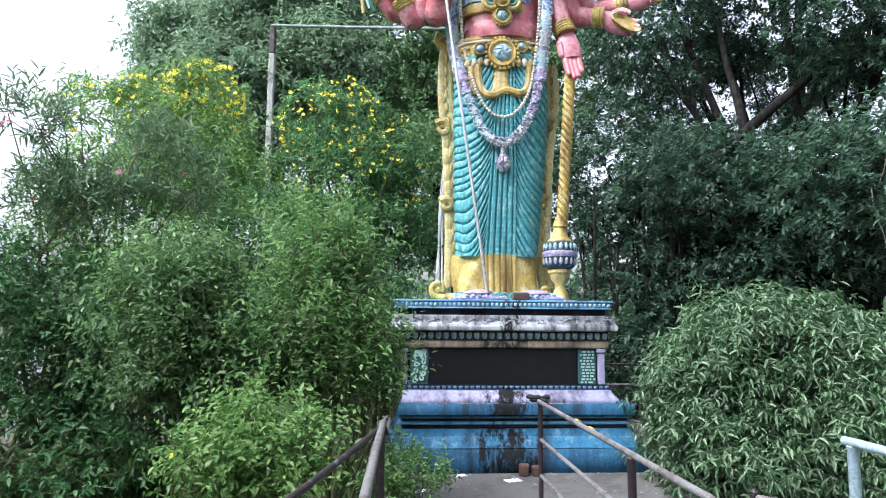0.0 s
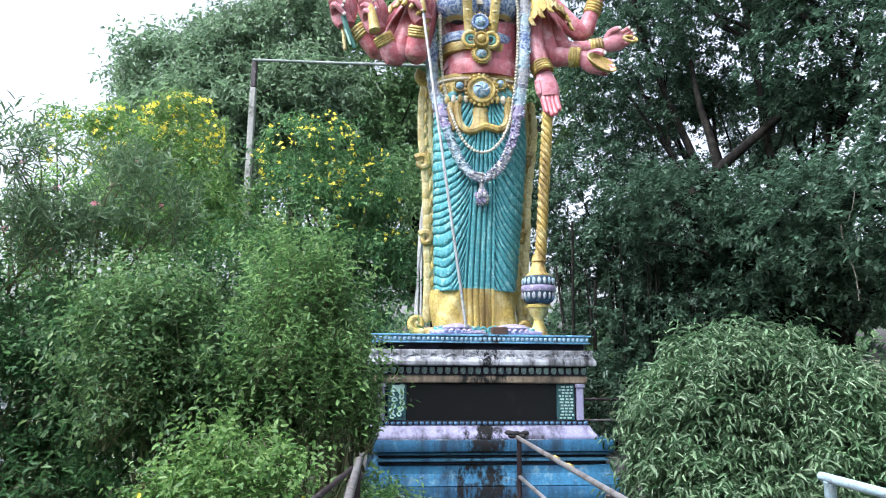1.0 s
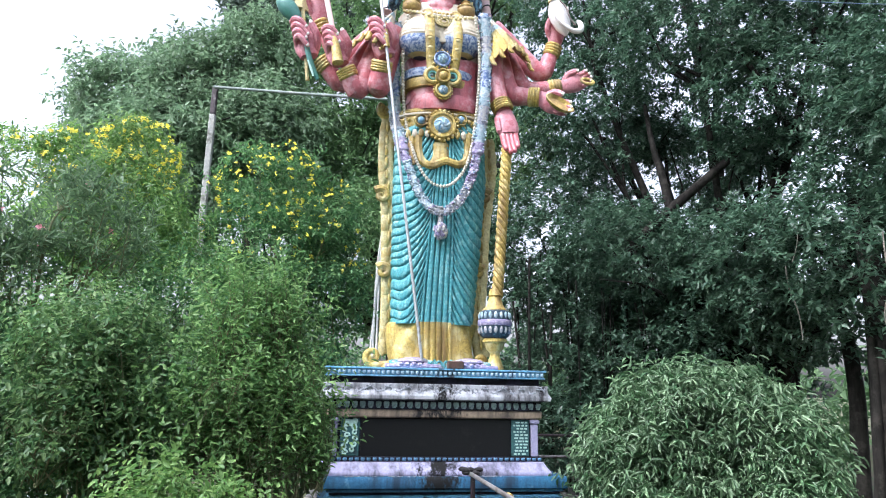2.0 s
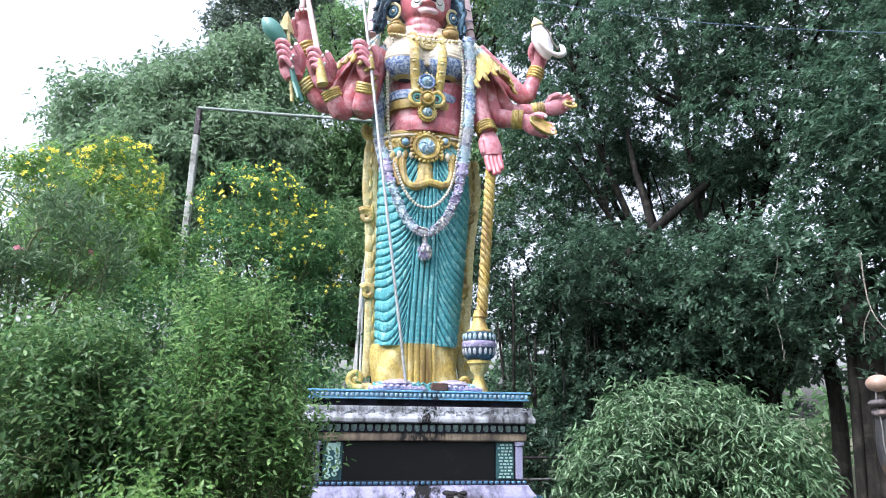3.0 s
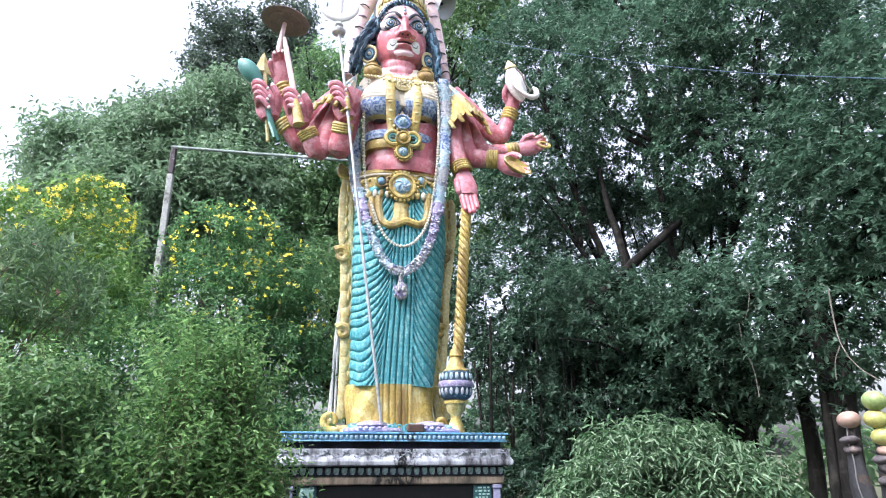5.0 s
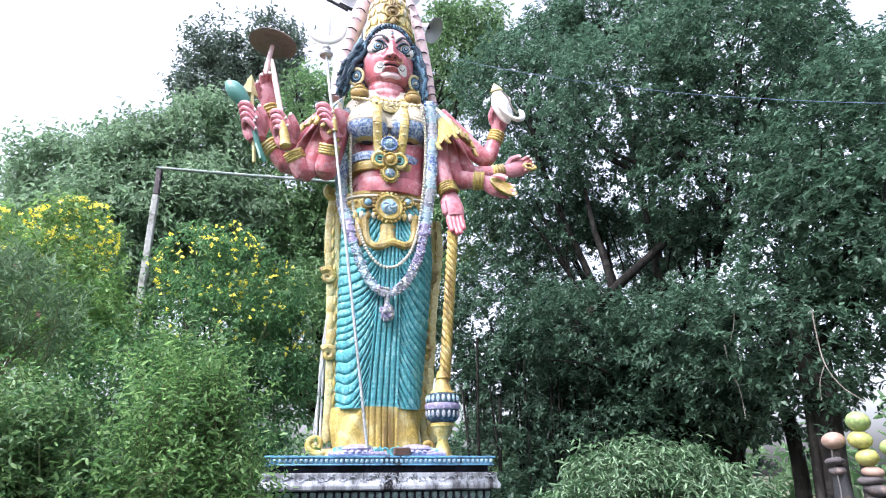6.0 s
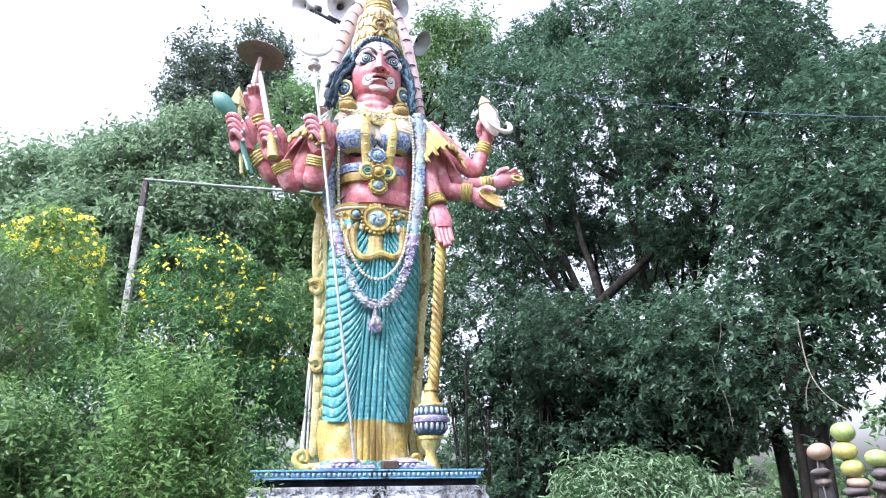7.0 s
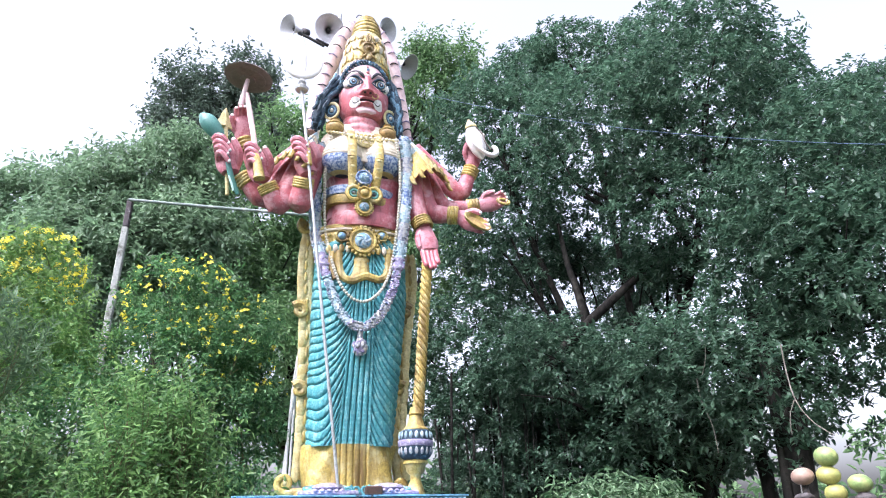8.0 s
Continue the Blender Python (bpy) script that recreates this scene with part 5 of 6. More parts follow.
for q in range(9):
    lump.ball((-0.02 + random.uniform(-0.075, 0.075), -1.2 + random.uniform(-0.04, 0.04), 0.925 + random.uniform(-0.015, 0.018)), (0.04, 0.035, 0.022), 0, 8, 6)
part("soot_crust", lump, SOOT, rail, "black crust of burnt lamp oil")

rail = thing("railing", "bent pipe railing with peeling grey paint, half buried in shrubs", "railing", MONUMENT)
post(-1.38, -2.62, 0.88, rail, RAIL_DARK, 0.028)
post(-1.40, -4.9, 0.88, rail, RAIL_DARK, 0.028)
pipe([(-1.37, -2.52, 0.92), (-1.385, -3.4, 0.905), (-1.40, -5.0, 0.90)], 0.024, RAIL_PAINT, rail)
pipe([(-1.42, -2.6, 0.80), (-1.43, -5.0, 0.78)], 0.018, RAIL_DARK, rail)
pipe([(-1.41, -2.72, 0.90), (-1.52, -3.4, 0.90), (-1.69, -4.31, 0.90), (-1.83, -5.0, 0.90)], 0.017, RAIL_DARK, rail, "loose_pipe", "leaning dark pipe", 1)

rail = thing("railing", "pipe railing in flaking pale blue paint beside a bush", "railing", MONUMENT)
post(1.50, -3.18, 0.87, rail, RAIL_BLUE, 0.034)
post(1.52, -4.6, 0.87, rail, RAIL_BLUE, 0.034)
pipe([(1.49, -3.12, 0.90), (1.53, -4.7, 0.90)], 0.028, RAIL_BLUE, rail)
pipe([(1.50, -3.18, 0.44), (1.52, -4.6, 0.44)], 0.022, RAIL_BLUE, rail)
pipe([(1.48, -3.16, 0.46), (1.10, -2.75, 0.47)], 0.02, RAIL_PAINT, rail)
post(1.10, -2.75, 0.50, rail, RAIL_DARK, 0.026)

# loose bricks and litter at the pedestal's foot
for x, y, h in ((0.06, -0.10, 0.115), (0.20, -0.11, 0.10)):
    s = Shape()
    s.box(-0.055, 0.055, -0.06, 0.06, 0, h, 0.012)
    thing("brick", "broken red brick standing on the concrete", "brick", MONUMENT @ pose(x, y, 0.0, 0, 0, random.uniform(-12, 12)), "bricks by the pedestal", data=s.mesh("brick", BRICK))
for x, y, w in ((-0.62, -0.12, 0.15), (-0.10, -0.35, 0.19)):
    s = Shape()
    n = 9
    v = [(w * (i / n - 0.5) * random.uniform(0.7, 1.1), w * 0.6 * (j / n - 0.5), 0.004 + 0.03 * abs(noise.noise((i * 0.7 + x * 9, j * 0.7, 1)))) for i in range(n + 1) for j in range(n + 1)]
    s.add(v, [(i * (n + 1) + j, (i + 1) * (n + 1) + j, (i + 1) * (n + 1) + j + 1, i * (n + 1) + j + 1) for i in range(n) for j in range(n)])
    thing("litter", "crumpled scrap of white plastic on the ground", "litter", MONUMENT @ pose(x, y, 0, 0, 0, 25), "litter on the platform", data=s.mesh("litter", PAPER))

def crumbs(name, label, category, count, x0, x1, y0, y1, z, mat, seed):
    """Small scattered flakes of paint and rubbish, past counting."""
    r = random.Random(seed)
    f = Shape()
    for _ in range(count):
        x, y, k = r.uniform(x0, x1), y1 - (y1 - y0) * r.random() ** 2, r.uniform(0.006, 0.022)
        f.ball((x, y, z + 0.003), (k, k * r.uniform(0.4, 0.9), 0.005), 0, 6, 4, Matrix.Rotation(r.uniform(0, 3), 3, "Z"))
    thing(name, label, category, MONUMENT, kind="stuff", data=f.mesh(name, mat))


crumbs("debris", "scattered white flakes and rubbish along the pedestal's foot", "debris", 90, -1.2, 1.5, -0.9, -0.02, 0.0, RELIEF_WHITE, 3)
crumbs("paint_flakes", "pale flakes of peeled paint lying on the ledge", "paint flakes", 60, -1.1, 0.6, 0.02, 0.06, 0.722, RELIEF_WHITE, 4)

# ---- iron trident with limes, beside the camera ----
tri = thing("trident", "dark iron trident standing upright with limes skewered on its prongs", "trident", pose(1.350, 1.474, -0.008, 0, 0, -47))
s = Shape()
s.tube([(0, 0, 0.008), (0, 0, 1.46)], 0.018, 0, 12)
s.ball((0, 0, 1.46), (0.03, 0.03, 0.04))
part("shaft", s, IRON, tri)
s = Shape()
s.tube([(0, 0, 1.46), (0, 0, 1.60), (0, 0, 1.70), (0, 0, 1.79)], [0.022, 0.018, 0.010, 0.002], 0, 10, 0.5)
part("prong", s, IRON, tri)
for sx, h in ((-1, 1.745), (1, 1.72)):
    s = Shape()
    s.tube([(0, 0, 1.46), (0.035 * sx, 0, 1.475), (0.058 * sx, 0, 1.53), (0.062 * sx, 0, 1.62), (0.060 * sx, 0, h)], [0.022, 0.027, 0.028, 0.018, 0.003], 0, 12, 0.45, 2)
    part("prong", s, IRON, tri)
s = Shape()
s.tube([(-0.066, -0.012, 1.70), (-0.069, -0.012, 1.66), (-0.062, -0.016, 1.62), (-0.066, -0.016, 1.56), (-0.05, -0.016, 1.50), (-0.035, -0.018, 1.44), (-0.03, -0.02, 1.3)], 0.0014, 0, 6, 1, 2)
part("cord", s, CORD_GREY, tri, "thin grey cord")
LIMES = ((0.002, 1.762, 0.028, 0.0245, LIME_GREEN), (-0.002, 1.718, 0.0275, 0.0225, LIME_YELLOW), (0.006, 1.676, 0.026, 0.0215, LIME_YELLOW), (0.011, 1.642, 0.025, 0.014, LIME_PINK), (0.004, 1.622, 0.03, 0.013, LIME_DARK), (0.012, 1.600, 0.03, 0.015, LIME_DARK), (0.006, 1.575, 0.028, 0.013, LIME_DARK),
         (-0.060, 1.718, 0.0275, 0.021, LIME_PINK), (-0.064, 1.668, 0.024, 0.011, LIME_DARK), (-0.064, 1.645, 0.02, 0.013, LIME_DARK), (0.062, 1.697, 0.0275, 0.0215, LIME_GREEN), (0.066, 1.662, 0.025, 0.016, LIME_DARK), (0.062, 1.634, 0.026, 0.014, LIME_DARK))
for x, z, r, h, m in LIMES:
    s = Shape()
    s.ball((0, 0, 0), (r, r, h), 0, 24, 16)
    s.v = [tuple(Vector(p) * (1 + (0.20 if m in (LIME_DARK,) else 0.035) * noise.noise(Vector(p) * (60 if m is LIME_DARK else 26) + Vector((z * 90, x * 50, 0))))) for p in s.v]
    lab = {LIME_GREEN: "green lime", LIME_YELLOW: "yellow ripe lime", LIME_PINK: "drying brownish lime", LIME_DARK: "shrivelled black lime"}[m]
    part("lime", s, m, tri, lab, pose(x, 0, z, random.uniform(-9, 9), random.uniform(-9, 9), random.uniform(0, 360)))

# ---- pole, pipe, cables, loudspeakers ----
pole = thing("pole", "slender weathered concrete pole with a rusty top, behind flowering shrubs", "pole", pose(-3.09, 11.08, -0.12))
s = Shape()
s.box(-0.052, 0.052, -0.052, 0.052, 0, 6.45, 0.012)
part("shaft", s, POLE_GREY, pole)
s = Shape()
s.box(-0.048, 0.048, -0.048, 0.048, 6.45, 6.98, 0.015)
part("cap", s, RAIL_DARK, pole, "rust brown top")
s = Shape()
s.tube([(-3.09, 10.97, 6.81), (-1.68, 10.87, 6.74), (0.12, 10.60, 6.60)], 0.028, 0, 10)
thing("pipe", "thin grey-green steel pipe running from pole to statue's back", "pipe", data=s.mesh("pipe", PIPE_GREEN))
for a, b, c in (((-0.69, 1.50, 3.83), (-0.76, 1.60, 3.18), (-0.77, 1.50, 2.10)), ((-0.67, 1.50, 3.76), (-0.72, 1.60, 3.11), (-0.72, 1.50, 2.08)), ((-0.70, 1.50, 3.53), (-0.76, 1.60, 2.68), (-0.80, 1.50, 2.13))):
    s = Shape()
    s.tube([a, b, c, (c[0], c[1], 1.852)], 0.016, 0, 8, 1, 2)
    thing("cable", "pale electric cable hanging down behind the statue", "cable", MONUMENT, "cables behind the statue", data=s.mesh("cable", CABLE_WHITE))
s = Shape()
cab = [(2.65, 12.73, 11.02), (3.53, 11.47, 9.95), (4.77, 9.91, 8.71), (5.76, 8.66, 7.79), (6.81, 7.32, 6.91), (7.50, 5.99, 6.10), (8.16, 4.45, 5.27)]
s.tube(cab, 0.005, 0, 6, 1, 2)
thing("cable", "thin blue-grey overhead cable slung between the trees", "cable", data=s.mesh("cable", CABLE))

mast = thing("mast", "thin steel loudspeaker mast behind the statue", "mast", MONUMENT)
mp = (-0.40, 1.75, 9.09)
s = Shape()
s.tube([(mp[0], 1.75, 1.85), (mp[0], 1.75, mp[2] + 0.5)], 0.035, 0, 10)
part("pole", s, METAL, mast)
s = Shape()
s.tube([(-0.77, 1.75, 8.98), (-0.48, 1.75, 8.86), (0.57, 1.75, 8.94)], 0.03, 0, 8)
part("bracket", s, IRON, mast)
s = Shape()
s.tube([(-1.07, 1.75, 9.05), (-0.91, 1.75, 9.00), (-0.63, 1.75, 8.87)], 0.025, 0, 8)
part("bracket", s, IRON, mast)


def horn(c, aim, size):
    m = MONUMENT @ look(c, aim) @ pose(0, 0, 0, 180, 0, 0)
    ob = thing("horn_loudspeaker", "grey metal horn loudspeaker on a mast", "loudspeaker", m, "horns on the mast")
    s = Shape()
    out = [(0.03, -0.20), (0.045, -0.12), (0.08, 0.0), (0.14, 0.10), (0.22, 0.17), (0.27, 0.195), (0.28, 0.20), (0.27, 0.203)]
    s.lathe([(r * size, z * size) for r, z in out + [(0.21, 0.165), (0.13, 0.09), (0.07, 0.0), (0.03, -0.12), (0.01, -0.13)]], (0, 0, 0), 0, 28)
    part("bell", s, HORN_GREY, ob)
    s = Shape()
    s.lathe([(0.02 * size, -0.36 * size), (0.085 * size, -0.35 * size), (0.09 * size, -0.22 * size), (0.04 * size, -0.19 * size)], (0, 0, 0), 0, 18)
    part("driver", s, IRON, ob)
    s = Shape()
    s.lathe([(0.012 * size, -0.14 * size), (0.045 * size, -0.06 * size), (0.05 * size, 0.02 * size), (0.02 * size, 0.06 * size)], (0, 0, 0), 0, 14)
    part("inner_horn", s, IRON, ob)


horn((-0.59, 1.65, 9.13), (-0.3, -2.5, 7.0), 0.85)
horn((-1.12, 1.70, 9.07), (-3.2, 0.4, 8.3), 0.75)
horn((0.33, 1.75, 9.40), (3.0, -1.5, 8.0), 0.75)
horn((0.69, 1.70, 8.74), (3.0, 0.3, 6.6), 0.80)

# railing behind the pedestal
rail = thing("railing", "thin dark red pipe railing behind the pedestal", "railing", MONUMENT)
for x in (1.62, 3.0):
    post(x, 3.4, 0.98, rail, RAIL_DARK, 0.03)
pipe([(1.35, 3.4, 0.94), (3.1, 3.4, 0.92)], 0.02, RAIL_DARK, rail)
pipe([(1.35, 3.4, 0.60), (3.1, 3.4, 0.60)], 0.02, RAIL_PAINT, rail)


# pale picket fence glimpsed through the shrubs
fence = thing("fence", "low pale blue-grey picket fence behind the shrubs", "fence", pose(-5.6, 8.9, -0.12, 0, 0, 8))
for z in (0.28, 0.95):
    b = Shape()
    b.box(-2.2, 2.2, 0.02, 0.06, z, z + 0.06, 0.008)
    part("rail", b, PALE_WALL, fence)
b = Shape()
b.box(-0.022, 0.022, -0.004, 0.018, 0.08, 1.15, 0.006)
picket = b.mesh("picket", PALE_WALL)
for i in range(37):
    part("picket", picket, None, fence, at=pose(-2.16 + i * 0.12, 0, 0))
b = Shape()
b.box(-0.05, 0.05, -0.05, 0.05, 0, 1.28, 0.012)
fence_post = b.mesh("post", PALE_WALL)
for x in (-2.2, 0.0, 2.2):
    part("post", fence_post, None, fence, at=pose(x, 0.11, 0))


# ---- plants ----
def leaf_mesh(name, base, along, normal, length, width, mat, fold=0.25, curl=0.15):
    """One mesh of many leaves: arrays of base points, directions, normals and sizes. Each leaf has a folded blade of four faces."""
    n = len(base)
    along = along / np.linalg.norm(along, axis=1, keepdims=True)
    side = np.cross(along, normal)
    side /= np.linalg.norm(side, axis=1, keepdims=True) + 1e-9
    nrm = np.cross(side, along)
    L, W = length[:, None], width[:, None]
    v = np.empty((n, 6, 3))
    v[:, 0] = base
    v[:, 1] = base + along * L * 0.35 + side * W * 0.5 + nrm * W * fold
    v[:, 2] = base + along * L * 0.72 + side * W * 0.36 + nrm * (W * fold * 0.7 - L * curl * 0.4)
    v[:, 3] = base + along * L - nrm * L * curl
    v[:, 4] = base + along * L * 0.72 - side * W * 0.36 + nrm * (W * fold * 0.7 - L * curl * 0.4)
    v[:, 5] = base + along * L * 0.35 - side * W * 0.5 + nrm * W * fold
    me = bpy.data.meshes.new(name)
    me.vertices.add(n * 6)
    me.vertices.foreach_set("co", v.astype(np.float32).ravel())
    loops = np.array([0, 3, 2, 1, 0, 5, 4, 3])[None, :] + 6 * np.arange(n)[:, None]
    me.loops.add(n * 8)
    me.loops.foreach_set("vertex_index", loops.astype(np.int32).ravel())
    me.polygons.add(n * 2)
    me.polygons.foreach_set("loop_start", np.arange(0, n * 8, 4, dtype=np.int32))
    me.materials.append(mat)
    me.update(calc_edges=True)
    return me


def unit(a):
    return a / (np.linalg.norm(a, axis=1, keepdims=True) + 1e-9)


def crown(rng, lobes, twigs, per, length, width, twig=0.3, shell=0.55, droop=0.3, up=0.3, spread=0.9, gap=0.0, gap_size=0.7, flip=0.45, rag=0.28):
    """Leaves on twigs in lobes (centre, radii). Returns base, along, normal, length, width."""
    vol = np.array([(r[0] * r[1] * r[2]) ** (2 / 3) for c, r in lobes])
    pick = rng.choice(len(lobes), twigs, p=vol / vol.sum())
    C, R = np.array([c for c, r in lobes])[pick], np.array([r for c, r in lobes])[pick]
    d = unit(rng.normal(size=(twigs, 3)))
    k = shell + (1 - shell) * rng.random((twigs, 1)) ** 0.6
    # uneven outline
    lump = np.array([noise.noise(Vector(q * 2.3 + c * 0.7)) for q, c in zip(d, C)])[:, None]
    o = C + d * R * k * (1 + rag * lump)
    if gap > 0:
        keep = np.array([noise.noise(Vector(p / gap_size)) for p in o]) > gap - 1
        o, d = o[keep], d[keep]
    t = unit(d * 0.7 + rng.normal(size=d.shape) * 0.55 + np.array([0, 0, up]))
    n = len(o)
    s = (np.arange(per) + 0.6) / per
    base = o[:, None, :] + t[:, None, :] * (s[None, :, None] * twig * rng.uniform(0.5, 1.4, (n, 1, 1)))
    ref = unit(np.cross(t, rng.normal(size=t.shape)))
    ref2 = np.cross(t, ref)
    a = np.arange(per)[None, :] * 2.4 + rng.random((n, 1)) * 6.28
    out = np.cos(a)[..., None] * ref[:, None, :] + np.sin(a)[..., None] * ref2[:, None, :]
    along = t[:, None, :] * (1 - spread * 0.55) + out * spread + rng.normal(size=(n, per, 3)) * 0.18
    along[..., 2] -= droop
    nor = np.cross(np.cross(along, np.array([0, 0, 1.0]) + rng.normal(size=(n, per, 3)) * flip), along)
    size = rng.uniform(0.65, 1.2, (n, per))
    return base.reshape(-1, 3), along.reshape(-1, 3), nor.reshape(-1, 3), (size * length).ravel(), (size * width).ravel()


def limbs(rng, s, foot, lobes, r, sub=3, wob=0.25):
    """A tapering trunk from foot, limbs to each lobe and branches within it."""
    foot = Vector(foot)
    mid = sum((Vector(c) for c, q in lobes), Vector()) / len(lobes)
    low = min(c[2] - q[2] * 0.5 for c, q in lobes)
    fork = Vector((foot.x * 0.75 + mid.x * 0.25, foot.y * 0.75 + mid.y * 0.25, max(foot.z + 0.25, min(low, foot.z + (mid.z - foot.z) * 0.6))))
    s.tube([foot - Vector((0, 0, 0.15)), foot.lerp(fork, 0.15), foot.lerp(fork, 0.55) + Vector((rng.uniform(-1, 1) * wob * r * 2, 0, 0)), fork], [r * 1.5, r * 1.1, r * 0.95, r * 0.8], 0, 12, 1, 1)
    for c, q in lobes:
        c = Vector(c)
        m1 = fork.lerp(c, 0.35) + Vector(rng.normal(size=3)) * wob * 0.6
        m2 = fork.lerp(c, 0.7) + Vector(rng.normal(size=3)) * wob
        s.tube([fork - Vector((0, 0, r * 0.3)), m1, m2, c], [r * 0.6, r * 0.42, r * 0.28, r * 0.12], 0, 9, 1, 2)
        for _ in range(sub):
            e = c + Vector([rng.uniform(-0.85, 0.85) * a for a in q])
            st = m2.lerp(c, rng.uniform(0, 0.8))
            s.tube([st, st.lerp(e, 0.5) + Vector(rng.normal(size=3)) * wob * 0.5, e], [r * 0.2, r * 0.12, r * 0.04], 0, 6, 1, 1)


def boughs(ob, paths, mat, name="limb"):
    """Extra limbs along given paths in world places, each with its own radii."""
    inv = ob.matrix_basis.inverted()
    for pts, r0, r1 in paths:
        s = Shape()
        k = len(pts) - 1
        s.tube([inv @ Vector(p) for p in pts], [r0 + (r1 - r0) * i / k for i in range(k + 1)], 0, 10, 1, 2)
        part(name, s, mat, ob)


def shoots(rng, s, lobes, count, length, width, r):
    """Upright leafy stems that stand out of a shrub. Adds the stems to s and returns the leaves' arrays."""
    parts = []
    for _ in range(count):
        c, q = lobes[rng.integers(len(lobes))]
        top = Vector(c) + Vector((rng.uniform(-1, 1) * q[0], rng.uniform(-1, 1) * q[1], rng.uniform(0.2, 1.5) * q[2]))
        low = Vector(c) + Vector((rng.uniform(-0.5, 0.5) * q[0], rng.uniform(-0.5, 0.5) * q[1], -q[2] * 0.9))
        bow = Vector(rng.normal(size=3)) * 0.06
        mid = low.lerp(top, 0.5) + bow
        s.tube([low, mid, top], [r, r * 0.8, r * 0.3], 0, 5, 1, 1)
        n = max(6, int((top - low).length / (length * 0.36)))
        t = np.linspace(0.2, 1.0, n)[:, None]
        a, m, b = np.array(low), np.array(mid), np.array(top)
        base = a * (1 - t) ** 2 + 2 * m * t * (1 - t) + b * t * t
        ph = np.arange(n) * 2.4 + rng.uniform(0, 6)
        k = 1.0 - 0.45 * t[:, 0]
        along = np.stack([np.cos(ph), np.sin(ph), 0.25 + 0.9 * t[:, 0] ** 3], 1) + rng.normal(size=(n, 3)) * 0.15
        nor = np.stack([-np.cos(ph) * 0.4, -np.sin(ph) * 0.4, np.ones(n)], 1) + rng.normal(size=(n, 3)) * 0.25
        parts.append((base, along, nor, length * k * rng.uniform(0.8, 1.2, n), width * k * rng.uniform(0.8, 1.2, n)))
    return [np.concatenate(x) for x in zip(*parts)]


def plant(name, label, category, seed, foot, lobes, leaf_mat, bark, r, twigs, per, length, width, group="", sub=3, flowers=None, stems=0, upright=0, curl=0.15, **kw):
    rng = np.random.default_rng(seed)
    ob = thing(name, label, category, pose(*foot), group)
    inv = Vector(foot)
    s = Shape()
    limbs(rng, s, foot, lobes, r, sub, kw.pop("wob", 0.25))
    for _ in range(stems):
        c, q = lobes[rng.integers(len(lobes))]
        e = Vector(c) + Vector([rng.uniform(-0.8, 0.8) * a for a in q])
        f = Vector(foot) + Vector((rng.uniform(-1, 1) * 0.5 * q[0], rng.uniform(-1, 1) * 0.5 * q[1], 0))
        s.tube([f - Vector((0, 0, 0.1)), f.lerp(e, 0.5) + Vector(rng.normal(size=3)) * 0.12, e], [r * 0.5, r * 0.35, r * 0.12], 0, 6, 1, 1)
    extra = shoots(rng, s, lobes, upright, length * 1.1, width * 1.1, 0.006) if upright else None
    s.v = [tuple(Vector(p) - inv) for p in s.v]
    part("trunk", s, bark, ob)
    b, a, n, L, W = crown(rng, lobes, twigs, per, length, width, **kw)
    if extra:
        b, a, n, L, W = (np.concatenate(x) for x in zip((b, a, n, L, W), extra))
    part("crown", leaf_mesh("crown", b - np.array(foot), a, n, L, W, leaf_mat, 0.16, curl), None, ob)
    if flowers:
        mat, count, size, zmin, lob = flowers
        b, a, n, L, W = crown(rng, [lobes[i] for i in lob], count, 5, size, size * 0.75, twig=size * 0.8, shell=1.02, droop=-0.2, up=0.6, spread=1.0)
        keep = np.repeat(b.reshape(-1, 5, 3)[:, 0, 2] > zmin, 5)
        tagged(part("blossom", leaf_mesh("blossom", b[keep] - np.array(foot), a[keep], n[keep], L[keep], W[keep], mat), None, ob), kind="stuff")
    return ob


G = -0.12
# great dark tree behind the statue, on the mace side
HIGH_LOBES = [((6.01, 10.96, 8.95), (2.0, 1.6, 1.9)), ((7.92, 9.67, 9.77), (2.0, 1.8, 2.3)), ((8.69, 8.28, 6.96), (1.8, 1.8, 1.7)), ((4.50, 13.26, 10.66), (1.8, 1.6, 1.6)), ((4.62, 13.22, 7.68), (1.9, 1.6, 1.7)),
       ((7.13, 10.27, 6.86), (1.6, 1.5, 1.3)), ((7.97, 8.29, 5.52), (1.8, 1.6, 1.5)), ((8.25, 7.28, 4.69), (1.8, 1.6, 1.7)),
       ((7.1, 14.2, 13.9), (1.5, 1.2, 1.1)), ((8.7, 13.2, 13.3), (1.5, 1.2, 1.3)), ((5.9, 14.6, 13.4), (1.1, 1.1, 1.0)), ((11.2, 10.0, 9.6), (1.3, 1.2, 1.2)), ((11.3, 8.8, 8.9), (1.2, 1.2, 1.3)), ((10.6, 11.2, 11.6), (1.0, 1.0, 0.9))]
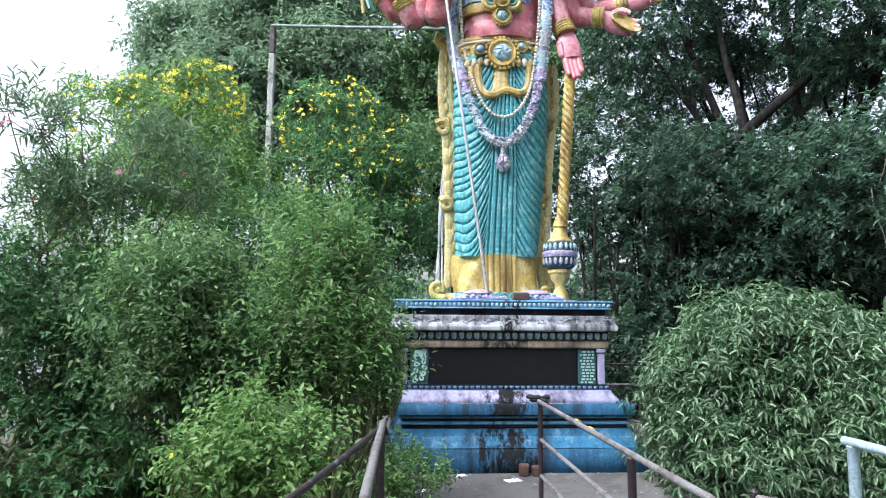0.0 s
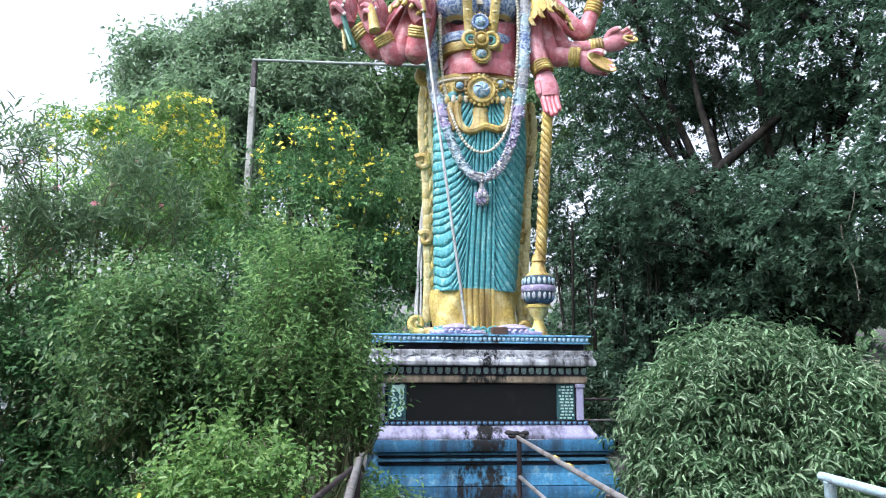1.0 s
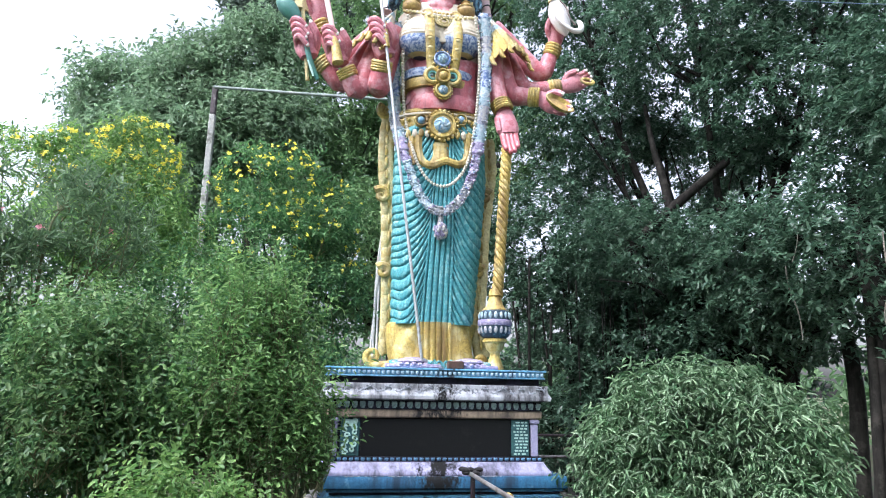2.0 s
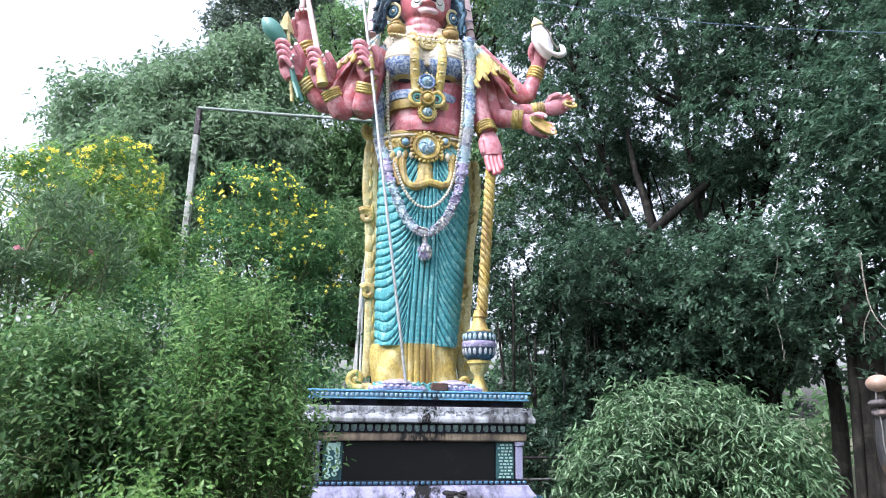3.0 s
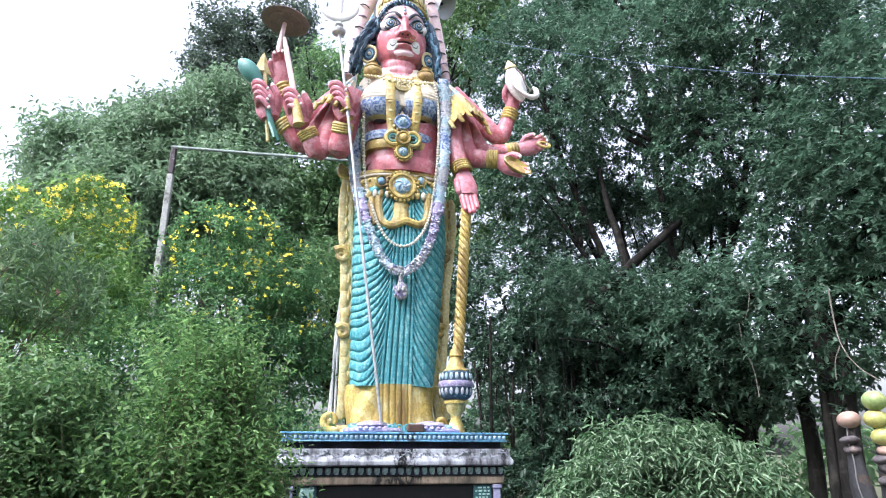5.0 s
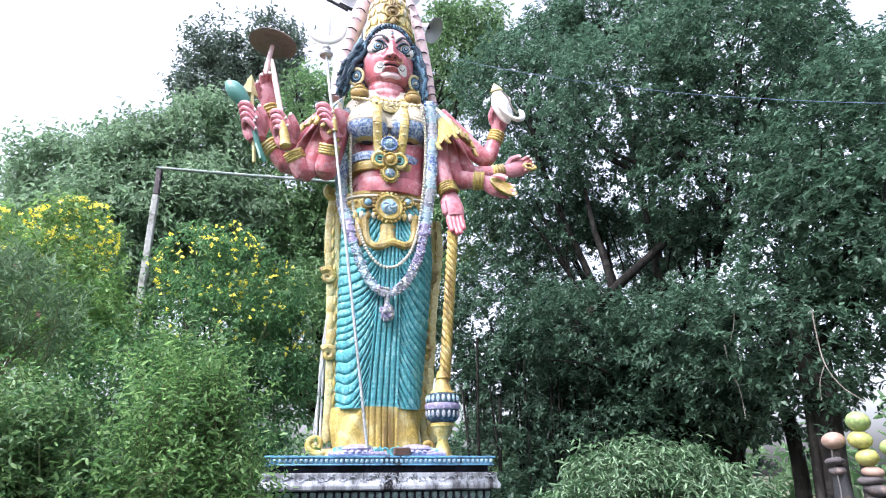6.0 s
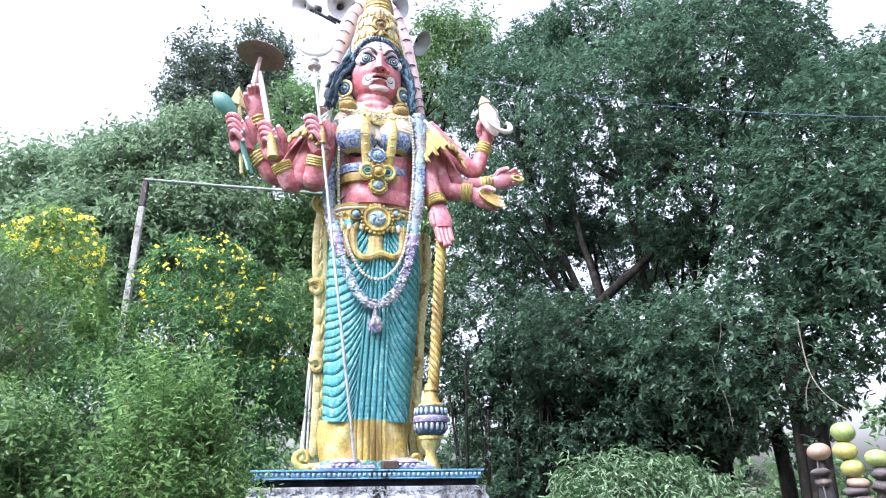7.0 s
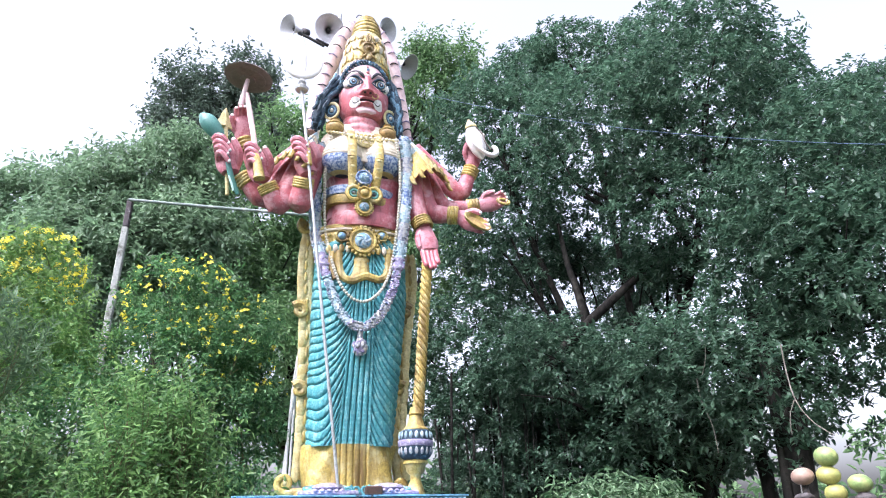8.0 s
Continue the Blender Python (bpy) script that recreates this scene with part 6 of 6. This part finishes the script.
LOW_LOBES = [((3.52, 13.55, 4.76), (1.7, 1.5, 1.7)), ((5.13, 12.49, 3.88), (1.7, 1.4, 1.5)), ((6.34, 11.35, 3.29), (1.6, 1.4, 1.3)),
       ((4.78, 11.55, 4.10), (1.6, 1.3, 1.1)), ((6.32, 10.20, 3.75), (1.6, 1.4, 1.3)), ((6.86, 8.75, 3.48), (1.7, 1.5, 1.5)), ((6.9, 15.2, 4.6), (2.0, 1.0, 1.8)), ((6.1, 15.6, 8.1), (1.7, 0.8, 1.0)), ((8.6, 15.4, 7.6), (1.5, 0.8, 1.3)), ((5.6, 15.4, 6.3), (1.3, 0.8, 1.0)), ((6.23, 13.09, 7.09), (0.9, 0.6, 0.5)), ((6.94, 12.16, 5.51), (0.7, 0.6, 0.45)), ((7.08, 10.91, 6.09), (0.9, 0.7, 0.7)), ((6.16, 10.88, 2.30), (1.6, 1.3, 1.0)), ((4.66, 11.92, 2.35), (1.4, 1.2, 0.9)), ((3.93, 12.91, 3.20), (1.6, 1.4, 1.2)), ((3.35, 12.56, 1.72), (1.5, 1.2, 0.9)), ((3.5, 11.4, 0.9), (1.3, 0.9, 0.9)), ((5.0, 11.0, 0.9), (1.3, 0.9, 0.9))]
fig = plant("tree", "huge dense fig tree with dark broad leaves and forked limbs", "tree", 11, (6.6, 11.5, G),
      HIGH_LOBES + LOW_LOBES,
      L_BANYAN, BARK, 0.21, 48000, 8, 0.116, 0.054, sub=4, twig=0.15, shell=0.35, droop=0.12, up=0.7, spread=1.0, flip=0.3, curl=0.1, gap=0.84, gap_size=0.42, wob=0.5)
boughs(fig, [(((4.59, 11.63, 4.15), (5.28, 11.44, 4.91), (5.97, 11.09, 5.54), (6.59, 10.62, 6.12), (7.29, 9.91, 6.95)), 0.12, 0.05),
             (((5.44, 11.37, 5.01), (5.39, 11.50, 5.75), (5.28, 11.66, 6.42), (5.27, 11.88, 7.43)), 0.09, 0.04),
             (((6.93, 10.04, 6.50), (6.87, 10.08, 7.49), (6.46, 10.47, 8.30), (6.02, 10.95, 9.09)), 0.05, 0.025),
             (((6.73, 8.19, -0.25), (6.74, 8.18, 0.49), (6.82, 8.24, 1.49), (6.91, 8.30, 2.55), (7.02, 8.47, 3.56), (7.20, 8.84, 4.72)), 0.26, 0.12),
             (((6.68, 7.84, -0.17), (6.68, 7.84, 0.54), (6.73, 7.93, 1.49), (6.92, 8.03, 2.53), (7.13, 8.25, 3.68)), 0.12, 0.08),
             (((6.44, 8.17, -0.24), (6.48, 8.13, 0.50), (6.61, 8.16, 1.63), (6.75, 8.30, 2.71)), 0.07, 0.05),
             (((6.95, 9.16, -0.46), (7.01, 9.12, 0.67), (7.13, 9.15, 1.96), (7.12, 9.41, 3.20)), 0.14, 0.09)], BARK)
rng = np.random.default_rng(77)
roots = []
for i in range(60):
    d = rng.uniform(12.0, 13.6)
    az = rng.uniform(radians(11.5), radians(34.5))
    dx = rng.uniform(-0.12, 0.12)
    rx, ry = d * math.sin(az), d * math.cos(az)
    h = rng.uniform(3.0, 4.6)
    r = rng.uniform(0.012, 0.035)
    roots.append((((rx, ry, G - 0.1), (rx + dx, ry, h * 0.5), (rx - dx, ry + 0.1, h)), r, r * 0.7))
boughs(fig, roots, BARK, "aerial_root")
boughs(fig, [(((7.00, 8.75, 3.27), (6.80, 9.02, 3.75), (6.43, 9.53, 4.32), (6.03, 10.14, 4.86)), 0.09, 0.04),
             (((6.15, 10.31, 8.14), (6.47, 10.10, 7.49), (6.83, 9.99, 6.77), (7.17, 9.99, 5.95)), 0.035, 0.06)], BARK)
boughs(fig, [(((6.25, 7.28, 3.67), (6.25, 7.29, 3.30), (6.20, 7.20, 2.92), (6.30, 7.11, 2.64), (6.39, 6.89, 2.45)), 0.010, 0.006),
             (((6.20, 7.20, 2.92), (6.13, 7.26, 2.73), (6.12, 7.27, 2.50)), 0.007, 0.004),
             (((5.59, 8.29, 3.39), (5.60, 8.29, 3.06), (5.69, 8.23, 2.74), (5.69, 8.22, 2.36)), 0.009, 0.005),
             (((5.99, 8.50, 4.21), (5.97, 8.52, 3.78), (5.77, 8.41, 3.46)), 0.008, 0.005)], DRY_TWIG, "hanging_twig")

# trees behind the flowering shrubs
plant("tree", "broad pale green tree with small leaves behind the shrubs, paled for haze", "tree", 12, (-6.5, 15.0, G),
      [((-5.94, 14.85, 7.96), (1.5, 1.4, 1.0)), ((-4.64, 15.31, 8.73), (1.5, 1.4, 1.2)), ((-3.27, 15.15, 9.25), (1.1, 1.2, 1.4)), ((-4.63, 14.27, 6.73), (2.0, 1.6, 1.1)), ((-2.92, 14.71, 7.15), (1.7, 1.5, 1.5)), ((-4.90, 13.12, 5.02), (1.6, 1.5, 1.1))],
      L_FAR_PALED, BARK, 0.28, 12500, 7, 0.16, 0.065, "trees behind the statue", 4, twig=0.42, shell=0.4, droop=0.25, gap=0.72, gap_size=0.7, wob=0.4)
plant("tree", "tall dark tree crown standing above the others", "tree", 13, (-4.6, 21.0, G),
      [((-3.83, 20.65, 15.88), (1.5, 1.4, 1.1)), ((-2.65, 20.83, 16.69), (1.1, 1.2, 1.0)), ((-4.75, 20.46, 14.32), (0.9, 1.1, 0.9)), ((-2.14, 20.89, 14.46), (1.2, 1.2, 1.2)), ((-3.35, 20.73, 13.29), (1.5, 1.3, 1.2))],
      L_HAZE_TINTED, BARK, 0.30, 6000, 6, 0.19, 0.085, "trees behind the statue", 5, twig=0.55, shell=0.2, rag=0.7, droop=0.2, gap=0.98, gap_size=0.8, wob=0.4)
plant("tree", "leafy mid-green tree close behind the statue", "tree", 14, (0.3, 15.5, G),
      [((-0.57, 16.99, 11.62), (1.4, 1.3, 1.4)), ((-0.98, 15.97, 9.07), (1.6, 1.4, 1.5)), ((0.29, 16.00, 7.57), (1.6, 1.4, 1.6)), ((-1.58, 15.42, 6.94), (1.6, 1.4, 1.4)), ((1.45, 16.94, 10.67), (1.8, 1.5, 1.8)), ((3.11, 16.71, 13.74), (1.6, 1.4, 1.7)), ((-0.38, 15.00, 5.21), (1.6, 1.3, 1.5)), ((1.42, 14.93, 5.54), (1.6, 1.3, 1.6)), ((3.82, 16.56, 14.82), (1.3, 1.2, 1.2)), ((3.12, 15.18, 7.61), (1.3, 1.1, 1.2)), ((2.62, 15.78, 8.96), (1.2, 1.1, 1.2)), ((-0.94, 12.97, 4.37), (1.5, 0.9, 1.2)), ((0.44, 13.99, 3.57), (1.4, 0.9, 1.1)), ((-2.34, 12.79, 4.18), (1.4, 0.9, 1.1))],
      L_NEEM, BARK, 0.30, 15500, 7, 0.16, 0.062, "trees behind the statue", 4, twig=0.42, shell=0.4, droop=0.3, gap=0.85, gap_size=0.8, wob=0.4)

# flowering and green shrubs
plant("shrub", "tall trumpet shrub full of yellow flowers", "shrub", 21, (-1.1, 9.2, G),
      [((-1.61, 9.06, 4.42), (0.75, 0.7, 0.55)), ((-0.78, 9.07, 3.85), (0.5, 0.6, 0.65)), ((-1.54, 8.87, 3.31), (0.95, 0.8, 0.85)), ((-0.68, 8.97, 2.77), (0.55, 0.6, 0.75)), ((-1.69, 8.54, 2.25), (0.9, 0.7, 0.8)), ((-1.00, 8.54, 1.66), (0.7, 0.6, 0.8))],
      L_SHRUB, TWIG, 0.06, 7600, 8, 0.070, 0.028, "flowering shrubs", 5, (PETAL, 380, 0.040, 3.1, (0, 0, 0, 0, 1, 1, 2, 3)), 8, twig=0.22, shell=0.35, droop=0.25, gap=0.97, gap_size=0.36, rag=0.5)
plant("shrub", "light green trumpet shrub topped with yellow flowers", "shrub", 22, (-4.2, 8.4, G),
      [((-4.13, 8.22, 4.22), (0.8, 0.7, 0.5)), ((-3.35, 8.67, 4.61), (0.5, 0.6, 0.5)), ((-4.25, 7.85, 3.40), (0.45, 0.45, 0.4)), ((-3.40, 8.33, 3.65), (0.85, 0.7, 0.8)), ((-3.85, 7.69, 2.72), (1.2, 0.8, 0.9)), ((-2.65, 8.18, 2.80), (0.8, 0.7, 0.9))],
      L_LIGHT, TWIG, 0.06, 7400, 8, 0.072, 0.027, "flowering shrubs", 5, (PETAL, 400, 0.044, 3.95, (1, 1, 1, 0)), 8, twig=0.22, shell=0.35, droop=0.25, gap=0.97, gap_size=0.36, rag=0.5)
plant("shrub", "loose oleander with long narrow leaves and a few pink flowers", "shrub", 23, (-3.4, 6.4, G),
      [((-2.88, 6.27, 3.29), (0.45, 0.4, 0.3)), ((-3.31, 5.94, 2.79), (0.5, 0.4, 0.3)), ((-2.56, 6.30, 2.92), (0.35, 0.4, 0.3)), ((-3.67, 5.60, 3.38), (0.35, 0.3, 0.2)), ((-3.39, 5.66, 2.53), (0.4, 0.4, 0.3))],
      L_OLEANDER, TWIG, 0.04, 330, 11, 0.12, 0.02, "green shrubs", 6, (PETAL_PINK, 14, 0.045, 1.0, (0, 1, 3)), 10, 26, twig=0.26, shell=0.2, droop=-0.1, up=0.8, spread=0.75)
plant("shrub", "dense shaded shrub with small dark leaves", "shrub", 24, (-4.0, 6.3, G),
      [((-3.77, 5.78, 1.83), (0.7, 0.5, 0.5)), ((-3.18, 6.01, 1.84), (0.8, 0.6, 0.7)), ((-3.38, 5.55, 1.24), (0.9, 0.6, 0.7)), ((-2.80, 5.75, 1.14), (0.8, 0.6, 0.7)), ((-2.24, 5.78, 0.75), (0.7, 0.5, 0.5)), ((-3.05, 5.17, 0.58), (0.9, 0.6, 0.35)), ((-1.99, 6.50, 1.31), (0.8, 0.6, 0.9)), ((-2.09, 6.89, 2.19), (0.9, 0.6, 0.8)), ((-3.91, 5.19, 1.62), (0.8, 0.6, 0.9))],
      L_SHRUB, TWIG, 0.05, 7600, 7, 0.064, 0.027, "green shrubs", 5, None, 14, 150, twig=0.2, shell=0.3, droop=0.25, gap=0.97, gap_size=0.36, rag=0.6)
plant("shrub", "olive-green shrub with yellowish young leaves", "shrub", 25, (-1.95, 5.4, G),
      [((-2.19, 5.26, 2.00), (0.5, 0.45, 0.28)), ((-2.29, 5.11, 1.68), (0.45, 0.4, 0.35)), ((-1.90, 5.27, 1.64), (0.45, 0.4, 0.38)), ((-1.81, 5.19, 1.23), (0.5, 0.4, 0.35)), ((-2.16, 4.95, 1.25), (0.4, 0.4, 0.35))],
      L_OLIVE, TWIG, 0.03, 1250, 9, 0.060, 0.026, "green shrubs", 5, None, 10, 90, twig=0.30, shell=0.1, droop=0.2, up=0.7, rag=0.6)
plant("shrub", "fresh green upright shrub with pointed leaves in whorls", "shrub", 26, (-0.95, 5.2, G),
      [((-1.18, 5.47, 2.03), (0.28, 0.3, 0.40)), ((-0.82, 5.64, 2.09), (0.22, 0.3, 0.42)), ((-1.05, 5.40, 1.55), (0.40, 0.35, 0.45)), ((-0.65, 5.56, 1.46), (0.28, 0.3, 0.40)), ((-0.47, 5.58, 1.08), (0.16, 0.25, 0.30)), ((-1.29, 5.24, 1.28), (0.40, 0.35, 0.40)), ((-0.89, 5.33, 1.05), (0.40, 0.35, 0.40))],
      L_FRESH, TWIG, 0.025, 860, 12, 0.066, 0.023, "green shrubs", 6, None, 22, 230, twig=0.48, shell=0.1, droop=0.12, up=1.5, spread=0.85, rag=0.6)
plant("shrub", "low bright green weed with broad leaves and a yellow bloom", "shrub", 27, (-1.25, 4.2, G),
      [((-1.26, 4.32, 0.86), (0.32, 0.28, 0.26)), ((-1.42, 4.16, 0.68), (0.30, 0.28, 0.22)), ((-0.98, 4.39, 0.74), (0.26, 0.25, 0.24)), ((-1.06, 4.17, 0.55), (0.35, 0.25, 0.2))],
      L_LIGHT, TWIG, 0.018, 560, 9, 0.056, 0.026, "green shrubs", 4, (PETAL, 3, 0.03, 0.0, (1, 2)), 10, 40, twig=0.26, shell=0.1, droop=0.2, up=0.6, rag=0.6)
plant("shrub", "small white-flowered shrub growing beside the railing", "shrub", 28, (-0.42, 5.2, G),
      [((-0.38, 5.39, 0.42), (0.22, 0.2, 0.2)), ((-0.17, 5.30, 0.35), (0.25, 0.2, 0.16)), ((-0.44, 5.08, 0.32), (0.2, 0.2, 0.15))],
      L_FRESH, TWIG, 0.012, 260, 8, 0.055, 0.024, "green shrubs", 4, (PETAL_WHITE, 12, 0.022, 0.0, (0, 1)), 8, twig=0.16, shell=0.3, droop=0.1, up=0.8)
plant("bush", "rounded ornamental bush with drooping pale-edged leaves", "bush", 29, (3.5, 7.0, G),
      [((3.34, 6.74, 1.31), (0.92, 0.8, 0.60)), ((2.91, 6.84, 0.92), (0.76, 0.8, 0.60)), ((3.73, 6.43, 0.97), (0.85, 0.8, 0.64)), ((2.79, 6.79, 0.53), (0.50, 0.6, 0.42)), ((3.11, 6.52, 0.36), (1.0, 0.8, 0.5)), ((3.74, 6.19, 0.48), (0.7, 0.7, 0.5))],
      L_VARIEGATED, TWIG, 0.05, 6200, 8, 0.105, 0.026, "", 5, None, 12, twig=0.2, curl=0.32, shell=0.55, rag=0.4, droop=0.5, up=0.5, spread=0.9)

# woods that close the view all round; behind: nearer, unseen, added to block light
rng = np.random.default_rng(5)
far = []
for i in range(60):
    az = radians(-180 + i * 6 + rng.uniform(-2, 2))
    front = -62 < math.degrees(az) < 62
    # sides and rear stand close and tall, out of view, to darken low parts
    d = rng.uniform(24, 32) if front else rng.uniform(9, 12)
    h = rng.uniform(1.2, 2.6) if front else rng.uniform(3.2, 5.0)
    if 14 < math.degrees(az) < 46:
        h *= 0.8
    far.append(((d * math.sin(az), d * math.cos(az), h - 0.3), (2.4, 2.0, h)))
b, a, n, L, W = crown(rng, far, 9000, 6, 0.42, 0.19, twig=0.7, shell=0.5, droop=0.2)
thing("woods", "belt of dark green woods, distant ahead, nearer and unseen behind to block light", "woods", kind="stuff", data=leaf_mesh("woods", b, a, n, L, W, L_NEEM))

# grass tufts along the shrubs
n = 9000
bx = np.stack([rng.uniform(-5.5, -0.7, n), rng.uniform(3.0, 7.5, n), np.full(n, G)], 1)
d = np.stack([rng.normal(0, 0.35, n), rng.normal(0, 0.35, n), np.ones(n)], 1)
thing("grass", "rough tufts of green grass under the shrubs", "grass", kind="stuff", data=leaf_mesh("grass", bx, d, rng.normal(size=(n, 3)), rng.uniform(0.12, 0.34, n), np.full(n, 0.012), L_GRASS, 0.1, 0.3))
